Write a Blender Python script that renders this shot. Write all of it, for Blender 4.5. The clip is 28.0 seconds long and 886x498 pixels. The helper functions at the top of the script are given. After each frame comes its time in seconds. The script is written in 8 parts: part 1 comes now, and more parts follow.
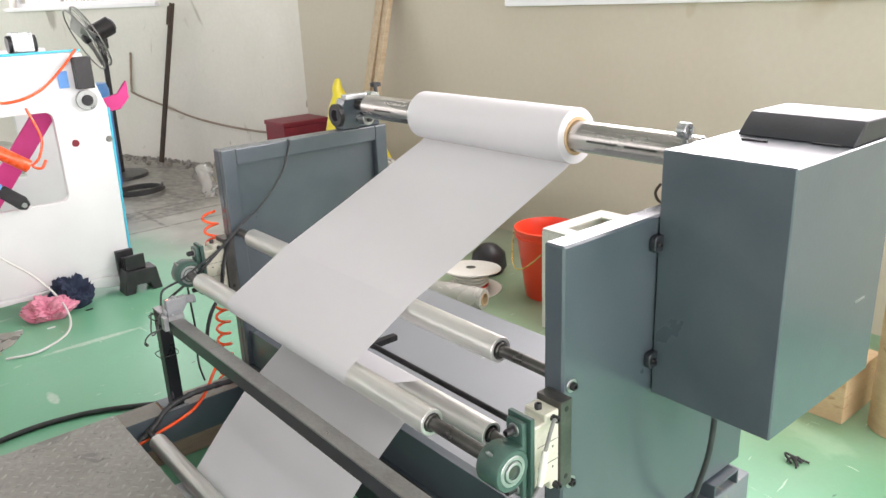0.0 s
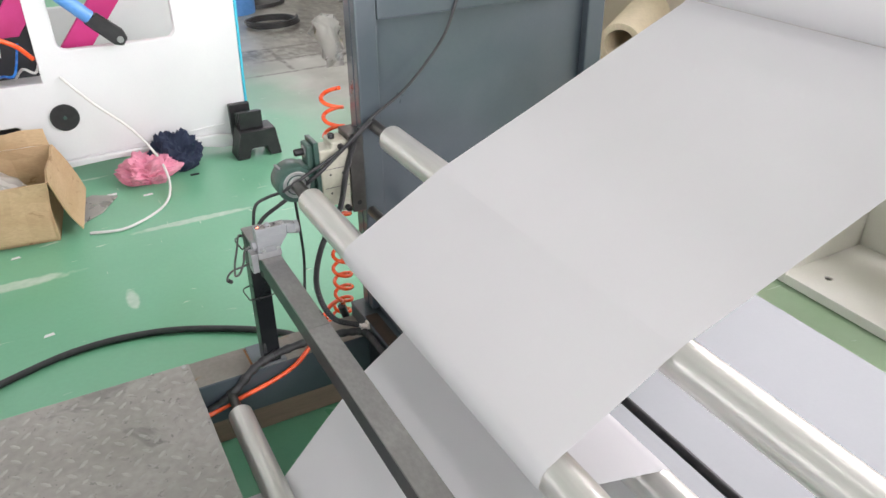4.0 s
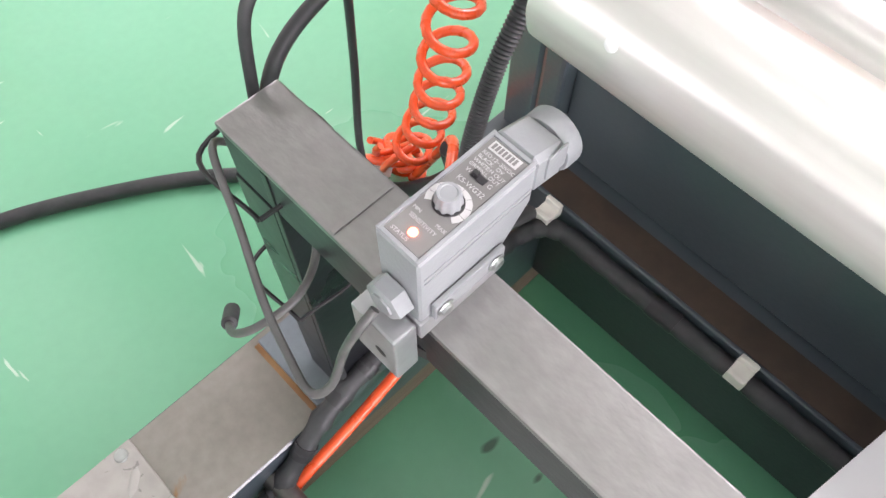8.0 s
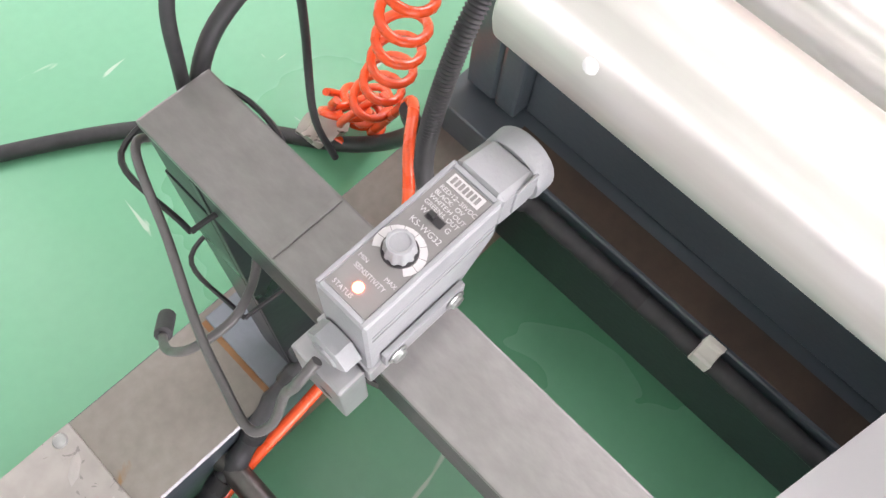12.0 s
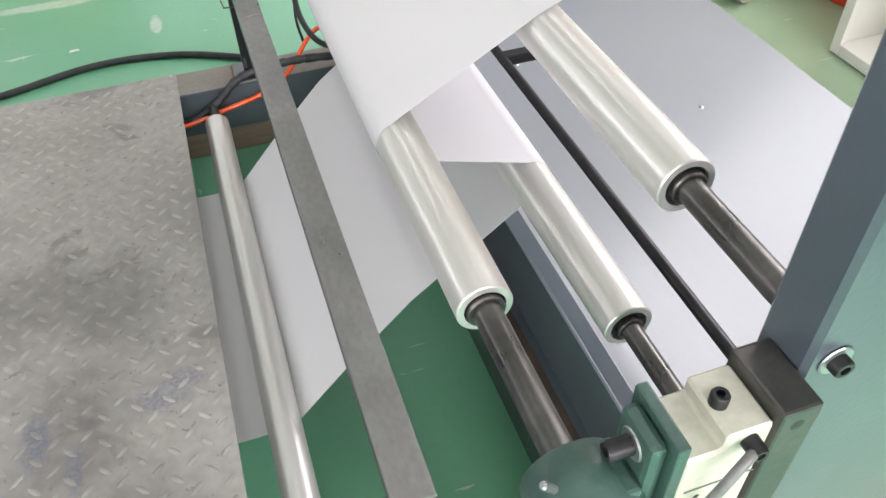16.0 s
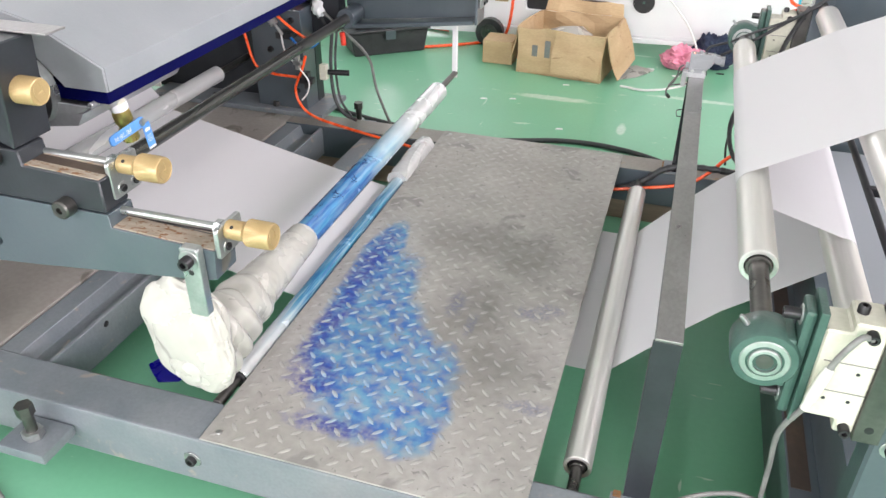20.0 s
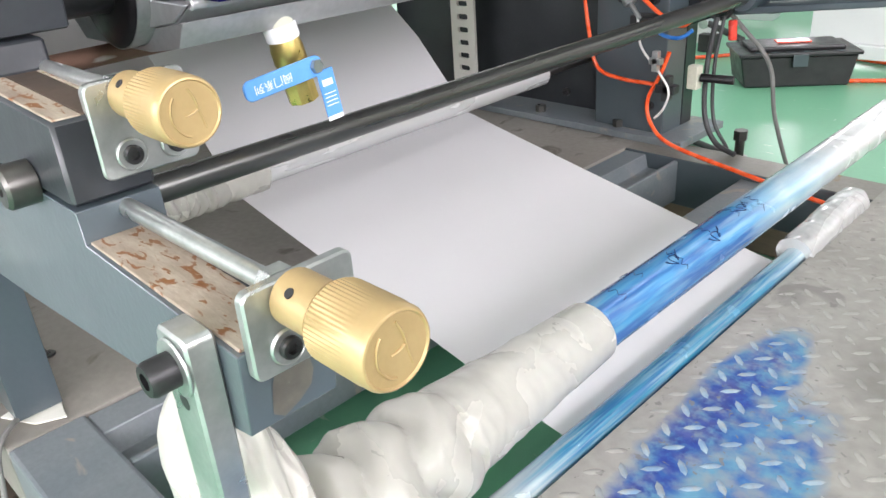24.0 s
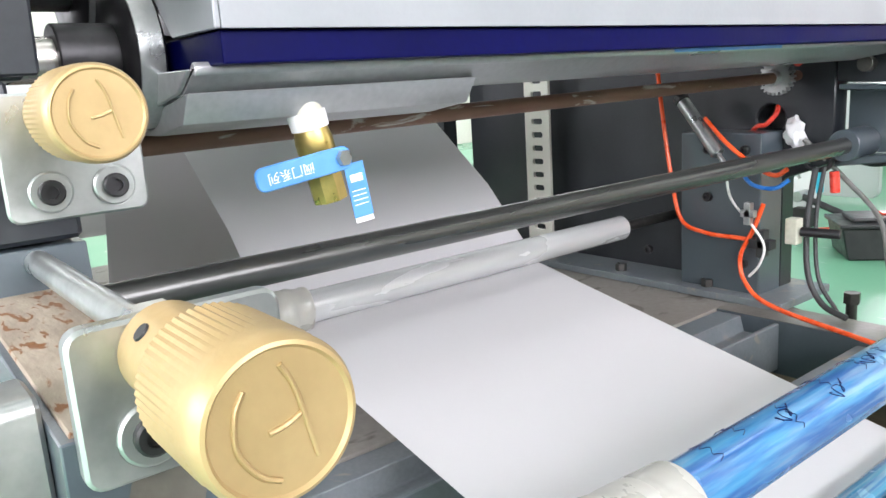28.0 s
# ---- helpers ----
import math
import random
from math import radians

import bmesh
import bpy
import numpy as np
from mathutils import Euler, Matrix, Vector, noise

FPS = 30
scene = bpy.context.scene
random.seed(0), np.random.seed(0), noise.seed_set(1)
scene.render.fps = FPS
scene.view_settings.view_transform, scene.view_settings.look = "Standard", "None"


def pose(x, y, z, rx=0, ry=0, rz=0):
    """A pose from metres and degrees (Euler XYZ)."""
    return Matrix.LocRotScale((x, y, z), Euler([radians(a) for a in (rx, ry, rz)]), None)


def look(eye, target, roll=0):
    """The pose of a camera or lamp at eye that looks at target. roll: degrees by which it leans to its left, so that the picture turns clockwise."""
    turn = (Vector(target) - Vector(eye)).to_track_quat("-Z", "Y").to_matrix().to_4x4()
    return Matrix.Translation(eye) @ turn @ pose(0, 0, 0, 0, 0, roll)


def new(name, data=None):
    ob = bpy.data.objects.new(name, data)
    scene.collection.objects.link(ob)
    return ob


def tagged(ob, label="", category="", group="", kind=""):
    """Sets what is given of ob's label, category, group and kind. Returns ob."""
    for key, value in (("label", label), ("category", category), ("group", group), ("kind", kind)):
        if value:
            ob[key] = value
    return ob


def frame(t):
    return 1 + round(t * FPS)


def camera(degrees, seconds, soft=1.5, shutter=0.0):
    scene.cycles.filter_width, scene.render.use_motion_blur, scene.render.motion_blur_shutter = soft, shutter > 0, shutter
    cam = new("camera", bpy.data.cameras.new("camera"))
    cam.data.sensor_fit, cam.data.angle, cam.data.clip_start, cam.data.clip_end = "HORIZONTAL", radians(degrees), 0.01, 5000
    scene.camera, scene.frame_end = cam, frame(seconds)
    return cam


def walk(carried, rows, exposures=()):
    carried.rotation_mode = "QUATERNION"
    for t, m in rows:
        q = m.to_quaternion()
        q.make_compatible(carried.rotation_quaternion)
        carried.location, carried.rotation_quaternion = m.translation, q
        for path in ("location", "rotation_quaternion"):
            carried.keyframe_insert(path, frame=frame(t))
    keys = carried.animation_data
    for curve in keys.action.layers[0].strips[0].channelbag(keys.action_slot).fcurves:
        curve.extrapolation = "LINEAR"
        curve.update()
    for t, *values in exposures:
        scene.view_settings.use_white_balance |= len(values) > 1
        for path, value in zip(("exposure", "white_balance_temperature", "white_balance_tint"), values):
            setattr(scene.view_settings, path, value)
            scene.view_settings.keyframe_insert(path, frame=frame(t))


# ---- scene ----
LENS = 60.20
cam = camera(LENS, 28.0)
PATH = [
    (0, (0.073, -0.949, 1.605), (1.2728, 0.5201, 0.9715), -2.42),
    (0.5, (0.08, -0.957, 1.603), (1.281, 0.5071, 0.9608), -2.37),
    (1, (0.083, -0.963, 1.603), (1.283, 0.4962, 0.9461), -2.35),
    (1.5, (0.08, -0.955, 1.593), (1.2789, 0.4984, 0.9202), -2.01),
    (2, (0.087, -0.944, 1.592), (1.2658, 0.5105, 0.888), -1.53),
    (2.5, (0.156, -0.875, 1.584), (1.2987, 0.5879, 0.8405), -0.84),
    (2.8, (0.24, -0.772, 1.576), (1.3491, 0.6977, 0.7946), 0.18),
    (3, (0.294, -0.672, 1.568), (1.3702, 0.8049, 0.7543), 0.62),
    (3.2, (0.326, -0.547, 1.558), (1.3568, 0.9398, 0.7056), 0.39),
    (3.5, (0.37, -0.338, 1.535), (1.323, 1.1644, 0.6211), -0.35),
    (3.8, (0.455, -0.131, 1.49), (1.3329, 1.386, 0.5263), -0.52),
    (4, (0.517, -0.013, 1.464), (1.3394, 1.5139, 0.4681), -0.51),
    (4.2, (0.567, 0.072, 1.454), (1.3264, 1.6092, 0.4232), -0.56),
    (4.5, (0.617, 0.184, 1.438), (1.3077, 1.7081, 0.3434), -0.59),
    (6.5, (0.666, 1.147, 1.112), (1.3415, 2.1015, -0.5106), 0.83),
    (7, (0.676, 1.207, 1.06), (1.3814, 2.0721, -0.5997), 2.42),
    (7.5, (0.719, 1.25, 1.023), (1.4166, 2.0269, -0.6827), 1.52),
    (8, (0.764, 1.373, 0.936), (1.431, 2.0364, -0.8289), 0.94),
    (8.5, (0.789, 1.435, 0.878), (1.4321, 1.9937, -0.9311), 3.25),
    (9, (0.798, 1.441, 0.859), (1.4237, 1.9091, -0.982), 6.77),
    (9.5, (0.803, 1.442, 0.841), (1.4131, 1.862, -1.0165), 9.18),
    (10, (0.811, 1.444, 0.843), (1.4186, 1.8457, -1.0196), 10.42),
    (10.5, (0.808, 1.448, 0.847), (1.4182, 1.8458, -1.0161), 10.83),
    (11, (0.808, 1.445, 0.849), (1.4178, 1.8446, -1.0136), 10.91),
    (11.5, (0.811, 1.442, 0.849), (1.424, 1.8551, -1.0095), 10.47),
    (13.5, (0.7343, 1.0867, 1.3058), (1.2617, 1.8021, -0.4847), -0.27),
    (14, (0.6818, 0.9174, 1.3025), (1.1719, 1.6801, -0.478), -0.49),
    (14.5, (0.6874, 0.7918, 1.2938), (1.1309, 1.6397, -0.4598), -3.23),
    (15, (0.701, 0.6138, 1.2681), (1.1431, 1.6289, -0.3943), -5.15),
    (15.2, (0.733, 0.486, 1.219), (1.135, 1.5985, -0.388), -4.23),
    (15.3, (0.752, 0.393, 1.209), (1.1266, 1.5434, -0.3804), -4.69),
    (15.5, (0.805, 0.104, 1.203), (1.124, 1.3569, -0.3231), -7.15),
    (15.7, (0.824, -0.029, 1.178), (1.1641, 1.2681, -0.3059), -4.15),
    (15.8, (0.824, -0.094, 1.2), (1.191, 1.2256, -0.2568), -3.19),
    (16, (0.805, -0.235, 1.283), (1.2358, 1.134, -0.1097), -1.99),
    (16.2, (0.754, -0.408, 1.341), (1.2194, 1.0209, 0.0215), -0.85),
    (16.5, (0.681, -0.658, 1.394), (1.137, 0.8663, 0.1813), 0.45),
    (17, (0.694, -0.913, 1.429), (0.9886, 0.7423, 0.3459), 1.11),
    (17.5, (0.697, -1.116, 1.429), (0.7913, 0.5959, 0.3999), 1.32),
    (18, (0.61, -1.238, 1.429), (0.6098, 0.4773, 0.4011), 0.18),
    (18.5, (0.52, -1.361, 1.44), (0.4573, 0.3525, 0.41), -0.42),
    (19, (0.523, -1.387, 1.427), (0.3671, 0.318, 0.3937), -0.6),
    (19.5, (0.69, -1.179, 1.397), (0.352, 0.496, 0.3582), 0.01),
    (20, (0.816, -0.935, 1.381), (0.3122, 0.6884, 0.328), 0.58),
    (20.5, (0.766, -0.716, 1.373), (0.08, 0.8254, 0.2979), 0.35),
    (21, (0.735, -0.554, 1.366), (-0.1581, 0.8644, 0.275), -0.41),
    (21.5, (0.732, -0.412, 1.361), (-0.3178, 0.8822, 0.2551), -0.49),
    (22, (0.74, -0.345, 1.36), (-0.399, 0.8522, 0.2333), -0.41),
    (22.5, (0.714, -0.322, 1.349), (-0.4692, 0.8186, 0.2083), -0.6),
    (24.5, (0.393, -0.058, 0.77), (-0.9602, 1.2123, 0.025), -4.26),
    (25, (0.377, -0.0, 0.714), (-1.0262, 1.2839, 0.0976), -3.46),
    (25.5, (0.357, 0.017, 0.705), (-1.0749, 1.3097, 0.1759), -3.07),
    (26, (0.37, 0.009, 0.725), (-1.1067, 1.2736, 0.2546), -4.04),
    (26.5, (0.377, 0.04, 0.723), (-1.12, 1.2909, 0.2842), -5.08),
    (27, (0.393, 0.069, 0.717), (-1.122, 1.3048, 0.2968), -5.57),
    (27.5, (0.398, 0.069, 0.721), (-1.1341, 1.285, 0.3048), -5.13),
    (28, (0.375, -0.01, 0.779), (-1.1698, 1.1881, 0.3596), -3.72),
]
GAIN = [(t, ev, k, tint) for t, ev, k, tint in ((0, -0.52, 6800.0, 12.0), (2, -0.5, 6800.0, 12.0), (4.5, -0.43, 6600.0, 12.0), (7, 0.1, 6600.0, 14.0), (9, 0.5, 6700.0, 20.0), (11, 0.58, 6800.0, 22.0), (14, -0.2, 6600.0, 11.0), (16, -0.25, 6600.0, 11.0), (18, -0.22, 6600.0, 12.0), (19, -0.3, 6600.0, 12.0), (20, -0.2, 6600.0, 12.0), (22, 0.03, 6600.0, 12.0), (25, 0.05, 6500.0, 8.0), (27, 0.2, 6650.0, 10.0), (28, 0.17, 6400.0, 8.0))]
walk(cam, [(t, look(eye, target, roll)) for t, eye, target, roll in PATH], GAIN)

# ---- light ----
world = bpy.data.worlds.new("sky")
scene.world = world
world.use_nodes = True
wn = world.node_tree
sky = wn.nodes.new("ShaderNodeTexSky")
sky.sky_type, sky.sun_disc = "NISHITA", False
sky.sun_elevation, sky.sun_rotation = radians(40), radians(200)
wn.links.new(sky.outputs[0], wn.nodes["Background"].inputs[0])
wn.nodes["Background"].inputs[1].default_value = 0.08

POWER, TUBES = 112.0, 13.0


# ---- mesh helpers ----
def box(x0, x1, y0, y1, z0, z1, bev=0.002):
    bm = bmesh.new()
    bmesh.ops.create_cube(bm, size=1)
    for v in bm.verts:
        v.co = ((x0 + x1) / 2 + v.co.x * (x1 - x0), (y0 + y1) / 2 + v.co.y * (y1 - y0), (z0 + z1) / 2 + v.co.z * (z1 - z0))
    if bev:
        bmesh.ops.bevel(bm, geom=bm.edges[:], offset=bev, segments=2, affect="EDGES", profile=0.6)
    return bm


def basis(d):
    d = Vector(d).normalized()
    u = d.orthogonal().normalized()
    if abs(d.z) < 0.9:
        u = Vector((0, 0, 1)).cross(d).normalized()
    return d, u, d.cross(u)


def lathe(profile, origin, axis, seg=28):
    """A turned solid: profile rows of (distance along the axis, radius)."""
    d, u, w = basis(axis)
    o = Vector(origin)
    bm = bmesh.new()
    rings = []
    for s, r in profile:
        if r <= 1e-6:
            rings.append([bm.verts.new(o + d * s)])
        else:
            rings.append([bm.verts.new(o + d * s + (u * math.cos(a) + w * math.sin(a)) * r) for a in (2 * math.pi * k / seg for k in range(seg))])
    for a, b in zip(rings, rings[1:]):
        for k in range(seg):
            j = (k + 1) % seg
            if len(a) == 1 and len(b) == 1:
                continue
            if len(a) == 1:
                bm.faces.new((a[0], b[j], b[k]))
            elif len(b) == 1:
                bm.faces.new((a[k], a[j], b[0]))
            else:
                bm.faces.new((a[k], a[j], b[j], b[k]))
    for ring, flip in ((rings[0], True), (rings[-1], False)):
        if len(ring) > 2:
            bm.faces.new(ring[::-1] if flip else ring)
    smooth(bm)
    return bm


def smooth(bm, angle=40):
    bmesh.ops.recalc_face_normals(bm, faces=bm.faces[:])
    for f in bm.faces:
        f.smooth = True
    lim = radians(angle)
    for e in bm.edges:
        if len(e.link_faces) == 2 and e.calc_face_angle(0) > lim:
            e.smooth = False
    return bm


def rod(p0, p1, r, seg=24, bev=0.0015):
    p0, p1 = Vector(p0), Vector(p1)
    n = (p1 - p0).length
    b = min(bev, r * 0.4, n * 0.3)
    return lathe([(0, 0), (0, r - b), (b, r), (n - b, r), (n, r - b), (n, 0)], p0, p1 - p0, seg)


def pipe(p0, p1, ro, ri, seg=28):
    p0, p1 = Vector(p0), Vector(p1)
    n = (p1 - p0).length
    b = min(0.0015, (ro - ri) * 0.3)
    bm = lathe([(0, ri), (0, ro - b), (b, ro), (n - b, ro), (n, ro - b), (n, ri)], p0, p1 - p0, seg)
    caps = [f for f in bm.faces if len(f.verts) == seg]
    bmesh.ops.delete(bm, geom=caps, context="FACES_ONLY")
    d, u, w = basis(p1 - p0)
    loops = [[v for v in bm.verts if abs((v.co - p0).dot(d) - s) < 1e-6 and abs(((v.co - p0) - d * s).length - ri) < 1e-5] for s in (0, n)]
    for lp in loops:
        lp.sort(key=lambda v: math.atan2((v.co - p0).dot(w), (v.co - p0).dot(u)))
    if len(loops[0]) == len(loops[1]):
        for k in range(len(loops[0])):
            j = (k + 1) % len(loops[0])
            bm.faces.new((loops[0][k], loops[1][k], loops[1][j], loops[0][j]))
    return smooth(bm)


def curve(points, n=8):
    """A smooth line through the points."""
    p = [Vector(q) for q in points]
    p = [p[0] * 2 - p[1]] + p + [p[-1] * 2 - p[-2]]
    out = []
    for i in range(1, len(p) - 2):
        for k in range(n):
            t = k / n
            out.append(0.5 * (2 * p[i] + (p[i + 1] - p[i - 1]) * t + (2 * p[i - 1] - 5 * p[i] + 4 * p[i + 1] - p[i + 2]) * t * t + (3 * p[i] - p[i - 1] - 3 * p[i + 1] + p[i + 2]) * t ** 3))
    out.append(p[-2])
    return out


def sweep(line, r, seg=8, radii=None):
    """A tube along a line of points."""
    bm = bmesh.new()
    rings = []
    u = None
    for i, p in enumerate(line):
        d = (line[min(i + 1, len(line) - 1)] - line[max(i - 1, 0)]).normalized()
        if u is None:
            u = d.orthogonal().normalized()
        u = (u - d * u.dot(d)).normalized()
        w = d.cross(u)
        rr = radii[i] if radii else r
        rings.append([bm.verts.new(p + (u * math.cos(a) + w * math.sin(a)) * rr) for a in (2 * math.pi * k / seg for k in range(seg))])
    for a, b in zip(rings, rings[1:]):
        for k in range(seg):
            j = (k + 1) % seg
            bm.faces.new((a[k], a[j], b[j], b[k]))
    bm.faces.new(rings[0][::-1])
    bm.faces.new(rings[-1])
    return smooth(bm, 60)


def cable(points, r, seg=8, n=8):
    return sweep(curve(points, n), r, seg)


def prism(poly, axis, a, b, bev=0.002, holes=()):
    """A flat plate: an outline in the two other axes (in xyz order), with round or cornered holes, from a to b along the axis."""
    k = "xyz".index(axis)

    def place(q, s):
        c = list(q)
        c.insert(k, s)
        return Vector(c)

    bm = bmesh.new()
    edges = []
    for loop in (poly, *holes):
        vs = [bm.verts.new(place(q, a)) for q in loop]
        edges += [bm.edges.new((vs[i], vs[(i + 1) % len(vs)])) for i in range(len(vs))]
    if holes:
        bmesh.ops.triangle_fill(bm, use_beauty=True, use_dissolve=True, edges=edges)
    else:
        bm.faces.new([v for v in bm.verts])
    r = bmesh.ops.extrude_face_region(bm, geom=bm.faces[:])
    for v in (g for g in r["geom"] if isinstance(g, bmesh.types.BMVert)):
        v.co += place((0, 0), b - a)
    bmesh.ops.recalc_face_normals(bm, faces=bm.faces[:])
    if bev:
        sharp = [e for e in bm.edges if len(e.link_faces) == 2 and e.calc_face_angle(0) > 0.6]
        bmesh.ops.bevel(bm, geom=sharp, offset=bev, segments=1, affect="EDGES", clamp_overlap=True)
    return smooth(bm, 35)


def circle(x, y, r, n=16):
    return [(x + r * math.cos(2 * math.pi * k / n), y + r * math.sin(2 * math.pi * k / n)) for k in range(n)]


def rounded(x0, x1, y0, y1, r, n=4):
    out = []
    for cx, cy, a0 in ((x1 - r, y1 - r, 0), (x0 + r, y1 - r, 90), (x0 + r, y0 + r, 180), (x1 - r, y0 + r, 270)):
        out += [(cx + r * math.cos(radians(a0 + 90 * k / n)), cy + r * math.sin(radians(a0 + 90 * k / n))) for k in range(n + 1)]
    return out


def strip(line, y0, y1, thick=0.0006, ny=10, wave=0.0):
    """A web of paper that follows a line in (x, z), from y0 to y1."""
    bm = bmesh.new()
    rows = []
    for i, (x, z) in enumerate(line):
        rows.append([bm.verts.new((x, y0 + (y1 - y0) * k / ny, z + wave * math.sin(i * 1.7 + k))) for k in range(ny + 1)])
    for a, b in zip(rows, rows[1:]):
        for k in range(ny):
            bm.faces.new((a[k], a[k + 1], b[k + 1], b[k]))
    bmesh.ops.recalc_face_normals(bm, faces=bm.faces[:])
    bmesh.ops.solidify(bm, geom=bm.faces[:], thickness=thick)
    return smooth(bm, 50)


def merged(*bms):
    out = bmesh.new()
    for b in bms:
        me = bpy.data.meshes.new("tmp")
        b.to_mesh(me)
        out.from_mesh(me)
        bpy.data.meshes.remove(me)
        b.free()
    return out


def turned(bm, m):
    bmesh.ops.transform(bm, matrix=m, verts=bm.verts[:])
    return bm


def thing(name, at, label, category, group="", kind="", rz=0.0):
    ob = new(name)
    ob.matrix_world = pose(*at, 0, 0, rz)
    ob.empty_display_size = 0.05
    WORLD[ob] = pose(*at, 0, 0, rz)
    return tagged(ob, label, category, group, kind)


WORLD = {}


def part(name, bm, material, parent, label=""):
    """One mesh, given in world metres, under a thing or a part."""
    me = bpy.data.meshes.new(name)
    root = WORLD.get(parent, Matrix())
    bm.transform(root.inverted())
    bm.to_mesh(me)
    bm.free()
    me.materials.append(material)
    ob = new(name, me)
    if parent:
        ob.parent = parent
        WORLD[ob] = root
    return tagged(ob, label) if label else ob


def solo(name, bm, material, label, category, group="", kind="", at=None):
    """A thing of one mesh."""
    me = bpy.data.meshes.new(name)
    if at is None:
        lo = [min(v.co[i] for v in bm.verts) for i in range(3)]
        hi = [max(v.co[i] for v in bm.verts) for i in range(3)]
        at = ((lo[0] + hi[0]) / 2, (lo[1] + hi[1]) / 2, lo[2])
    if kind == "structure":
        at = (0, 0, 0)
    bm.transform(Matrix.Translation(at).inverted())
    bm.to_mesh(me)
    bm.free()
    me.materials.append(material)
    ob = new(name, me)
    ob.location = at
    WORLD[ob] = Matrix.Translation(at)
    return tagged(ob, label, category, group, kind)


# ---- materials ----
def surface(name, a, b, scale=8.0, rough=0.5, spread=0.12, metal=0.0, bump=0.15, fine=90.0, stretch=(1, 1, 1), coat=0.0, spots=None, spot_at=0.62, spec=0.5, fine_mix=0.25):
    """Two colours broken up at two scales, with uneven gloss and fine relief. spots: a third colour, in worn flecks."""
    m = bpy.data.materials.new(name)
    m.use_nodes = True
    nt = m.node_tree
    bs = nt.nodes["Principled BSDF"]
    co = nt.nodes.new("ShaderNodeTexCoord")
    mp = nt.nodes.new("ShaderNodeMapping")
    mp.inputs["Scale"].default_value = stretch
    nt.links.new(co.outputs["Object"], mp.inputs["Vector"])

    def noise_at(s, detail=4.0, dist=0.0):
        n = nt.nodes.new("ShaderNodeTexNoise")
        n.inputs["Scale"].default_value, n.inputs["Detail"].default_value, n.inputs["Distortion"].default_value = s, detail, dist
        nt.links.new(mp.outputs[0], n.inputs["Vector"])
        return n

    def mix(fac, c0, c1):
        x = nt.nodes.new("ShaderNodeMix")
        x.data_type = "RGBA"
        for sock, val in ((x.inputs[0], fac), (x.inputs[6], c0), (x.inputs[7], c1)):
            if isinstance(val, bpy.types.NodeSocket):
                nt.links.new(val, sock)
            elif isinstance(val, tuple):
                sock.default_value = (*val, 1)
            else:
                sock.default_value = val
        return x.outputs[2]

    def ramp(sock, lo, hi):
        r = nt.nodes.new("ShaderNodeMapRange")
        r.inputs["From Min"].default_value, r.inputs["From Max"].default_value = lo, hi
        nt.links.new(sock, r.inputs[0])
        return r.outputs[0]

    big, small = noise_at(scale, 5.0, 0.4), noise_at(fine, 3.0)
    col = mix(ramp(big.outputs[0], 0.35, 0.65), a, b)
    col = mix(ramp(small.outputs[0], 0.3, 0.7), col, mix(fine_mix, col, tuple(max(0.0, c * 0.6) for c in a)))
    if spots:
        worn = noise_at(scale * 2.3, 8.0, 0.8)
        col = mix(ramp(worn.outputs[0], spot_at, spot_at + 0.06), col, spots)
    nt.links.new(col, bs.inputs["Base Color"])
    r = nt.nodes.new("ShaderNodeMapRange")
    r.inputs["To Min"].default_value, r.inputs["To Max"].default_value = max(0.03, rough - spread), min(1, rough + spread)
    r.inputs["From Min"].default_value, r.inputs["From Max"].default_value = 0.3, 0.7
    nt.links.new(big.outputs[0], r.inputs[0])
    nt.links.new(r.outputs[0], bs.inputs["Roughness"])
    bs.inputs["Metallic"].default_value = metal
    bs.inputs["Specular IOR Level"].default_value = spec
    bs.inputs["Coat Weight"].default_value = coat
    bs.inputs["Coat Roughness"].default_value = 0.2
    if bump:
        bp = nt.nodes.new("ShaderNodeBump")
        bp.inputs["Strength"].default_value, bp.inputs["Distance"].default_value = bump, 0.002
        nt.links.new(small.outputs[0], bp.inputs["Height"])
        nt.links.new(bp.outputs[0], bs.inputs["Normal"])
    return m


def nodes_of(m):
    nt = m.node_tree
    return nt, nt.nodes["Principled BSDF"]


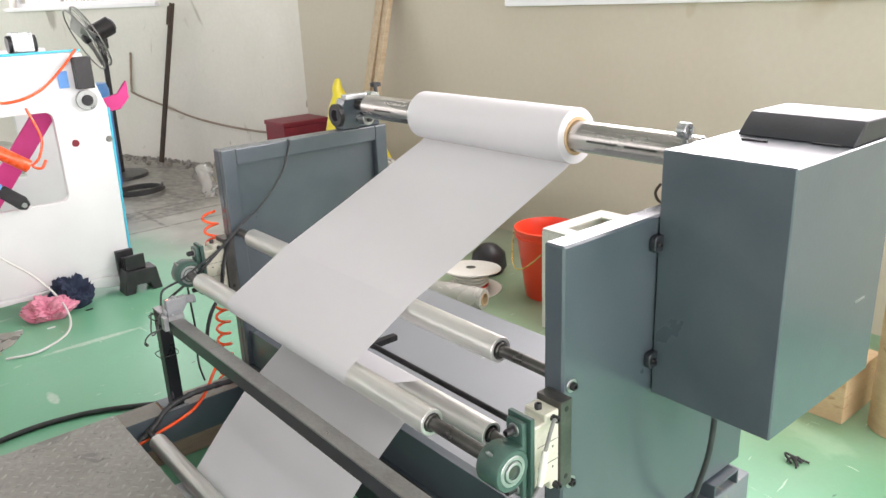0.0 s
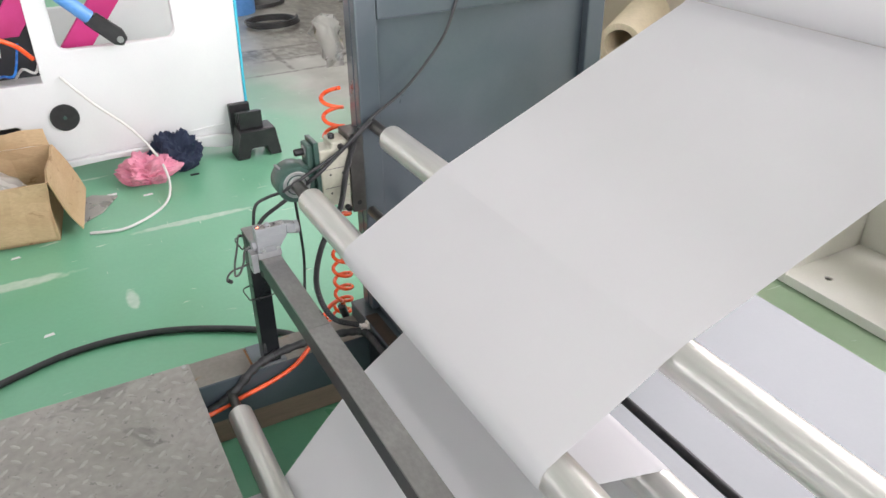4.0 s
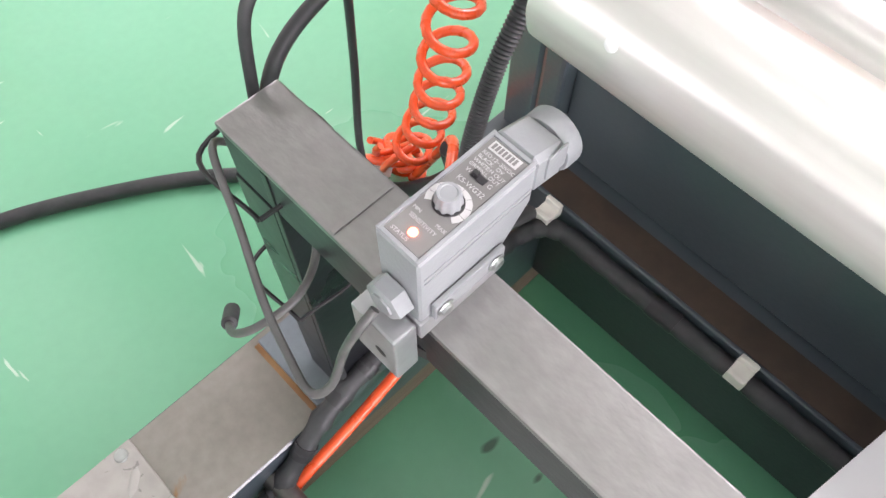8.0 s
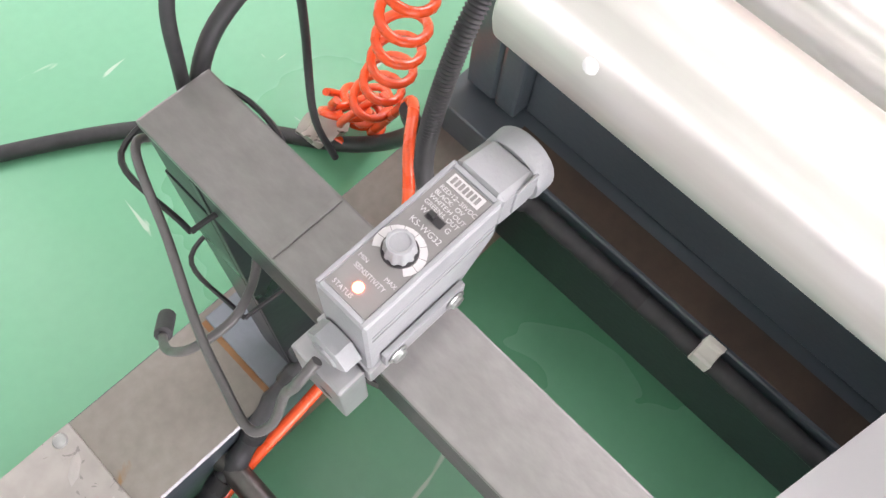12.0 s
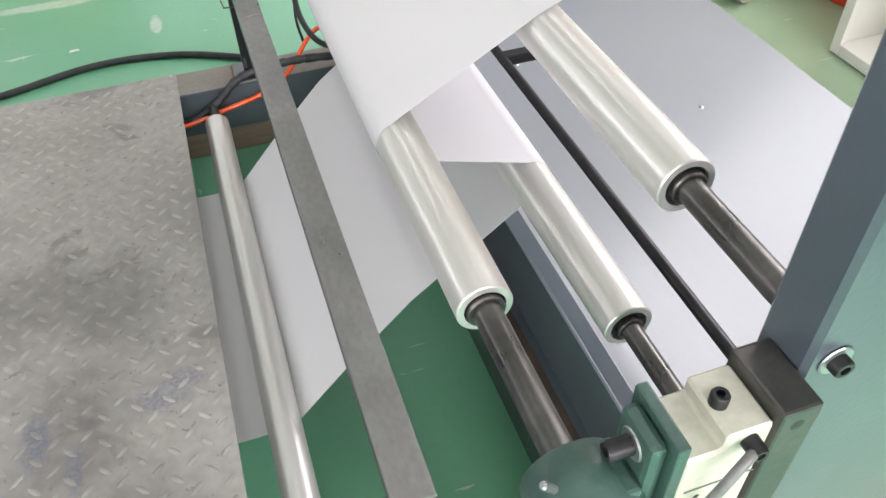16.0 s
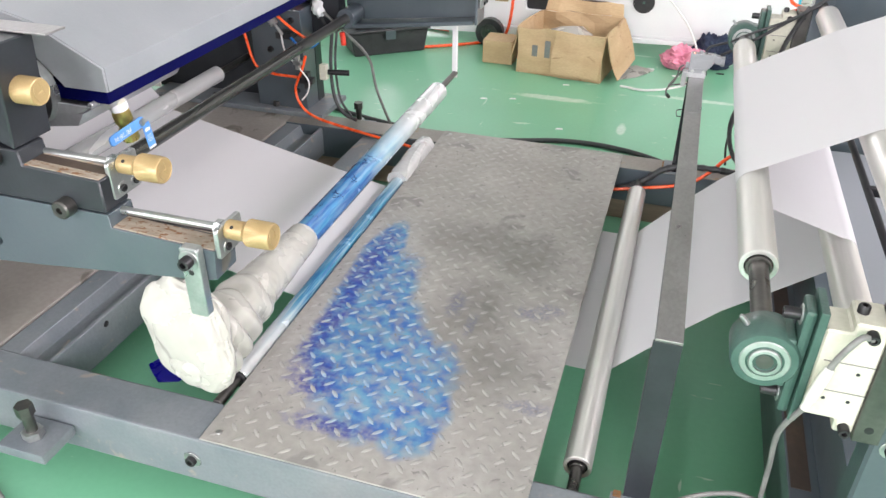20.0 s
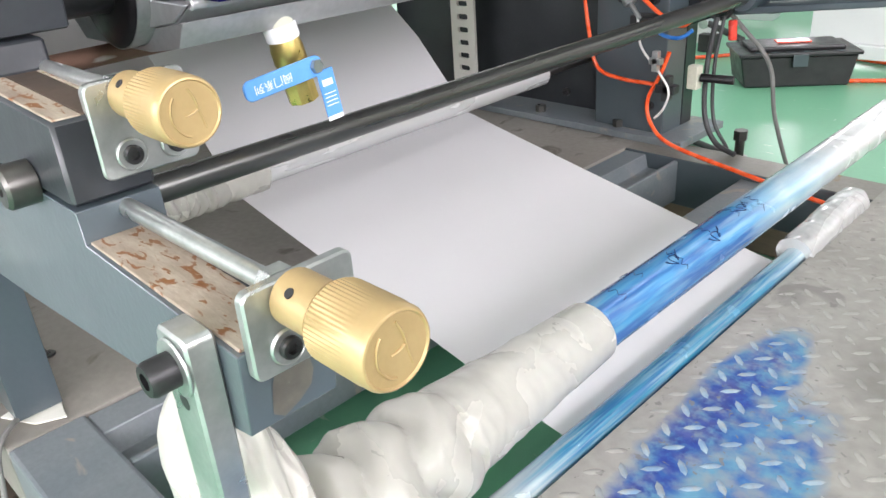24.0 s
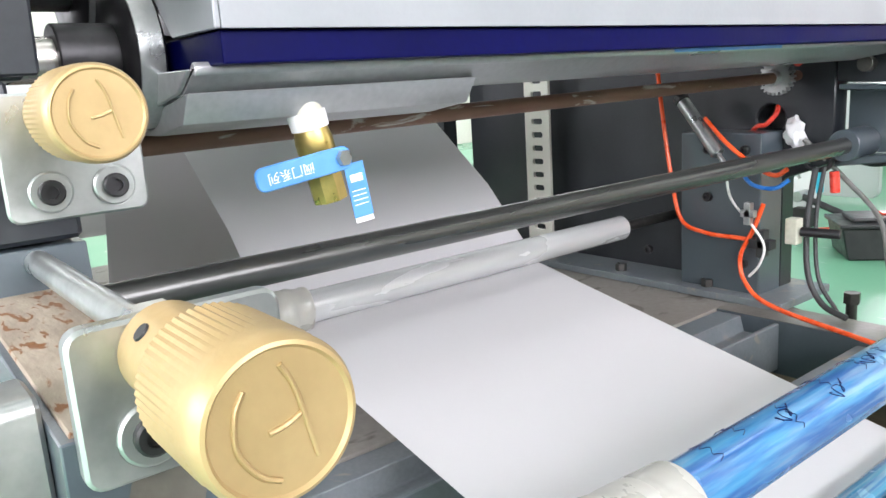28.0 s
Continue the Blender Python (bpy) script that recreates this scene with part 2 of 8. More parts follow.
def overlay(m, colour, shapes, ragged=0.05, scale=14.0, soft=0.03, strength=1.0, streak=(1, 1, 1), broken=1.0):
    """Stain a material inside the union of ellipses (x, y, half x, half y) of the object's own plane, with a ragged edge."""
    nt, bs = nodes_of(m)
    co = nt.nodes.new("ShaderNodeTexCoord")
    n = nt.nodes.new("ShaderNodeTexNoise")
    n.inputs["Scale"].default_value, n.inputs["Detail"].default_value = scale, 8
    mp0 = nt.nodes.new("ShaderNodeMapping")
    mp0.inputs["Scale"].default_value = streak
    nt.links.new(co.outputs["Object"], mp0.inputs["Vector"])
    nt.links.new(mp0.outputs[0], n.inputs["Vector"])
    best = None
    for x, y, hx, hy in shapes:
        mp = nt.nodes.new("ShaderNodeMapping")
        mp.inputs["Location"].default_value = (-x / hx, -y / hy, 0)
        mp.inputs["Scale"].default_value = (1 / hx, 1 / hy, 0)
        nt.links.new(co.outputs["Object"], mp.inputs["Vector"])
        ln = nt.nodes.new("ShaderNodeVectorMath")
        ln.operation = "LENGTH"
        nt.links.new(mp.outputs[0], ln.inputs[0])
        if best is None:
            best = ln.outputs["Value"]
        else:
            mn = nt.nodes.new("ShaderNodeMath")
            mn.operation = "MINIMUM"
            nt.links.new(best, mn.inputs[0])
            nt.links.new(ln.outputs["Value"], mn.inputs[1])
            best = mn.outputs[0]
    ad = nt.nodes.new("ShaderNodeMath")
    ad.operation = "MULTIPLY_ADD"
    nt.links.new(n.outputs[0], ad.inputs[0])
    ad.inputs[1].default_value = ragged
    nt.links.new(best, ad.inputs[2])
    r = nt.nodes.new("ShaderNodeMapRange")
    r.inputs["From Min"].default_value, r.inputs["From Max"].default_value = 1 + ragged / 2 - soft, 1 + ragged / 2 + soft
    r.inputs["To Min"].default_value, r.inputs["To Max"].default_value = strength, 0
    nt.links.new(ad.outputs[0], r.inputs[0])
    old = bs.inputs["Base Color"].links[0].from_socket
    x = nt.nodes.new("ShaderNodeMix")
    x.data_type = "RGBA"
    fac = r.outputs[0]
    if broken < 1:
        n3 = nt.nodes.new("ShaderNodeTexNoise")
        n3.inputs["Scale"].default_value, n3.inputs["Detail"].default_value = scale * 2.2, 5
        nt.links.new(mp0.outputs[0], n3.inputs["Vector"])
        r3 = nt.nodes.new("ShaderNodeMapRange")
        r3.inputs["From Min"].default_value, r3.inputs["From Max"].default_value = 0.36, 0.56
        r3.inputs["To Min"].default_value = broken
        nt.links.new(n3.outputs[0], r3.inputs[0])
        mu = nt.nodes.new("ShaderNodeMath")
        mu.operation = "MULTIPLY"
        nt.links.new(fac, mu.inputs[0])
        nt.links.new(r3.outputs[0], mu.inputs[1])
        fac = mu.outputs[0]
    nt.links.new(fac, x.inputs[0])
    nt.links.new(old, x.inputs[6])
    c2 = nt.nodes.new("ShaderNodeMix")
    c2.data_type = "RGBA"
    n2 = nt.nodes.new("ShaderNodeTexNoise")
    n2.inputs["Scale"].default_value, n2.inputs["Detail"].default_value = scale * 1.7, 6
    nt.links.new(mp0.outputs[0], n2.inputs["Vector"])
    r2 = nt.nodes.new("ShaderNodeMapRange")
    r2.inputs["From Min"].default_value, r2.inputs["From Max"].default_value = 0.38, 0.62
    nt.links.new(n2.outputs[0], r2.inputs[0])
    nt.links.new(r2.outputs[0], c2.inputs[0])
    c2.inputs[6].default_value = (*colour[0], 1)
    c2.inputs[7].default_value = (*colour[1], 1)
    nt.links.new(c2.outputs[2], x.inputs[7])
    nt.links.new(x.outputs[2], bs.inputs["Base Color"])
    return m


def flecks(m, colour, scale, at, streak):
    """Scatter small flecks or scratches over a material."""
    nt, bs = nodes_of(m)
    co = nt.nodes.new("ShaderNodeTexCoord")
    mp = nt.nodes.new("ShaderNodeMapping")
    mp.inputs["Scale"].default_value = streak
    mp.inputs["Location"].default_value = (scale * 1.7, at * 9, 0)
    n = nt.nodes.new("ShaderNodeTexNoise")
    n.inputs["Scale"].default_value, n.inputs["Detail"].default_value, n.inputs["Distortion"].default_value = scale, 3, 0.6
    nt.links.new(co.outputs["Object"], mp.inputs["Vector"])
    nt.links.new(mp.outputs[0], n.inputs["Vector"])
    r = nt.nodes.new("ShaderNodeMapRange")
    r.inputs["From Min"].default_value, r.inputs["From Max"].default_value = at, at + 0.025
    r.inputs["To Max"].default_value = 0.8
    nt.links.new(n.outputs[0], r.inputs[0])
    x = nt.nodes.new("ShaderNodeMix")
    x.data_type = "RGBA"
    nt.links.new(r.outputs[0], x.inputs[0])
    nt.links.new(bs.inputs["Base Color"].links[0].from_socket, x.inputs[6])
    x.inputs[7].default_value = (*colour, 1)
    nt.links.new(x.outputs[2], bs.inputs["Base Color"])


SLATE = surface("slate_machine_paint", (0.057, 0.076, 0.090), (0.072, 0.092, 0.106), 5, 0.34, 0.07, 0, 0.12, 140, coat=0.7, fine_mix=0.1)
SLATE_WORN = surface("worn_slate_paint", (0.15, 0.175, 0.195), (0.205, 0.225, 0.24), 7, 0.4, 0.1, 0, 0.15, 120, spots=(0.27, 0.25, 0.22), spot_at=0.64)
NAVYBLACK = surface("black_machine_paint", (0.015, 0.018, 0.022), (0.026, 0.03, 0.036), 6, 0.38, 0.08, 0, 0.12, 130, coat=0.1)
GLOSSBLACK = surface("gloss_black_paint", (0.008, 0.009, 0.011), (0.014, 0.015, 0.018), 9, 0.3, 0.06, 0, 0.1, 90, coat=0.1, spec=0.3)
TUBE_GREY = surface("bare_grey_bar", (0.30, 0.295, 0.288), (0.38, 0.375, 0.368), 14, 0.34, 0.08, 0.75, 0.15, 160, (1, 0.5, 1), fine_mix=0.3)
STEEL = surface("roller_aluminium", (0.74, 0.73, 0.69), (0.82, 0.81, 0.775), 10, 0.36, 0.06, 0.68, 0.06, 160, (1, 0.04, 1), fine_mix=0.18)
DARKSTEEL = surface("dark_steel", (0.10, 0.098, 0.092), (0.16, 0.155, 0.145), 14, 0.33, 0.08, 0.85, 0.08, 120)
BLACKSTEEL = surface("black_oxide_steel", (0.028, 0.028, 0.03), (0.05, 0.05, 0.052), 30, 0.4, 0.1, 0.6, 0.08, 200)
ZINC = surface("zinc_plate", (0.40, 0.425, 0.42), (0.52, 0.54, 0.53), 20, 0.34, 0.1, 0.85, 0.1, 150)
CHROME = surface("worn_chrome", (0.5, 0.48, 0.445), (0.64, 0.62, 0.59), 12, 0.27, 0.09, 0.9, 0.05, 90, (1, 0.2, 1), spots=(0.35, 0.3, 0.22), spot_at=0.63)
PAPER = surface("paper_web", (0.745, 0.74, 0.752), (0.77, 0.765, 0.778), 2.5, 0.55, 0.06, 0, 0.03, 220, fine_mix=0.02)
pn = PAPER.node_tree
veil, both = pn.nodes.new("ShaderNodeBsdfTranslucent"), pn.nodes.new("ShaderNodeMixShader")
veil.inputs["Color"].default_value = (0.86, 0.85, 0.86, 1)
both.inputs[0].default_value = 0.2
pn.links.new(pn.nodes["Principled BSDF"].outputs[0], both.inputs[1])
pn.links.new(veil.outputs[0], both.inputs[2])
pn.links.new(both.outputs[0], pn.nodes["Material Output"].inputs["Surface"])
CHECKER = surface("galvanised_tread_plate", (0.325, 0.317, 0.29), (0.43, 0.418, 0.39), 3.2, 0.56, 0.1, 0.1, 0.25, 45, spec=0.3, spots=(0.24, 0.235, 0.22), spot_at=0.6, fine_mix=0.35)
RUST = surface("rusty_steel", (0.24, 0.115, 0.045), (0.36, 0.21, 0.10), 16, 0.75, 0.1, 0.1, 0.4, 110, spots=(0.16, 0.12, 0.09))
ARMTOP = surface("worn_rusty_arm_top", (0.30, 0.245, 0.19), (0.42, 0.36, 0.29), 26, 0.55, 0.1, 0.2, 0.3, 120, (1, 2.5, 1), spots=(0.20, 0.085, 0.03), spot_at=0.56)
RAILTOP = surface("bare_rail_top", (0.21, 0.195, 0.17), (0.30, 0.285, 0.255), 7, 0.42, 0.1, 0.3, 0.25, 90, spots=(0.27, 0.16, 0.07), spot_at=0.66)
RUSTY_ROD = surface("rusty_rod", (0.16, 0.085, 0.06), (0.24, 0.14, 0.1), 22, 0.6, 0.1, 0.4, 0.35, 90, (1, 0.2, 1), spots=(0.5, 0.46, 0.42), spot_at=0.63)
GOLD = surface("gold_anodised", (0.39, 0.28, 0.13), (0.44, 0.32, 0.155), 18, 0.38, 0.06, 0.35, 0.08, 220, fine_mix=0.1)
BRASS = surface("brass", (0.58, 0.44, 0.13), (0.68, 0.53, 0.2), 25, 0.3, 0.08, 0.9, 0.06, 150)
CASTGREEN = surface("green_cast_housing", (0.036, 0.085, 0.068), (0.052, 0.11, 0.09), 20, 0.4, 0.08, 0, 0.25, 160, coat=0.2)
CREAMPLATE = surface("cream_painted_block", (0.54, 0.535, 0.43), (0.61, 0.605, 0.51), 16, 0.42, 0.08, 0, 0.12, 120, spots=(0.5, 0.46, 0.33), spot_at=0.68)
GREYPLASTIC = surface("light_grey_plastic", (0.27, 0.285, 0.295), (0.305, 0.32, 0.33), 40, 0.42, 0.05, 0, 0.12, 500, fine_mix=0.06)
LABELGREY = surface("grey_label_film", (0.245, 0.24, 0.237), (0.28, 0.275, 0.27), 60, 0.22, 0.05, 0.25, 0.03, 300, fine_mix=0.05)
WHITEINK = surface("white_print", (0.82, 0.82, 0.82), (0.86, 0.86, 0.86), 60, 0.5, 0.03, 0, 0.0, 300, fine_mix=0.02)
LABELINK = surface("pale_label_print", (0.50, 0.50, 0.50), (0.56, 0.56, 0.56), 60, 0.5, 0.03, 0, 0.0, 300, fine_mix=0.05)
BLACKPLASTIC = surface("black_plastic", (0.018, 0.018, 0.02), (0.03, 0.03, 0.032), 25, 0.42, 0.08, 0, 0.12, 220)
RUBBER = surface("black_cable_sheath", (0.028, 0.03, 0.032), (0.05, 0.052, 0.054), 30, 0.48, 0.1, 0, 0.1, 200)
GREYCABLE = surface("grey_cable_sheath", (0.17, 0.17, 0.165), (0.24, 0.24, 0.23), 30, 0.42, 0.08, 0, 0.1, 200)
DARKCABLE = surface("dark_grey_cable_sheath", (0.085, 0.085, 0.083), (0.125, 0.125, 0.122), 30, 0.36, 0.08, 0, 0.1, 200)
WHITECABLE = surface("white_cable_sheath", (0.72, 0.72, 0.70), (0.78, 0.78, 0.76), 30, 0.42, 0.08, 0, 0.05, 200, fine_mix=0.05)
ORANGE = surface("orange_air_hose", (0.93, 0.095, 0.02), (0.95, 0.12, 0.028), 30, 0.28, 0.05, 0, 0.03, 200, coat=0.3, fine_mix=0.05)
REDHOSE = surface("red_air_hose", (0.72, 0.045, 0.03), (0.8, 0.06, 0.035), 30, 0.28, 0.05, 0, 0.03, 200, coat=0.3, fine_mix=0.05)
BLUEHOSE = surface("blue_air_hose", (0.02, 0.16, 0.55), (0.03, 0.2, 0.62), 30, 0.28, 0.05, 0, 0.03, 200, coat=0.3, fine_mix=0.05)
WALLPAINT = surface("cream_wall_paint", (0.52, 0.475, 0.375), (0.57, 0.525, 0.43), 0.6, 0.7, 0.06, 0, 0.12, 30, spots=(0.51, 0.45, 0.35), spot_at=0.7, fine_mix=0.08)
WALLWHITE = surface("white_wall_paint", (0.70, 0.68, 0.61), (0.78, 0.76, 0.70), 0.8, 0.7, 0.06, 0, 0.15, 30, spots=(0.42, 0.39, 0.33), spot_at=0.68, fine_mix=0.1)
CEILING = surface("grey_ceiling_paint", (0.27, 0.27, 0.26), (0.33, 0.33, 0.32), 0.5, 0.8, 0.05, 0, 0.05, 20, fine_mix=0.05)
WHITEPAINT = surface("white_machine_paint", (0.76, 0.77, 0.78), (0.80, 0.81, 0.815), 3, 0.36, 0.06, 0, 0.06, 140, coat=0.15, fine_mix=0.04)
CYAN = surface("cyan_edge_paint", (0.05, 0.5, 0.68), (0.07, 0.55, 0.72), 12, 0.4, 0.05, 0, 0.05, 100, fine_mix=0.05)
MAGENTA = surface("magenta_paint", (0.58, 0.03, 0.2), (0.64, 0.04, 0.24), 8, 0.4, 0.05, 0, 0.05, 100, fine_mix=0.05)
CARDBOARD = surface("brown_cardboard", (0.50, 0.35, 0.195), (0.58, 0.425, 0.25), 5, 0.8, 0.06, 0, 0.2, 60, (1, 1, 3), spots=(0.34, 0.22, 0.11), spot_at=0.66)
CREAMCARD = surface("cream_card", (0.60, 0.52, 0.37), (0.68, 0.60, 0.44), 6, 0.7, 0.06, 0, 0.12, 70)
PINK = surface("pink_cloth", (0.78, 0.28, 0.40), (0.85, 0.36, 0.47), 14, 0.9, 0.05, 0, 0.5, 150)
NAVY = surface("navy_cloth", (0.018, 0.028, 0.06), (0.03, 0.042, 0.08), 14, 0.9, 0.05, 0, 0.5, 150)
REDPLASTIC = surface("red_bucket_plastic", (0.86, 0.06, 0.025), (0.9, 0.08, 0.03), 6, 0.33, 0.05, 0, 0.03, 120, coat=0.1, fine_mix=0.04)
CREAMPAINT = surface("cream_white_paint", (0.74, 0.73, 0.66), (0.79, 0.78, 0.72), 4, 0.45, 0.06, 0, 0.06, 120, fine_mix=0.05)
WOOD = surface("raw_timber", (0.46, 0.355, 0.23), (0.55, 0.44, 0.30), 4, 0.7, 0.08, 0, 0.25, 40, (1, 9, 9), spots=(0.47, 0.29, 0.13), spot_at=0.63)
OLDWOOD = surface("brown_weathered_timber", (0.20, 0.15, 0.11), (0.27, 0.205, 0.155), 5, 0.75, 0.08, 0, 0.3, 50, (1, 9, 9))
RUSTPOST = surface("rust_brown_steel", (0.055, 0.040, 0.031), (0.09, 0.062, 0.046), 14, 0.7, 0.08, 0.2, 0.25, 80)
OLDTAN = surface("stained_conduit", (0.26, 0.20, 0.145), (0.38, 0.31, 0.24), 9, 0.7, 0.08, 0, 0.2, 60)
# tread tips paler than the sheet: wear, plus edge highlights put into the colour
TREADTIP = surface("bright_worn_tread_tips", (0.36, 0.352, 0.33), (0.46, 0.45, 0.42), 9, 0.45, 0.08, 0.2, 0.1, 90, spots=(0.3, 0.29, 0.27), spot_at=0.58)
MILKY = surface("milky_plastic_film", (0.53, 0.52, 0.475), (0.60, 0.59, 0.54), 10, 0.26, 0.1, 0, 0.2, 60, coat=0.4, fine_mix=0.08)
FILMROLL = surface("film_covered_roller", (0.60, 0.61, 0.61), (0.70, 0.71, 0.71), 10, 0.26, 0.08, 0.3, 0.05, 90, (1, 0.2, 1), coat=0.5, fine_mix=0.05)
SHAFTSTEEL = surface("dark_drawn_shaft", (0.075, 0.078, 0.075), (0.12, 0.122, 0.118), 14, 0.26, 0.07, 0.7, 0.06, 90, (1, 0.1, 1))
INKLOW = surface("streaked_low_roller", (0.58, 0.61, 0.61), (0.70, 0.72, 0.72), 12, 0.22, 0.06, 0.25, 0.05, 90, coat=0.5, fine_mix=0.05)
INKROLL = surface("ink_stained_roller", (0.62, 0.64, 0.64), (0.72, 0.74, 0.74), 12, 0.24, 0.06, 0.25, 0.05, 90, coat=0.5, fine_mix=0.05)
HOODGREY = surface("light_machine_grey", (0.235, 0.25, 0.265), (0.27, 0.285, 0.30), 5, 0.38, 0.07, 0, 0.08, 140, coat=0.15, fine_mix=0.07)
TRAYSTEEL = surface("tray_sheet_steel", (0.42, 0.43, 0.44), (0.5, 0.51, 0.52), 5, 0.33, 0.08, 0.6, 0.08, 120)
INKSPILL = surface("dried_blue_ink", (0.008, 0.006, 0.26), (0.014, 0.01, 0.36), 20, 0.3, 0.1, 0, 0.05, 90)
NAVYPLASTIC = surface("deep_blue_ink_film", (0.0005, 0.001, 0.04), (0.001, 0.0015, 0.055), 6, 0.5, 0.1, 0, 0.1, 90, spec=0.1)
BLUELEVER = surface("blue_lever_vinyl", (0.10, 0.30, 0.70), (0.13, 0.35, 0.76), 30, 0.35, 0.05, 0, 0.05, 200, fine_mix=0.04)
BASEPLATE = surface("worn_base_plate", (0.27, 0.25, 0.225), (0.35, 0.33, 0.30), 4, 0.5, 0.12, 0.15, 0.3, 70, spots=(0.16, 0.145, 0.125), spot_at=0.62)
WORNMETAL = surface("worn_brown_metal", (0.11, 0.10, 0.085), (0.19, 0.17, 0.145), 30, 0.45, 0.12, 0.3, 0.3, 120, spots=(0.34, 0.33, 0.31), spot_at=0.62)
YELLOW = surface("yellow_plastic_bag", (0.75, 0.62, 0.03), (0.8, 0.7, 0.06), 10, 0.35, 0.06, 0, 0.2, 80)
CLEAR = surface("cloudy_clear_plastic", (0.50, 0.49, 0.45), (0.60, 0.59, 0.55), 10, 0.3, 0.08, 0, 0.15, 60, coat=0.2)
MAROON = surface("maroon_metal", (0.20, 0.015, 0.03), (0.25, 0.02, 0.04), 8, 0.45, 0.06, 0, 0.08, 100)
TRAYGREY = surface("grey_tray_paint", (0.205, 0.225, 0.24), (0.22, 0.24, 0.255), 3, 0.40, 0.03, 0, 0.05, 120, coat=0.2, fine_mix=0.05)
GLASS = bpy.data.materials.new("window_glass")
GLASS.use_nodes = True
for key, value in (("Transmission Weight", 1.0), ("Roughness", 0.02), ("IOR", 1.45)):
    GLASS.node_tree.nodes["Principled BSDF"].inputs[key].default_value = value
GLOW = bpy.data.materials.new("lit_red_indicator")
GLOW.use_nodes = True
gb = GLOW.node_tree.nodes["Principled BSDF"]
gb.inputs["Base Color"].default_value = (1, 0.25, 0.15, 1)
gb.inputs["Emission Color"].default_value = (1, 0.16, 0.08, 1)
gb.inputs["Emission Strength"].default_value = 9.0

STAIN = ((0.09, 0.80, 0.055, 0.17), (0.15, 0.60, 0.10, 0.22), (0.20, 0.42, 0.13, 0.20), (0.30, 0.30, 0.15, 0.19), (0.40, 0.20, 0.075, 0.12))
EDGE = ((0.085, 0.72, 0.035, 0.20), (0.09, 0.44, 0.03, 0.19), (0.15, 0.25, 0.05, 0.06), (0.25, 0.12, 0.09, 0.025))
overlay(CHECKER, ((0.13, 0.125, 0.115), (0.19, 0.185, 0.175)), ((0.42, 0.62, 0.09, 0.16), (0.36, 0.95, 0.16, 0.10), (0.52, 0.42, 0.10, 0.10), (0.5, 0.9, 0.1, 0.12)), 1.4, 16, 0.5, 0.6)
overlay(CHECKER, ((0.12, 0.30, 0.44), (0.028, 0.12, 0.37)), STAIN, 0.6, 15, 0.14, 0.95, broken=0.45)
overlay(CHECKER, ((0.015, 0.02, 0.22), (0.03, 0.05, 0.30)), EDGE, 1.5, 38, 0.35, 0.75, broken=0.25)
overlay(CHECKER, ((0.06, 0.08, 0.2), (0.07, 0.10, 0.24)), ((0.57, 0.64, 0.04, 0.025), (0.63, 0.30, 0.05, 0.018), (0.61, 0.67, 0.03, 0.02), (0.37, 0.62, 0.02, 0.05), (0.43, 0.55, 0.012, 0.04)), 1.6, 70, 0.5, 0.4, broken=0.1)
overlay(TREADTIP, ((0.14, 0.135, 0.125), (0.24, 0.235, 0.22)), ((0.42, 0.62, 0.09, 0.16), (0.36, 0.95, 0.16, 0.10), (0.52, 0.42, 0.10, 0.10), (0.5, 0.9, 0.1, 0.12)), 1.4, 16, 0.5, 0.5)
flecks(CHECKER, (0.20, 0.195, 0.185), 70.0, 0.66, (1, 1, 1))
flecks(TREADTIP, (0.24, 0.235, 0.22), 70.0, 0.66, (1, 1, 1))
overlay(TREADTIP, ((0.34, 0.48, 0.58), (0.14, 0.29, 0.50)), STAIN, 0.6, 26, 0.16, 0.8, broken=0.4)
overlay(INKLOW, ((0.10, 0.40, 0.55), (0.24, 0.54, 0.64)), ((0.0, 0.85, 9.0, 0.42),), 0.5, 6, 0.3, 0.7, (14, 0.4, 14), broken=0.6)
overlay(INKLOW, ((0.006, 0.13, 0.36), (0.02, 0.27, 0.46)), ((0.0, 0.82, 9.0, 0.36),), 0.6, 7, 0.2, 0.9, (16, 0.6, 16), broken=0.42)
overlay(INKROLL, ((0.16, 0.42, 0.62), (0.30, 0.56, 0.68)), ((0.0, 0.86, 9.0, 0.36),), 0.6, 6, 0.3, 0.7, (5, 0.5, 5), broken=0.7)
overlay(INKROLL, ((0.008, 0.115, 0.40), (0.045, 0.30, 0.60)), ((0.0, 0.70, 9.0, 0.30),), 0.55, 8, 0.2, 0.92, (6, 0.45, 6), broken=0.72)
for film_mat, weight, clear in ((MILKY, 0.3, 0.22), (CLEAR, 0.2, 0.5)):
    fb = film_mat.node_tree.nodes["Principled BSDF"]
    fb.inputs["Subsurface Weight"].default_value = weight
    fb.inputs["Transmission Weight"].default_value = clear
    fb.inputs["IOR"].default_value = 1.2
    fb.inputs["Subsurface Radius"].default_value = (0.02, 0.02, 0.018)
    fb.inputs["Subsurface Scale"].default_value = 0.6


# ---- the hall ----
def wall(name, p0, p1, z1, material, holes=(), thick=0.2, label="plain painted factory wall"):
    """A wall from p0 to p1, its inner face on that line, with openings (s0, s1, z0, z1)."""
    d = Vector((p1[0] - p0[0], p1[1] - p0[1], 0))
    n = d.length
    bm = prism([(0, 0), (n, 0), (n, z1), (0, z1)], "y", 0, thick, 0, [[(a, c), (b, c), (b, e), (a, e)] for a, b, c, e in holes])
    bm.transform(Matrix.Translation((p0[0], p0[1], 0)) @ Matrix.Rotation(math.atan2(d.y, d.x), 4, "Z"))
    return solo(name, bm, material, label, "wall", kind="structure")


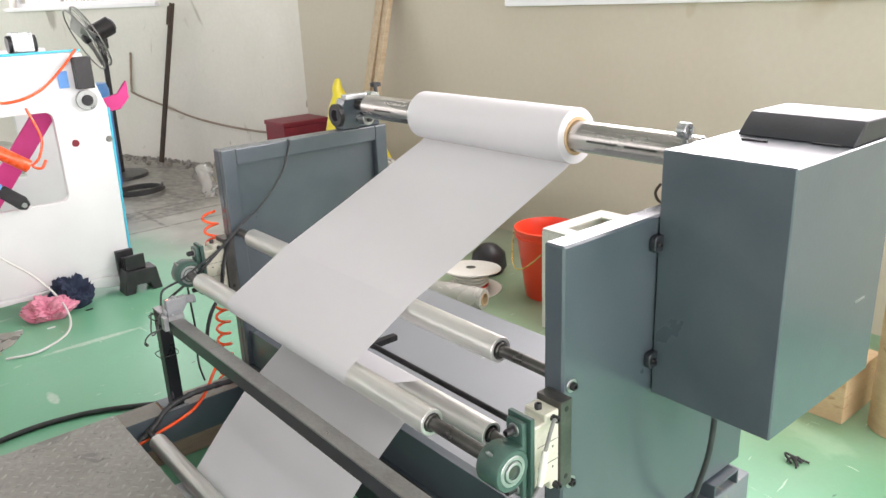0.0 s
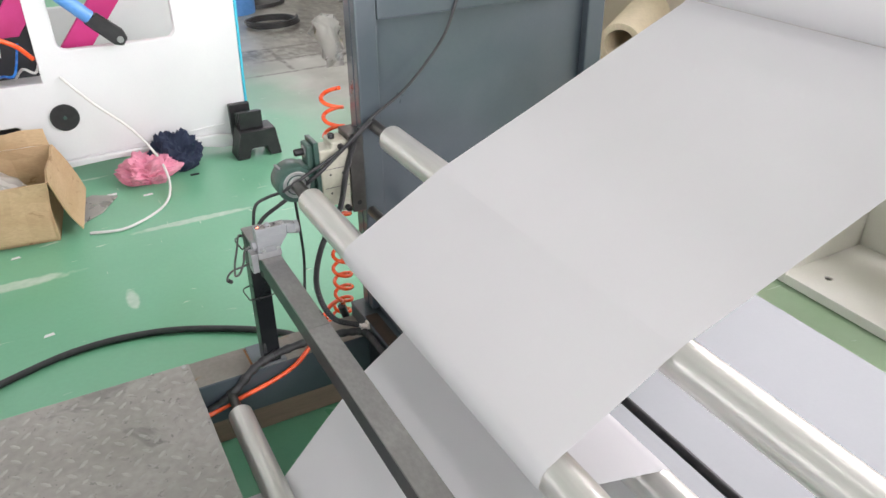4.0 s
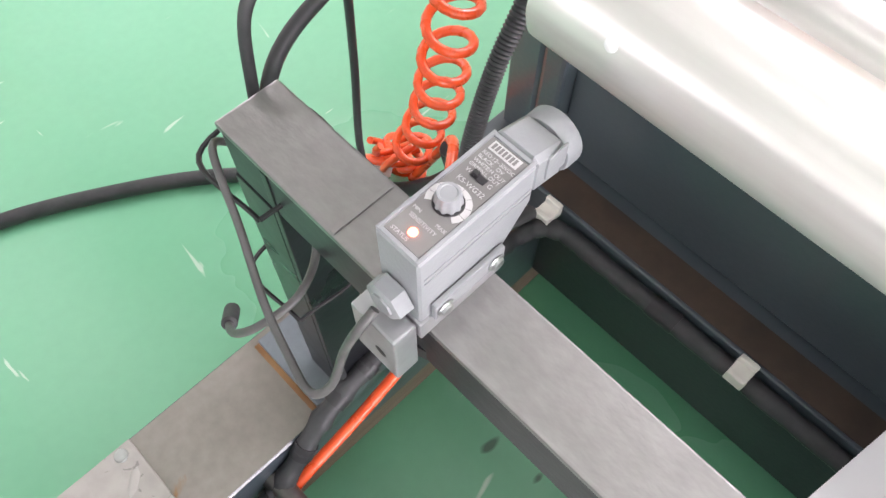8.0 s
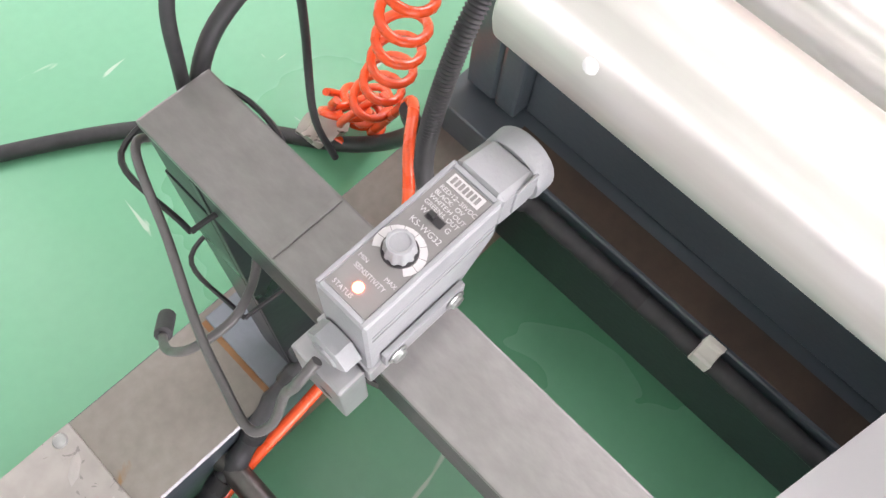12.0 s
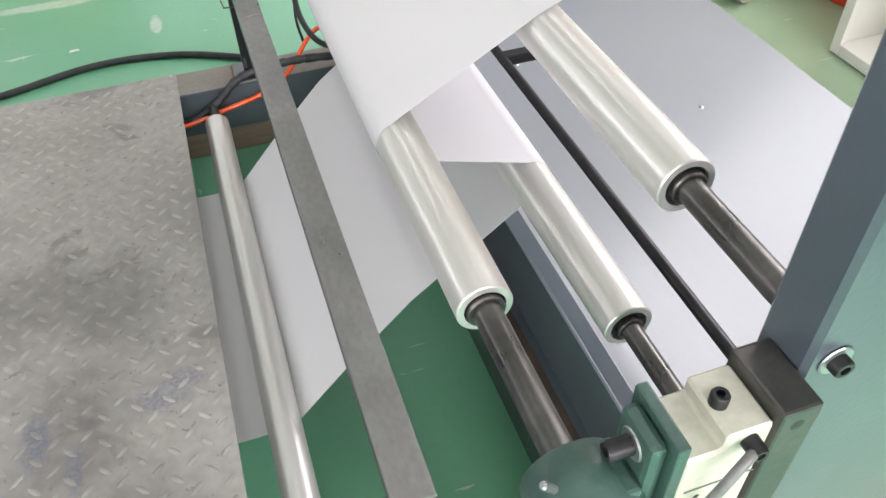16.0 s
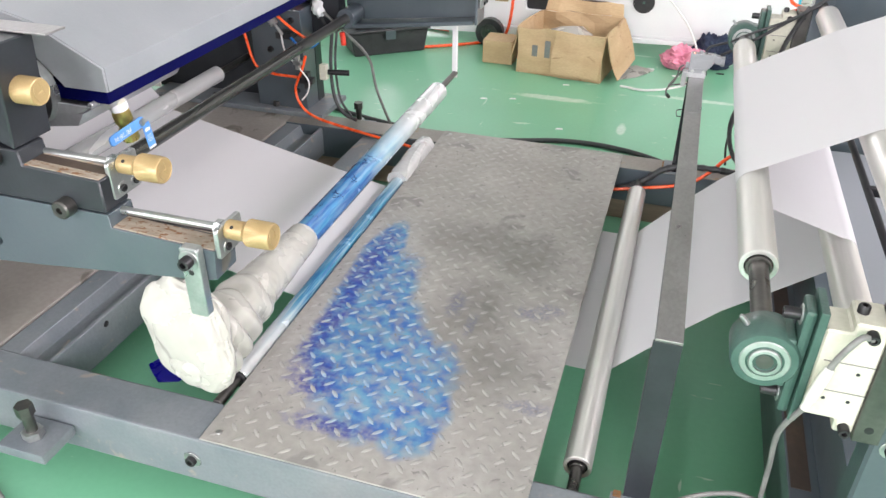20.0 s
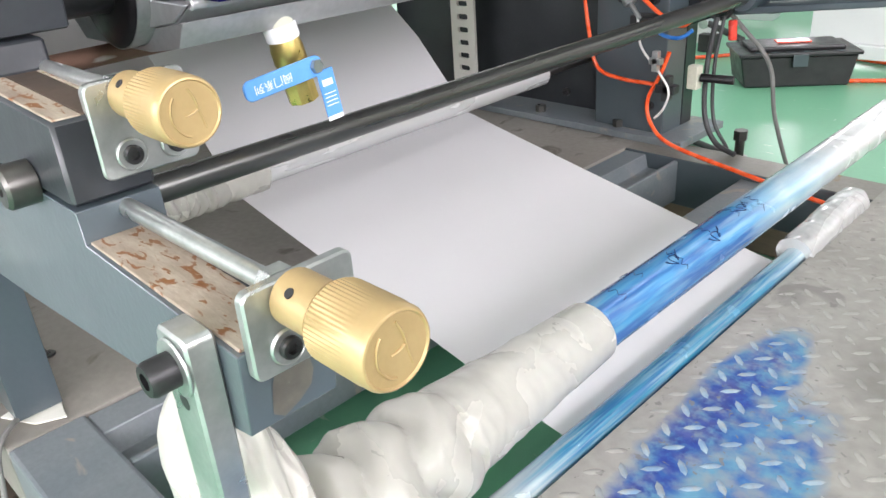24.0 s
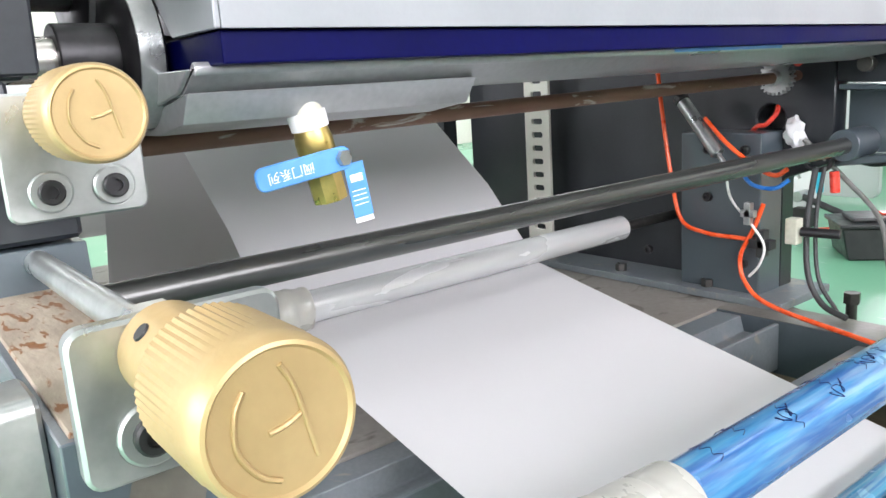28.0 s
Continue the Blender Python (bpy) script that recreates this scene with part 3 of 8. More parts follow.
def window(name, p0, p1, s0, s1, z0, z1, panes, watts, thick=0.2):
    """A window in an opening of a wall, with its frame, sill and panes, and the daylight that enters through it."""
    d = Vector((p1[0] - p0[0], p1[1] - p0[1], 0))
    m = Matrix.Translation((p0[0], p0[1], 0)) @ Matrix.Rotation(math.atan2(d.y, d.x), 4, "Z")
    w = thing(name, (m @ Vector(((s0 + s1) / 2, 0, z0))), "white framed factory window with daylight behind", "window", kind="structure")
    f = 0.05
    for a, b, c, e in ((s0, s1, z0, z0 + f), (s0, s1, z1 - f, z1), (s0, s0 + f, z0 + f, z1 - f), (s1 - f, s1, z0 + f, z1 - f)):
        part("window_frame", turned(box(a, b, thick * 0.4, thick * 0.4 + 0.05, c, e, 0.004), m), WHITEPAINT, w)
    for k in range(1, panes):
        x = s0 + (s1 - s0) * k / panes
        part("mullion", turned(box(x - 0.025, x + 0.025, thick * 0.4, thick * 0.4 + 0.05, z0 + f, z1 - f, 0.004), m), WHITEPAINT, w)
    for k in range(panes):
        a, b = s0 + (s1 - s0) * k / panes + 0.03, s0 + (s1 - s0) * (k + 1) / panes - 0.03
        g = part("pane", turned(box(a, b, thick * 0.4 + 0.02, thick * 0.4 + 0.026, z0 + f, z1 - f, 0), m), GLASS, w)
        g.visible_shadow = False
    part("window_sill", turned(box(s0 - 0.06, s1 + 0.06, -0.05, thick * 0.38, z0 - 0.04, z0 + 0.004, 0.006), m), WHITEPAINT, w)
    lamp = bpy.data.lights.new("daylight", "AREA")
    lamp.shape, lamp.size, lamp.size_y, lamp.energy, lamp.color = "RECTANGLE", s1 - s0 - 0.1, z1 - z0 - 0.1, watts, DAY
    ob = new("daylight", lamp)
    ob.matrix_world = m @ pose((s0 + s1) / 2, thick * 0.36, (z0 + z1) / 2, -90, 0, 0)
    return w


DAY = (0.985, 0.935, 1.0)
HALL = ((3.7, -7.0), (3.7, 5.4), (1.2, 12.8), (-7.5, 12.8), (-7.5, -7.0))
HIGH = 4.6
wall("wall_right", HALL[1], HALL[0], HIGH, WALLPAINT, [(2.75, 6.6, 1.55, 3.4), (7.4, 11.4, 1.55, 3.4)], label="cream painted wall with scuffs and patches")
wall("wall_back_right", HALL[2], HALL[1], HIGH, WALLWHITE, [(3.3, 5.9, 1.64, 3.3)], label="dirty white painted wall with drip stains")
wall("wall_back", HALL[3], HALL[2], HIGH, WALLWHITE, [(1.5, 7.2, 1.6, 3.6)])
wall("wall_left", HALL[4], HALL[3], HIGH, WALLWHITE, [(2, 8, 1.2, 3.6), (10, 17, 1.2, 3.6)])
wall("wall_front", HALL[0], HALL[4], HIGH, WALLWHITE, [(1.0, 5.2, 1.0, 3.8), (6.0, 10.2, 1.0, 3.8)])
window("window_1", HALL[1], HALL[0], 2.75, 6.6, 1.55, 3.4, 4, POWER * 2.7)
window("window_2", HALL[1], HALL[0], 7.4, 11.4, 1.55, 3.4, 4, POWER * 3.2)
window("window_3", HALL[2], HALL[1], 3.3, 5.9, 1.64, 3.3, 3, POWER * 0.6)
# windows 4 to 8 are out of view, added to light the machine
window("added_window_4", HALL[3], HALL[2], 1.5, 7.2, 1.6, 3.6, 5, POWER * 4.0)
window("added_window_5", HALL[4], HALL[3], 2, 8, 1.2, 3.6, 5, POWER * 1.4)
window("added_window_6", HALL[4], HALL[3], 10, 17, 1.2, 3.6, 5, POWER * 1.6)
window("added_window_7", HALL[0], HALL[4], 1.0, 5.2, 1.0, 3.8, 4, POWER * 4.6)
window("added_window_8", HALL[0], HALL[4], 6.0, 10.2, 1.0, 3.8, 4, POWER * 4.6)
flecks(WALLWHITE, (0.47, 0.43, 0.355), 2.6, 0.69, (2.5, 2.5, 0.3))
flecks(WALLWHITE, (0.34, 0.31, 0.25), 6.0, 0.73, (1.5, 1.5, 0.8))
flecks(WALLPAINT, (0.48, 0.42, 0.31), 1.4, 0.68, (1, 1, 0.6))
solo("ceiling", prism([(x * 1.04, y * 1.04) for x, y in HALL], "z", HIGH, HIGH + 0.15, 0), CEILING, "plain grey factory ceiling", "ceiling", kind="structure")


# unseen ceiling lights, added as overhead fill and for the sensor bar's sheen
def fill_tube_light(x, y):
    t = thing("added_ceiling_light", (x, y, HIGH - 0.12), "unseen long white ceiling light, added as overhead fill", "lamp", "ceiling lights of the hall")
    part("housing", box(x - 0.11, x + 0.11, y - 1.2, y + 1.2, HIGH - 0.07, HIGH - 0.001, 0.01), WHITEPAINT, t)
    part("diffuser", box(x - 0.1, x + 0.1, y - 1.18, y + 1.18, HIGH - 0.12, HIGH - 0.07, 0.015), WHITEINK, t)
    lamp = bpy.data.lights.new("tube", "AREA")
    lamp.shape, lamp.size, lamp.size_y, lamp.energy, lamp.color = "RECTANGLE", 0.3, 2.4, TUBES, (1.0, 0.94, 0.985)
    new("tube", lamp).matrix_world = pose(x, y, HIGH - 0.13)


for lx in (-3.2, 0.2, 2.9):
    for ly in (-3.4, 0.9, 5.2):
        fill_tube_light(lx, ly)

# the floor: green paint, worn away to concrete towards the far corner
FLOOR = surface("worn_floor", (0.15, 0.435, 0.255), (0.205, 0.50, 0.32), 0.9, 0.34, 0.10, 0, 0.08, 60, spec=0.8, spots=(0.28, 0.56, 0.37), spot_at=0.67, fine_mix=0.1)
overlay(FLOOR, ((0.36, 0.355, 0.32), (0.52, 0.51, 0.47)), ((3.6, 7.4, 2.35, 5.1), (3.9, 4.0, 1.9, 1.5)), 0.35, 1.6, 0.12, 0.97)
overlay(FLOOR, ((0.22, 0.20, 0.165), (0.40, 0.38, 0.33)), ((2.9, 6.6, 0.9, 1.7), (3.1, 5.0, 0.5, 0.8)), 1.1, 3.5, 0.25, 0.8)
overlay(FLOOR, ((0.25, 0.31, 0.18), (0.30, 0.36, 0.23)), ((3.1, 1.4, 1.0, 1.7),), 0.5, 2.2, 0.3, 0.75)
overlay(FLOOR, ((0.50, 0.62, 0.52), (0.62, 0.70, 0.62)), ((-0.9, -0.5, 0.25, 0.06), (0.25, 2.75, 0.2, 0.03), (0.95, 2.95, 0.22, 0.02), (-0.2, -0.35, 0.25, 0.03), (0.62, 2.45, 0.02, 0.06)), 1.1, 22, 0.2, 0.7)
overlay(FLOOR, ((0.10, 0.09, 0.075), (0.20, 0.185, 0.155)), ((2.45, 7.4, 0.55, 0.9), (2.75, 6.5, 0.35, 1.1), (2.3, 5.9, 0.25, 0.5), (2.6, 5.5, 0.45, 0.25), (2.1, 5.2, 0.4, 0.18), (2.9, 5.9, 0.2, 0.9)), 1.7, 5.0, 0.3, 0.85, (1.6, 1, 1), broken=0.3)
CRACK = ((2.2, 5.35, 0.55, 0.022), (2.35, 5.05, 0.5, 0.02), (2.15, 4.75, 0.45, 0.018), (2.45, 5.75, 0.03, 0.35), (2.0, 5.1, 0.018, 0.3))
overlay(FLOOR, ((0.07, 0.06, 0.05), (0.12, 0.11, 0.09)), CRACK, 2.2, 9.0, 0.3, 0.8, broken=0.3)
flecks(FLOOR, (0.03, 0.06, 0.045), 9.0, 0.735, (1, 1, 1))
flecks(FLOOR, (0.55, 0.66, 0.57), 5.0, 0.70, (1, 7, 1))
flecks(FLOOR, (0.55, 0.66, 0.57), 6.0, 0.72, (6, 1, 1))
ground = bmesh.new()
bmesh.ops.create_grid(ground, x_segments=8, y_segments=8, size=60)
solo("ground", ground, FLOOR, "green painted concrete floor, scuffed and worn to grey", "floor", kind="structure")
solo("ink_spill", prism([(-0.428, 0.363), (-0.408, 0.411), (-0.392, 0.418), (-0.377, 0.425), (-0.374, 0.448), (-0.36, 0.462), (-0.335, 0.446), (-0.318, 0.438), (-0.296, 0.411), (-0.311, 0.39), (-0.297, 0.372), (-0.31, 0.33), (-0.36, 0.31), (-0.40, 0.34)], "z", 0.001, 0.004, 0.0008), INKSPILL, "dried dark blue ink spill on the green floor", "spill")

# things along the walls
pipe_run = [(3.66, 5.55, 0.375), (3.474, 6.068, 0.391), (3.315, 6.54, 0.433), (3.185, 6.925, 0.495), (3.079, 7.239, 0.576), (2.92, 7.72, 0.70), (2.905, 7.76, 0.78), (2.93, 7.69, 1.14)]
solo("wall_pipe", cable([(x - 0.016, y - 0.006, z) for x, y, z in pipe_run], 0.011, 8), OLDTAN, "thin brown conduit sagging along the dirty wall", "pipe", kind="structure")
lean = thing("leaning_post", (2.88, 7.1, 0), "rusty brown steel angle post leaning against the wall", "post")
foot, head = Vector((2.89, 7.19, 0.0)), Vector((3.12, 6.84, 1.62))
slope = (head - foot).to_track_quat("Z", "Y").to_matrix().to_4x4()
post = prism([(0, 0), (0.038, 0), (0.038, 0.006), (0.006, 0.006), (0.006, 0.038), (0, 0.038)], "z", 0.004, (head - foot).length, 0.001)
part("post", turned(post, Matrix.Translation(foot) @ slope), RUSTPOST, lean)
cap = box(-0.03, -0.001, -0.01, 0.038, 1.46, 1.64, 0.003)
part("end_plate", turned(cap, Matrix.Translation(foot) @ slope), RUSTPOST, lean)


# broken plaster and dirt along the foot of the wall
rubble, dice = bmesh.new(), random.Random(11)
for k in range(170):
    s = dice.random()
    x, y = 3.62 - 1.05 * s, 5.6 + 3.1 * s
    r = dice.uniform(0.008, 0.032)
    away = dice.random() ** 2 * 0.28
    g = bmesh.ops.create_icosphere(rubble, subdivisions=1, radius=r)
    m = pose(x - 0.04 - away, y - away * 0.33, r * 0.3, dice.uniform(0, 90), dice.uniform(0, 90), dice.uniform(0, 360)) @ Matrix.Diagonal((1.4, 1, 0.5, 1))
    for v in g["verts"]:
        v.co = m @ (v.co * dice.uniform(0.75, 1.2))
solo("rubble", rubble, BASEPLATE, "broken plaster crumbs and dirt along the wall foot", "rubble", kind="stuff")


def leaning_plank(x, y, w, tilt, n):
    bm = box(-0.02, 0.02, -w / 2, w / 2, 0, 1.88, 0.003)
    bm.transform(Matrix.Translation((x, y, 0.002)) @ Matrix.Rotation(radians(tilt), 4, "Y") @ Matrix.Rotation(radians(n), 4, "X"))
    solo("wooden_plank", bm, WOOD, "pale raw wooden plank leaning against the wall", "plank", "planks at the wall")


leaning_plank(3.21, 4.01, 0.085, 14.4, 0.4)
leaning_plank(3.235, 3.915, 0.062, 14.0, -0.6)
leaning_plank(3.185, 3.845, 0.05, 15.0, -1.6)


def tapered_bucket(x, y):
    b = thing("bucket", (x, y, 0), "bright red plastic bucket with a wire handle", "bucket")
    body = lathe([(0, 0), (0, 0.112), (0.01, 0.118), (0.36, 0.165), (0.375, 0.178), (0.395, 0.18), (0.398, 0.172), (0.36, 0.158), (0.02, 0.110), (0.015, 0)], (x, y, 0.001), (0, 0, 1), 40)
    part("shell", body, REDPLASTIC, b)
    part("rim", pipe((x, y, 0.345), (x, y, 0.358), 0.172, 0.163, 40), REDPLASTIC, b)
    arc = [(x + 0.172 * math.cos(a) - 0.03, y + 0.178 * math.sin(a), 0.375 - 0.15 * max(0, math.cos(a - 2.6)) - 0.02) for a in (0.9 + 0.35 * k for k in range(13))]
    arc = [(x - 0.10 - 0.13 * math.sin(k / 12 * math.pi), y + 0.15 - 0.30 * k / 12, 0.37 - 0.16 * math.sin(k / 12 * math.pi)) for k in range(13)]
    part("handle", cable(arc, 0.004, 8, 3), BRASS, b, "thin yellowish wire handle")


tapered_bucket(3.0, 1.74)


def wire_spool(x, y):
    s = thing("spool", (x, y, 0), "cloudy white plastic cable spool lying on the floor", "spool")
    part("lower_flange", lathe([(0, 0), (0, 0.17), (0.008, 0.172), (0.012, 0.165), (0.012, 0)], (x, y, 0.001), (0, 0, 1), 40), CREAMPAINT, s)
    part("drum", pipe((x, y, 0.013), (x, y, 0.12), 0.07, 0.02, 28), CREAMPAINT, s)
    for k in range(8):
        part("tubing_turn", pipe((x, y, 0.017 + 0.010 * k), (x, y, 0.025 + 0.010 * k), 0.086 + 0.012 * (k % 2), 0.072, 28), REDHOSE if k < 2 else CREAMPAINT, s, "tubing left on the drum")
    part("upper_flange", lathe([(0, 0.02), (0, 0.168), (0.006, 0.172), (0.012, 0.168), (0.012, 0.02)], (x, y, 0.12), (0.08, 0.05, 1), 40), CREAMPAINT, s)
    part("hub_cap", lathe([(0, 0), (0, 0.028), (0.004, 0.024), (0.004, 0)], (x, y, 0.133), (0.08, 0.05, 1), 20), DARKSTEEL, s)


wire_spool(2.76, 2.10)
film = thing("film_roll", (2.5, 2.0, 0), "roll of creamy film on a card core lying on the floor", "roll")
part("film", pipe((2.44, 2.30, 0.06), (2.61, 1.83, 0.06), 0.058, 0.036, 32), MILKY, film)
part("core", pipe((2.438, 2.305, 0.06), (2.612, 1.825, 0.06), 0.036, 0.030, 28), CARDBOARD, film, "brown card core")
solo("dark_bag", lathe([(0, 0), (0, 0.08), (0.04, 0.11), (0.12, 0.10), (0.17, 0.05), (0.18, 0)], (3.03, 2.24, 0), (0, 0, 1), 14), BLACKPLASTIC, "dark plastic sack lying beside the spool", "bag")


def open_cabinet():
    """A white sheet-steel control box shell, open at the front, standing on the floor."""
    x0, x1, y0, y1, h = 2.66, 3.10, 0.92, 1.46, 0.52
    c = thing("control_cabinet_shell", ((x0 + x1) / 2, (y0 + y1) / 2, 0), "empty cream white steel cabinet shell with cut-outs", "cabinet")
    part("top_panel", prism([(x0, y0), (x1, y0), (x1, y1), (x0, y1)], "z", h - 0.012, h, 0.003, [[(x0 + 0.08, y0 + 0.26), (x1 - 0.1, y0 + 0.26), (x1 - 0.1, y1 - 0.08), (x0 + 0.08, y1 - 0.08)]] + [circle(x0 + 0.1 + 0.06 * i, y0 + 0.07 + 0.055 * j, 0.012, 10) for i in range(5) for j in range(2)]), CREAMPAINT, c)
    part("floor_panel", prism([(x0 + 0.013, y0 + 0.013), (x1, y0 + 0.013), (x1, y1 - 0.013), (x0 + 0.013, y1 - 0.013)], "z", 0.02, 0.032, 0.002, [circle(x0 + 0.12, y0 + 0.12, 0.014, 10), circle(x0 + 0.12, y1 - 0.12, 0.014, 10)]), CREAMPAINT, c)
    part("side_panel", prism([(x0, 0.002), (x1, 0.002), (x1, h - 0.013), (x0, h - 0.013)], "y", y0, y0 + 0.012, 0.002, [[(x0 + 0.1, h * 0.62), (x1 - 0.06, h * 0.62), (x1 - 0.06, h * 0.84), (x0 + 0.1, h * 0.84)]]), CREAMPAINT, c)
    part("side_panel", prism([(x0, 0.002), (x1, 0.002), (x1, h - 0.013), (x0, h - 0.013)], "y", y1 - 0.012, y1, 0.002), CREAMPAINT, c)
    part("back_panel", prism([(y0 + 0.013, 0.033), (y1 - 0.013, 0.033), (y1 - 0.013, h - 0.014), (y0 + 0.013, h - 0.014)], "x", x1 - 0.012, x1, 0.002, [[(y0 + 0.16, 0.12), (y1 - 0.16, 0.12), (y1 - 0.16, h - 0.14), (y0 + 0.16, h - 0.14)]]), CREAMPAINT, c)
    for a, b, z0, z1 in ((y0, y0 + 0.035, 0.004, h - 0.014), (y1 - 0.035, y1, 0.004, h - 0.014), (y0 + 0.036, y1 - 0.036, 0.004, 0.04), (y0 + 0.036, y1 - 0.036, h - 0.05, h - 0.014)):
        part("front_rim", box(x0 - 0.002, x0 + 0.012, a, b, z0, z1, 0.002), CREAMPAINT, c)


open_cabinet()
solo("paper_core_column", pipe((2.93, -0.10, 0.001), (2.93, -0.10, 0.95), 0.11, 0.085, 40), CARDBOARD, "tall brown paper roll standing on its end", "paper roll")
crate = thing("small_carton", (2.95, 0.15, 0), "brown cardboard carton with red printing", "carton")
part("body", box(2.80, 3.10, 0.06, 0.34, 0.001, 0.2, 0.004), CARDBOARD, crate)
for k in range(3):
    part("print_bar", box(2.797, 2.799, 0.16 + 0.05 * k, 0.195 + 0.05 * k, 0.05, 0.075, 0), REDHOSE, crate, "red unreadable printing")
solo("wire_scrap", merged(*[cable([(2.44 + 0.03 * math.cos(k * 2.1), 0.05 + 0.03 * math.sin(k * 1.7), 0.006), (2.45, 0.06 + 0.01 * k, 0.02), (2.44 - 0.03 * math.cos(k), 0.04, 0.006)], 0.004, 6, 5) for k in range(5)]), RUBBER, "small tangle of black wire scrap", "scrap")
box_red = thing("extinguisher_box", (3.46, 5.35, 0.12), "dark red steel fire extinguisher box by the wall", "box")
part("body", box(3.22, 3.66, 5.0, 5.34, 0.001, 0.56, 0.006), MAROON, box_red)
part("lid", box(3.21, 3.67, 4.99, 5.345, 0.561, 0.60, 0.008), MAROON, box_red)
ys = lathe([(0, 0), (0, 0.10), (0.12, 0.15), (0.45, 0.14), (0.72, 0.10), (0.90, 0.05), (1.02, 0.015), (1.03, 0)], (3.22, 4.08, 0.001), (0.03, 0.05, 1), 24)
bmesh.ops.subdivide_edges(ys, edges=ys.edges[:], cuts=1, use_grid_fill=True)
for v in ys.verts:
    v.co += Vector((noise.noise(v.co * 7), noise.noise(v.co * 7 + Vector((3, 0, 0))), 0)) * 0.05
solo("yellow_sack", smooth(ys, 40), YELLOW, "tall creased yellow plastic sack standing at the wall", "sack")
ys2 = lathe([(0, 0), (0, 0.11), (0.1, 0.14), (0.4, 0.11), (0.58, 0.04), (0.66, 0)], (3.17, 3.45, 0.001), (-0.05, 0.0, 1), 22)
for v in ys2.verts:
    v.co += Vector((noise.noise(v.co * 9), noise.noise(v.co * 9 + Vector((3, 0, 0))), 0)) * 0.05
solo("yellow_sack", smooth(ys2, 40), YELLOW, "short slumped yellow plastic sack by the wall", "sack")
for k in range(4):
    part("print_bar", box(3.217, 3.2195, 5.06 + 0.06 * k, 5.10 + 0.06 * k, 0.36, 0.43, 0), WHITEINK, box_red, "white unreadable lettering")
solo("wrapped_film_sack", lathe([(0, 0), (0, 0.22), (0.15, 0.27), (0.45, 0.24), (0.62, 0.12), (0.66, 0)], (2.75, 3.05, 0.001), (0.1, 0, 1), 14), CLEAR, "cloudy plastic sack of film scraps", "sack")
part_core = thing("card_tube", (3.3, 3.1, 0.0), "large cream card tube with an open end", "tube")
part("tube", pipe((3.18, 3.0, 0.41), (3.62, 3.28, 0.47), 0.115, 0.082, 40), CREAMCARD, part_core)
part("tube_prop", box(3.24, 3.46, 2.98, 3.26, 0.001, 0.305, 0.01), CARDBOARD, part_core, "folded cardboard under the tube")


# ---- the machine's base ----
def cap_screw(at, axis, r=0.009, depth=0.012, washer=True, parent=None, name="cap_screw"):
    """A hexagon socket screw with its washer; the head points along the axis."""
    d, u, w = basis(axis)
    o = Vector(at)
    s = part(name, lathe([(0, 0), (0, r), (depth * 0.85, r), (depth, r * 0.86), (depth, r * 0.5), (depth * 0.55, r * 0.5), (depth * 0.55, 0)], o, d, 16), BLACKSTEEL, parent)
    if washer:
        part("washer", pipe(o - d * 0.0005, o + d * 0.002, r * 1.7, r * 0.95, 20), ZINC, s, "bright zinc washer")
    return s


def hex_nut(at, axis, r=0.016, h=0.012, seg=6, material=None, parent=None, name="nut"):
    bm = lathe([(0, 0), (0, r), (h, r), (h, 0)], at, axis, 6)
    for f in bm.faces:
        f.smooth = False
    return part(name, bm, material or ZINC, parent)


base = thing("steel_underframe", (0.6, 0.85, 0.05), "welded slate grey steel frame under the printing machine", "machine frame")
TOP = 0.205
part("near_rail", box(-0.63, 2.0, 0.0, 0.112, 0.078, TOP, 0.006), SLATE_WORN, base)
part("far_rail", prism([(1.598, 0.078), (1.71, 0.078), (1.71, 0.086), (1.608, 0.086), (1.608, 0.196), (1.71, 0.196), (1.71, TOP), (1.598, TOP)], "x", -0.63, 2.0, 0.002), SLATE, base)
part("rail_top", box(-0.628, 1.999, 1.600, 1.708, TOP + 0.0002, TOP + 0.0014, 0.0004), RAILTOP, base, "bare tan grey top of the rail")
part("cross_channel", prism([(-0.626, 0.09), (-0.47, 0.09), (-0.47, TOP - 0.004), (-0.482, TOP - 0.004), (-0.482, 0.165), (-0.555, 0.165), (-0.565, TOP - 0.004), (-0.626, TOP - 0.004)], "y", 0.113, 1.597, 0.002), SLATE_WORN, base)
part("cross_beam", box(-0.30, -0.22, 1.2, 1.596, 0.10, 0.19, 0.004), SLATE_WORN, base)
part("base_slab", box(-2.6, -0.632, 0.0, 1.71, 0.07, TOP - 0.001, 0.005), BASEPLATE, base, "worn grey brown base slab under the printing unit")
for x in (-0.026, 0.965):
    cap_screw((x, -0.001, 0.142), (0, -1, 0), 0.012, 0.012, True, base)


def levelling_pad(x, y, sign):
    p = thing("levelling_pad", (x, y, 0), "welded lug with a hexagon levelling bolt and nut", "levelling foot", "levelling feet")
    part("lug", box(x - 0.06, x + 0.06, min(y - 0.045 * sign, y + 0.052 * sign), max(y - 0.045 * sign, y + 0.052 * sign), 0.125, 0.15, 0.003), SLATE_WORN, p)
    part("thread", rod((x, y, 0.112), (x, y, 0.215), 0.0125, 16), DARKSTEEL, p)
    hex_nut((x, y, 0.151), (0, 0, 1), 0.023, 0.018, parent=p)
    hex_nut((x, y, 0.215), (0, 0, 1), 0.019, 0.026, material=DARKSTEEL, parent=p, name="bolt_head")


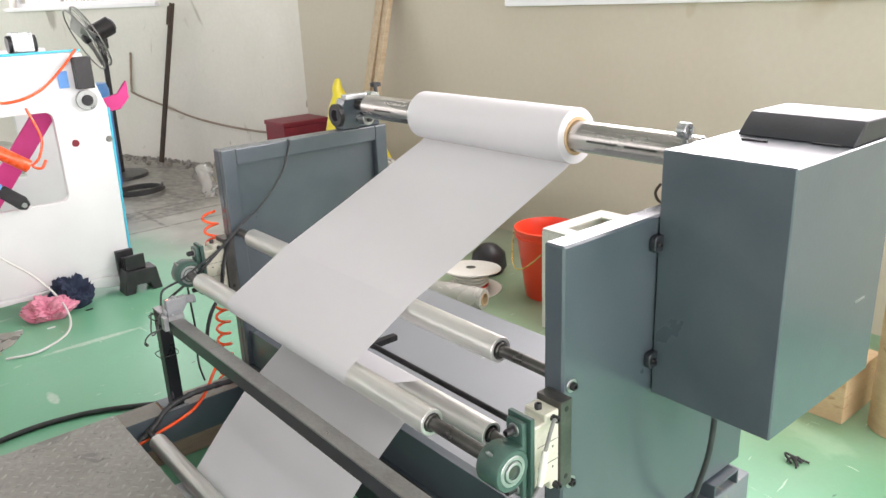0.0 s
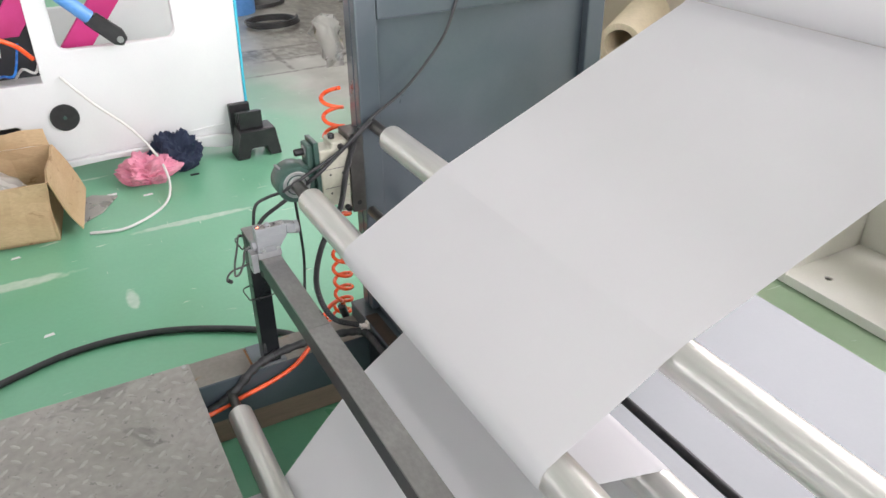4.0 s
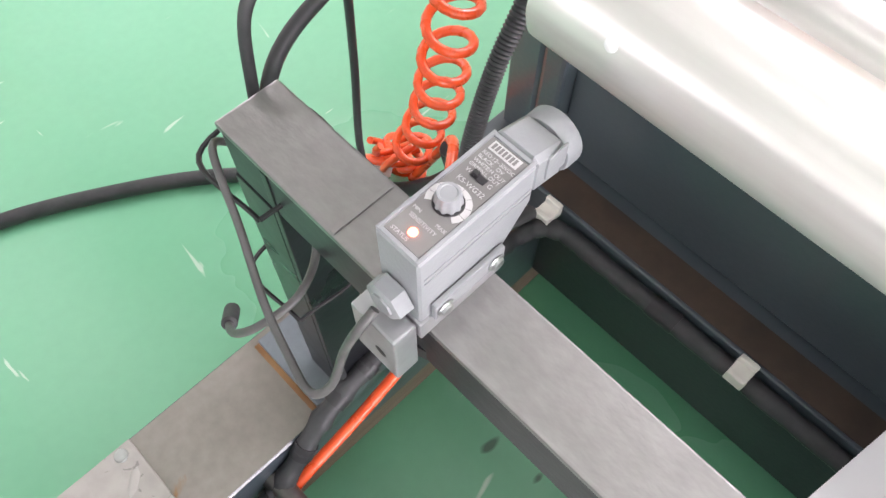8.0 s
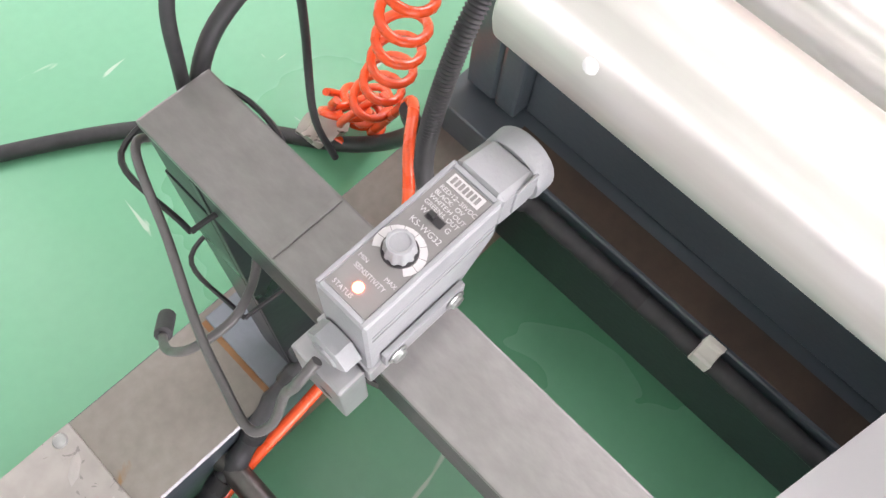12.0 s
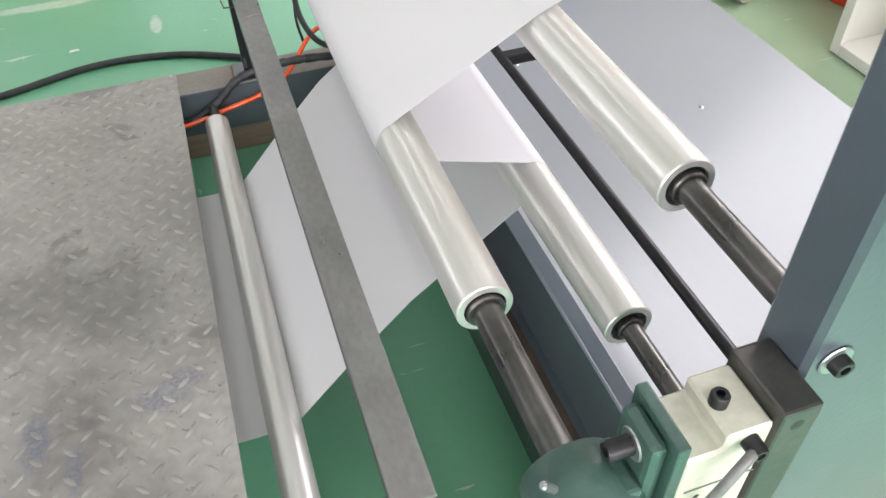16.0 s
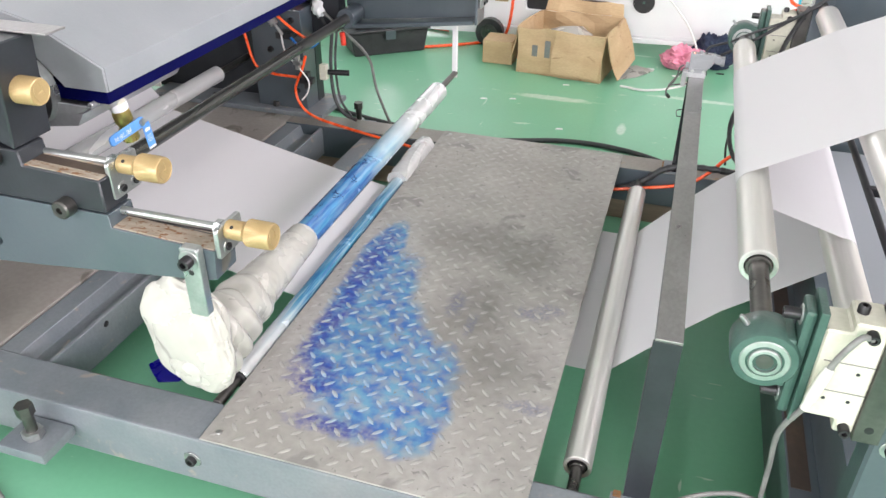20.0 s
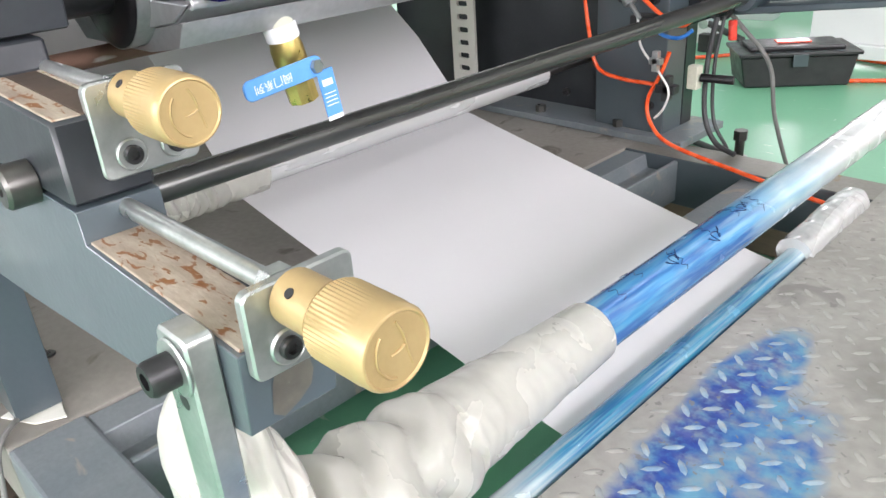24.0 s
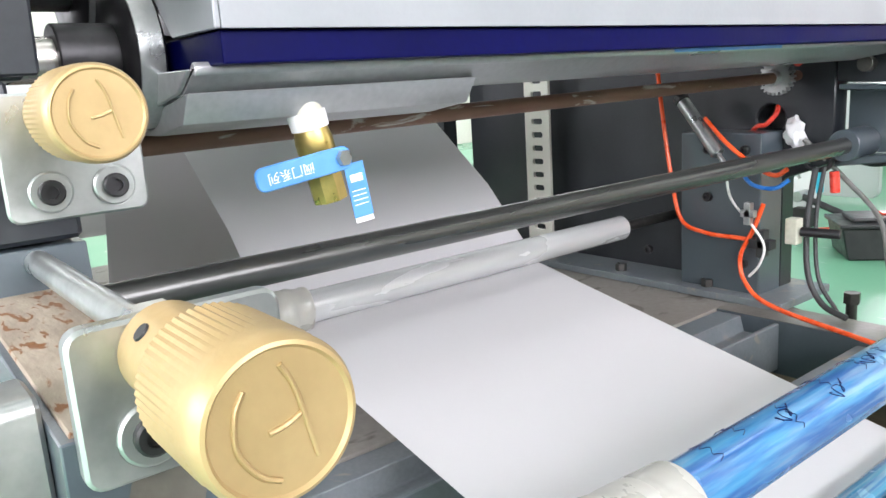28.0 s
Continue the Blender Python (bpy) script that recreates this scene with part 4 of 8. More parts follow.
levelling_pad(-0.385, -0.055, 1)
levelling_pad(-0.402, 1.80, -1)
stand = thing("levelling_jack", (-0.80, -0.02, 0), "rusty round machine foot with a zinc nut", "levelling foot", "levelling feet")
part("foot_block", lathe([(0, 0), (0, 0.07), (0.055, 0.07), (0.065, 0.06), (0.065, 0)], (-0.80, -0.02, 0), (0, 0, 1), 28), RUSTPOST, stand)
part("stud", rod((-0.80, -0.02, 0.065), (-0.80, -0.02, 0.22), 0.016, 16), DARKSTEEL, stand)
hex_nut((-0.80, -0.02, 0.14), (0, 0, 1), 0.032, 0.024, parent=stand)
hex_nut((-0.80, -0.02, 0.166), (0, 0, 1), 0.03, 0.02, parent=stand)
beam = solo("timber_sleeper", box(0.235, 1.9, -0.09, 0.13, 0.0, 0.077, 0.006), WOOD, "long raw timber baulk under the machine base", "timber")
beam2 = solo("timber_sleeper", box(-0.62, 2.4, 1.605, 1.75, 0.0, 0.077, 0.006), OLDWOOD, "long brown weathered timber baulk under the machine base", "timber")

# ---- tread plate ----
plate = thing("tread_plate", (0, 0, TOP), "galvanised checker plate step with spilled blue ink", "step plate")
part("sheet", box(0.0, 0.682, 0.002, 1.708, TOP, 0.2095, 0.0012), CHECKER, plate)
verts, faces = [], []
rng = random.Random(4)
PITCH, H2 = 0.0375, math.sqrt(0.5)
for i in range(-2, 46):
    for j in range(-46, 46):
        u0, v0 = i * PITCH, j * PITCH
        cx, cy = (u0 - v0) * H2 + rng.uniform(-0.0006, 0.0006), (u0 + v0) * H2 + rng.uniform(-0.0006, 0.0006)
        if not (0.014 < cx < 0.668 and 0.016 < cy < 1.694):
            continue
        a = radians(45 if (i + j) % 2 else -45)
        ca, sa = math.cos(a), math.sin(a)
        k = len(verts)
        for u, v, h in ((-0.0155, 0, 0), (-0.007, 0.0046, 0), (0.007, 0.0046, 0), (0.0155, 0, 0), (0.007, -0.0046, 0), (-0.007, -0.0046, 0), (-0.0095, 0, 0.0019), (0.0095, 0, 0.0019)):
            verts.append((cx + u * ca - v * sa, cy + u * sa + v * ca, 0.0045 + h))
        faces += [(k, k + 6, k + 1), (k + 1, k + 6, k + 7, k + 2), (k + 2, k + 7, k + 3), (k + 3, k + 7, k + 4), (k + 4, k + 7, k + 6, k + 5), (k + 5, k + 6, k)]
me = bpy.data.meshes.new("tread_pattern")
me.from_pydata(verts, [], [f[::-1] for f in faces])
for f in me.polygons:
    f.use_smooth = True
me.materials.append(TREADTIP)
tread = new("tread_pattern", me)
tread.parent = plate
tagged(tread, "raised lens pattern of the checker plate", kind="stuff")
for x, y in ((0.03, 0.03), (0.655, 0.03), (0.03, 1.68), (0.668, 1.699)):
    part("plate_screw", lathe([(0, 0), (0, 0.007), (0.002, 0.006), (0.003, 0)], (x, y, 0.2095), (0, 0, 1), 12), ZINC, plate)


# ---- rollers ----
def guide_roller(x, z, y0, y1, r, s0, s1, rs, label, shell=None, journal=None):
    """A turned roller on a dark journal, with a bearing recess in each end."""
    g = thing("guide_roller", (x, (y0 + y1) / 2, z - r), label, "roller", "guide rollers")
    for a, b, sgn in ((y0, y1, 1),):
        part("shell", pipe((x, a, z), (x, b, z), r, r * 0.74, 48), shell or STEEL, g)
    for y, sgn in ((y0, 1), (y1, -1)):
        part("bearing", pipe((x, y + sgn * 0.004, z), (x, y + sgn * 0.014, z), r * 0.735, rs * 1.02, 32), BLACKSTEEL, g, "dark bearing ring")
        part("collar", pipe((x, y - sgn * 0.006, z), (x, y + sgn * 0.005, z), rs * 1.35, rs * 1.01, 28), DARKSTEEL, g)
    part("journal", rod((x, s0, z), (x, s1, z), rs, 28), journal or DARKSTEEL, g)
    return g


R = 0.032
guide_roller(0.757, 0.16, 0.212, 1.507, 0.03, 0.115, 1.605, 0.0125, "low aluminium guide roller beside the tread plate")
guide_roller(1.003, 0.683, 0.255, 1.53, R, 0.03, 1.72, 0.016, "bright aluminium tension roller carrying the paper web")
guide_roller(1.195, 0.565, 0.265, 1.53, R, 0.082, 1.638, 0.0125, "aluminium guide roller under the paper web")
guide_roller(1.207, 0.80, 0.24, 1.517, R, 0.082, 1.638, 0.0145, "upper aluminium guide roller between the side panels")

mark = lathe([(0, 0), (0, 0.0035), (0.0004, 0.003), (0.0004, 0)], (1.003 - R * 0.93, 1.484, 0.683 + R * 0.36), (-0.93, 0, 0.36), 12)
solo("roller_sticker", mark, WHITEINK, "tiny round white sticker on the tension roller", "sticker")

# ---- the paper ----
Y0, Y1 = 0.565, 1.25


def arc_line(x, z, r, a0, a1, n=10):
    return [(x + r * math.cos(radians(a0 + (a1 - a0) * k / n)), z + r * math.sin(radians(a0 + (a1 - a0) * k / n))) for k in range(n + 1)]


web = thing("paper_web", (1.0, (Y0 + Y1) / 2, 0.14), "white paper web threaded over the guide rollers", "paper")
path1 = [(1.757, 1.1175), (1.742, 1.1065), (1.6, 1.035), (1.4, 0.932)] + arc_line(1.207, 0.80, R + 0.001, 118, 126, 3) + arc_line(1.003, 0.683, R + 0.001, 118, 285, 18) + arc_line(1.195, 0.565, R + 0.001, 95, -70, 18)[:] + [(1.0, 0.372), (0.9, 0.272)] + arc_line(0.757, 0.16, 0.031, 305, 265, 8) + [(0.7, 0.129), (0.5, 0.135), (0.25, 0.15), (0.0, 0.17)]
sheet = strip(path1, Y0, Y1, 0.0004)
for v in sheet.verts:
    if v.co.x > 1.207:
        v.co.y -= 0.055 * (v.co.x - 1.207) / 0.545
for v in sheet.verts:
    if v.co.z < 0.5 and v.co.x < 1.2 and v.co.y > 0.9:
        v.co.y += 0.013 * min(1.0, (1.2 - v.co.x) / 0.1)
part("web", sheet, PAPER, web)

reel = thing("paper_reel", (1.78, 0.86, 1.10), "roll of white paper on a card core", "paper roll")
part("paper", pipe((1.78, 0.505, 1.197), (1.78, 1.21, 1.197), 0.082, 0.056, 64), PAPER, reel)
part("core", pipe((1.78, 0.503, 1.197), (1.78, 1.212, 1.197), 0.056, 0.0462, 40), CARDBOARD, reel, "brown card core")
spindle = thing("air_shaft", (1.78, 0.85, 1.15), "worn chrome air shaft carrying the paper reel", "shaft")
part("tube", rod((1.78, 0.10, 1.197), (1.78, 1.56, 1.197), 0.045, 40, 0.004), CHROME, spindle)
part("journal", rod((1.78, 0.02, 1.197), (1.78, 1.68, 1.197), 0.02, 24), DARKSTEEL, spindle)
for k, a in enumerate((60, 180, 300)):
    for y in (0.2, 0.33, 1.36):
        c, s = math.cos(radians(a)), math.sin(radians(a))
        part("key_strip", box(1.78 + 0.0445 * c - 0.004, 1.78 + 0.0445 * c + 0.004, y, y + 0.1, 1.197 + 0.0445 * s - 0.003, 1.197 + 0.0445 * s + 0.003, 0.001), DARKSTEEL, spindle)

# ---- the unwinding stand ----
stand = thing("unwind_stand", (1.55, 0.85, TOP), "slate grey unwinding stand with two side panels", "unwinding stand")
part("cross_channel", prism([(1.146, TOP), (1.152, TOP), (1.152, 0.247), (1.266, 0.247), (1.266, TOP), (1.272, TOP), (1.272, 0.253), (1.146, 0.253)], "y", -0.004, 1.71, 0.0015), SLATE, stand, "open steel channel with rust at its end")
part("rusty_end", box(1.15, 1.268, -0.003, 0.075, 0.2535, 0.2555, 0.0005), RUST, stand, "orange rust on the channel end")
part("rust_streak", box(1.150, 1.186, 0.2, 1.62, 0.2535, 0.2548, 0.0005), RUSTPOST, stand)
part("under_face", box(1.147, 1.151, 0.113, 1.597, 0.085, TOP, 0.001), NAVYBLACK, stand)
part("cross_channel", prism([(1.80, TOP), (1.806, TOP), (1.806, 0.247), (1.92, 0.247), (1.92, TOP), (1.926, TOP), (1.926, 0.253), (1.80, 0.253)], "y", -0.004, 1.71, 0.0015), SLATE, stand)
part("near_panel", prism([(1.18, 0.258), (1.97, 0.258), (1.97, 1.112), (1.18, 1.112)], "y", 0.022, 0.078, 0.005), SLATE, stand)
far = part("far_panel", prism([(1.18, 0.258), (1.905, 0.258), (1.905, 1.105), (1.18, 1.105)], "y", 1.66, 1.70, 0.004), SLATE, stand)
for a, b, c, e in ((1.18, 1.235, 0.258, 1.105), (1.85, 1.905, 0.258, 1.105), (1.236, 1.849, 1.045, 1.105)):
    part("panel_rim", box(a, b, 1.632, 1.6595, c, e, 0.005), SLATE, stand)
part("inner_skirt", box(1.20, 1.206, 0.079, 1.631, 0.256, 0.40, 0.001), SLATE, stand)
part("tray", prism([(1.237, 0.384), (1.30, 0.352), (2.04, 0.352), (2.04, 0.32), (2.034, 0.32), (2.034, 0.346), (1.30, 0.346), (1.237, 0.378)], "y", 0.079, 1.631, 0.001), TRAYGREY, stand, "grey sheet metal tray between the panels")
# slate strip added over the gap at the tray lip to darken it
part("dark_gap_strip", box(1.2065, 1.2368, 0.079, 1.631, 0.386, 0.392, 0.001), SLATE, stand)
part("tie_rod", rod((1.305, 0.079, 0.539), (1.305, 1.631, 0.539), 0.009, 16), BLACKSTEEL, stand, "thin black tie rod")
part("rod_stop", box(1.30, 1.40, 0.93, 0.955, 0.528, 0.548, 0.003), BLACKSTEEL, stand)
for y, z in ((0.0215, 0.548), (0.0215, 0.791)):
    cap_screw((1.208, y, z), (0, -1, 0), 0.0095, 0.012, True, stand)
for x, y in ((1.5, 0.3), (1.75, 0.9), (1.45, 1.2), (1.9, 1.45)):
    part("rivet", lathe([(0, 0), (0, 0.006), (0.002, 0.004), (0.0025, 0)], (x, y, 0.352), (0, 0, 1), 10), ZINC, stand)
# shaft rest on the far panel
rest = thing("shaft_rest", (1.79, 1.66, 1.105), "slate grey clamp block with cam rollers holding the shaft", "clamp")
part("block", prism([(1.70, 1.106), (1.88, 1.106), (1.88, 1.165), (1.84, 1.225), (1.72, 1.225), (1.70, 1.16)], "y", 1.64, 1.70, 0.004), SLATE, rest)
for x, z, r in ((1.825, 1.222, 0.026), (1.79, 1.145, 0.026), (1.86, 1.155, 0.02)):
    part("cam_roller", rod((x, 1.585, z), (x, 1.638, z), r, 28), ZINC, rest)
    part("cam_pin", rod((x, 1.572, z), (x, 1.586, z), r * 0.45, 18), BLACKSTEEL, rest)
part("latch", box(1.70, 1.80, 1.60, 1.638, 1.226, 1.246, 0.004), ZINC, rest)
part("latch_knob", lathe([(0, 0), (0, 0.008), (0.03, 0.008), (0.03, 0.022), (0.045, 0.022), (0.048, 0)], (1.85, 1.61, 1.235), (0, 0, 1), 18), BLACKPLASTIC, rest)
part("hand_wheel", pipe((1.70, 1.66, 1.165), (1.68, 1.66, 1.165), 0.045, 0.024, 28), BLACKPLASTIC, rest)
near_rest = thing("shaft_rest", (1.78, 0.03, 1.112), "dark clamp block holding the driven end of the shaft", "clamp")
part("block", box(1.715, 1.845, 0.024, 0.076, 1.113, 1.235, 0.006), SLATE, near_rest)
part("eye_bolt", pipe((1.66, 0.06, 1.275), (1.66, 0.085, 1.275), 0.02, 0.009, 20), ZINC, near_rest)
part("eye_stem", rod((1.68, 0.072, 1.112), (1.66, 0.072, 1.262), 0.006, 10), ZINC, near_rest)

# the drive cover hung outside the near panel
cover = thing("drive_cover", (1.65, -0.13, 0.65), "slate grey sheet steel drive cover with a lidded top", "machine cover")
BX0, BX1, BY0, BY1 = 1.495, 1.98, -0.283, 0.018
part("body", prism([(BX0, 0.665), (BX1, 0.665), (BX1, 1.262), (BX0, 1.262)], "y", BY0, BY1, 0.003), SLATE, cover)
part("top_lid", prism([(1.745, 1.263), (1.975, 1.263), (1.975, 1.31), (1.80, 1.312)], "y", BY0 + 0.004, BY1 - 0.03, 0.003), NAVYBLACK, cover, "dark hinged lid")
part("lid_slot", box(1.738, 1.744, BY0 + 0.03, BY0 + 0.09, 1.2625, 1.266, 0.0005), BLACKSTEEL, cover)
part("lid_slot", box(1.695, 1.702, BY1 - 0.13, BY1 - 0.07, 1.2625, 1.266, 0.0005), BLACKSTEEL, cover)
for z in (1.05, 0.76):
    lug = part("hinge_lug", prism(rounded(1.465, 1.53, z - 0.02, z + 0.02, 0.012), "y", 0.004, 0.0205, 0.002), NAVYBLACK, cover)
    cap_screw((1.478, 0.004, z), (0, -1, 0), 0.007, 0.008, False, lug)
part("scratch_mark", box(1.85, 1.90, BY0 - 0.0012, BY0 - 0.0004, 0.88, 0.886, 0), ZINC, cover, "bright scratches in the paint")
hang = thing("cover_cable", (1.62, -0.1, 0.3), "black cable hanging below the drive cover", "cable")
part("cable", cable([(1.60, -0.10, 0.667), (1.60, -0.09, 0.5), (1.61, -0.05, 0.32), (1.68, -0.03, 0.22), (1.8, -0.09, 0.01), (2.2, -0.22, 0.008), (3.0, -0.5, 0.008)], 0.008, 8), RUBBER, hang)
hook = thing("wire_loop", (1.585, 0.06, 1.112), "small bent wire loop on the panel top", "wire")
part("wire", cable([(1.585, 0.06, 1.110), (1.571, 0.075, 1.122), (1.573, 0.085, 1.14), (1.592, 0.085, 1.156)], 0.0035, 8), RUSTPOST, hook)


for y, sgn, lab in ((0.028, 1, "green flanged bearing on a cream load cell block"), (1.66, -1, "green flanged bearing on a cream block by the far panel")):
    z = 0.683
    t = thing("load_cell_bearing", (1.08, y, 0.58), lab, "bearing", "load cell bearings")
    a, b = y - 0.035, y + 0.035
    c = (a + b) / 2
    out = a if sgn > 0 else b
    dv = (0, -1, 0) if sgn > 0 else (0, 1, 0)
    part("mount_plate", box(1.142, 1.179, a, b, 0.575, 0.785, 0.003), DARKSTEEL, t)
    blk = part("load_cell", prism([(1.066, 0.605), (1.115, 0.605), (1.115, 0.583), (1.1415, 0.583), (1.1415, 0.772), (1.10, 0.772), (1.10, 0.755), (1.066, 0.755)], "y", a + 0.004, b - 0.004, 0.003), CREAMPLATE, t, "cream painted load cell block")
    for z2 in (0.655, 0.705):
        part("seam", box(1.075, 1.14, a + 0.0030, a + 0.0042, z2 - 0.0007, z2 + 0.0007, 0), LABELGREY, blk)
    for x2, z2 in ((1.09, 0.64), (1.122, 0.64), (1.09, 0.69), (1.122, 0.69)):
        part("pin_hole", lathe([(0, 0), (0, 0.003), (0.001, 0)], (x2, a + 0.0038, z2), (0, -1, 0), 10), BLACKSTEEL, blk)
    for z2 in (0.60, 0.765):
        part("plate_hole", lathe([(0, 0), (0, 0.008), (0.001, 0)], (1.16, a + 0.0002, z2), (0, -1, 0), 16), BLACKSTEEL, t)
    for x2, z2 in ((1.121, 0.759), (1.128, 0.594)):
        cap_screw((x2, a + 0.004, z2), (0, -1, 0), 0.008, 0.016, False, blk)
    cap_screw((1.11, c, 0.772), (0, 0, 1), 0.008, 0.012, False, blk)
    part("face_plate", box(1.054, 1.0655, a + 0.002, b - 0.002, 0.588, 0.78, 0.002), CASTGREEN, t, "green steel face plate")
    part("flange", box(1.038, 1.0535, c - 0.024, c + 0.024, 0.593, 0.773, 0.006), CASTGREEN, t, "green cast bearing flange")
    # the round housing that carries the journal
    hous = part("housing", lathe([(0, 0.03), (0.0, 0.044), (0.004, 0.047), (0.058, 0.047), (0.062, 0.044), (0.062, 0.03)], (1.003, c - 0.031, z), (0, 1, 0), 40), CASTGREEN, t, "round green cast bearing housing")
    part("housing_neck", box(1.003, 1.0375, c - 0.027, c + 0.027, z - 0.042, z + 0.042, 0.004), CASTGREEN, t)
    part("bearing_ring", pipe((1.003, c - 0.0325, z), (1.003, c + 0.0325, z), 0.0345, 0.026, 36), ZINC, hous)
    part("inner_ring", pipe((1.003, c - 0.036, z), (1.003, c + 0.036, z), 0.0225, 0.0165, 32), ZINC, hous)
    part("seal", pipe((1.003, c - 0.0295, z), (1.003, c + 0.0295, z), 0.0258, 0.0227, 32), BLACKSTEEL, hous)
    part("centre_mark", lathe([(0, 0.012), (0.0008, 0.006), (0.001, 0)], (1.003, a + 0.002 if sgn > 0 else 1.7205, z), dv, 14), DARKSTEEL, hous)
    for z2 in (0.612, 0.752):
        cap_screw((1.038, c, z2), (-1, 0, 0), 0.009, 0.024, True, t)
    part("grease_nipple", rod((0.975, c, z + 0.035), (0.962, c, z + 0.05), 0.004, 10), ZINC, hous)
part_cable = thing("load_cell_cable", (1.07, 0.0, 0.3), "grey load cell cable with a metal plug drooping to the frame", "cable")
part("lead", cable([(1.121, -0.012, 0.757), (1.105, -0.02, 0.762), (1.088, -0.022, 0.73), (1.08, -0.02, 0.70)], 0.0045, 8), GREYCABLE, part_cable)
part("plug", lathe([(0, 0), (0, 0.006), (0.02, 0.008), (0.06, 0.008), (0.065, 0.006), (0.08, 0.006), (0.08, 0)], (1.081, -0.02, 0.705), (-0.18, 0.03, -1), 16), CREAMPAINT, part_cable, "pale metal plug")
part("lead", cable([(1.067, -0.017, 0.627), (1.055, 0.02, 0.54), (1.075, 0.09, 0.40), (1.085, 0.12, 0.30), (1.09, 0.14, 0.262), (1.05, 0.16, 0.245), (0.98, 0.14, 0.235), (0.90, 0.09, 0.219), (0.84, 0.03, 0.214), (0.815, -0.006, 0.20), (0.81, -0.014, 0.12), (0.80, -0.10, 0.02), (0.70, -0.125, 0.006), (0.55, -0.10, 0.006), (0.401, -0.113, 0.006), (0.30, -0.14, 0.006), (0.194, -0.15, 0.006), (0.053, -0.14, 0.006), (-0.067, -0.179, 0.006), (-0.15, -0.154, 0.006), (-0.222, -0.162, 0.006), (-0.316, -0.186, 0.006), (-0.423, -0.142, 0.006), (-0.542, -0.08, 0.02), (-0.62, -0.03, 0.12), (-0.645, -0.006, 0.205), (-0.70, 0.05, 0.214), (-0.768, 0.101, 0.216)], 0.0045, 8), GREYCABLE, part_cable)


# ---- the mark sensor on its bar ----
rail = thing("sensor_bar", (0.877, 0.9, TOP), "grey steel flat bar on two black posts", "bracket")
BZ = 0.596
part("bar", box(0.857, 0.902, 0.119, 1.646, BZ - 0.006, BZ, 0.0015), TUBE_GREY, rail)
part("bar_web", box(0.858, 0.864, 0.121, 1.644, BZ - 0.05, BZ - 0.0065, 0.0015), NAVYBLACK, rail)
part("near_post", box(0.854, 0.902, 0.119, 0.124, 0.214, BZ - 0.0065, 0.001), NAVYBLACK, rail)
part("near_post_flange", box(0.854, 0.859, 0.1245, 0.16, 0.214, BZ - 0.0505, 0.001), NAVYBLACK, rail)
part("far_post", box(0.857, 0.90, 1.602, 1.608, 0.214, BZ - 0.0065, 0.001), GLOSSBLACK, rail)
part("far_post_flange", box(0.857, 0.863, 1.6085, 1.646, 0.214, BZ - 0.0505, 0.001), GLOSSBLACK, rail)
part("near_foot", box(0.83, 0.915, 0.02, 0.125, TOP + 0.001, 0.213, 0.0015), SLATE_WORN, rail)
part("far_foot", box(0.83, 0.915, 1.60, 1.70, TOP + 0.001, 0.213, 0.0015), SLATE_WORN, rail)
part("weld_rust", box(0.824, 0.832, 1.60, 1.70, TOP + 0.0005, 0.2065, 0.0005), RUST, rail, "rust along the weld")
part("weld_rust", box(0.835, 0.85, 0.112, 0.128, 0.2135, 0.216, 0.001), RUST, rail)
part("slot_mark", box(0.875, 0.885, 0.03, 0.05, 0.2132, 0.2138, 0), BLACKSTEEL, rail)
part("weld_seam", box(0.858, 0.9, 1.545, 1.549, BZ + 0.0002, BZ + 0.0012, 0.0004), TUBE_GREY, rail)
part("weld_seam", box(0.858, 0.9, 1.17, 1.173, BZ + 0.0002, BZ + 0.0012, 0.0004), TUBE_GREY, rail)

SX0, SX1, SY0, SY1, SZ0, SZ1 = 0.852, 0.9215, 1.4740, 1.5000, 0.612, 0.669
sens = thing("mark_sensor", (0.885, 1.487, BZ), "light grey plastic colour mark sensor with a lit red lamp", "sensor")
part("body", prism([(SX0, SZ0), (SX0 + 0.048, SZ0), (SX1, SZ0 + 0.03), (SX1, SZ1), (SX0, SZ1)], "y", SY0, SY1, 0.0012), GREYPLASTIC, sens)
for z in (0.648, 0.652):
    part("side_groove", box(SX0 + 0.003, SX1 - 0.002, SY0 - 0.0004, SY0 + 0.0006, z, z + 0.0015, 0), GREYPLASTIC, sens)
lab = part("label_plate", box(SX0 + 0.003, SX1 - 0.003, SY0 + 0.0028, SY1 - 0.0028, SZ1, SZ1 + 0.0003, 0), LABELGREY, sens, "printed grey label")
for a, b, c, e in ((SX0 + 0.0005, SX1, SY0 + 0.0006, SY0 + 0.0024), (SX0 + 0.0005, SX1, SY1 - 0.0024, SY1 - 0.0006), (SX1 - 0.0024, SX1 - 0.0004, SY0 + 0.0025, SY1 - 0.0025), (SX0 + 0.0006, SX0 + 0.0026, SY0 + 0.0025, SY1 - 0.0025)):
    part("rim", box(a, b, c, e, SZ1 - 0.0003, SZ1 + 0.001, 0.0003), GREYPLASTIC, sens)


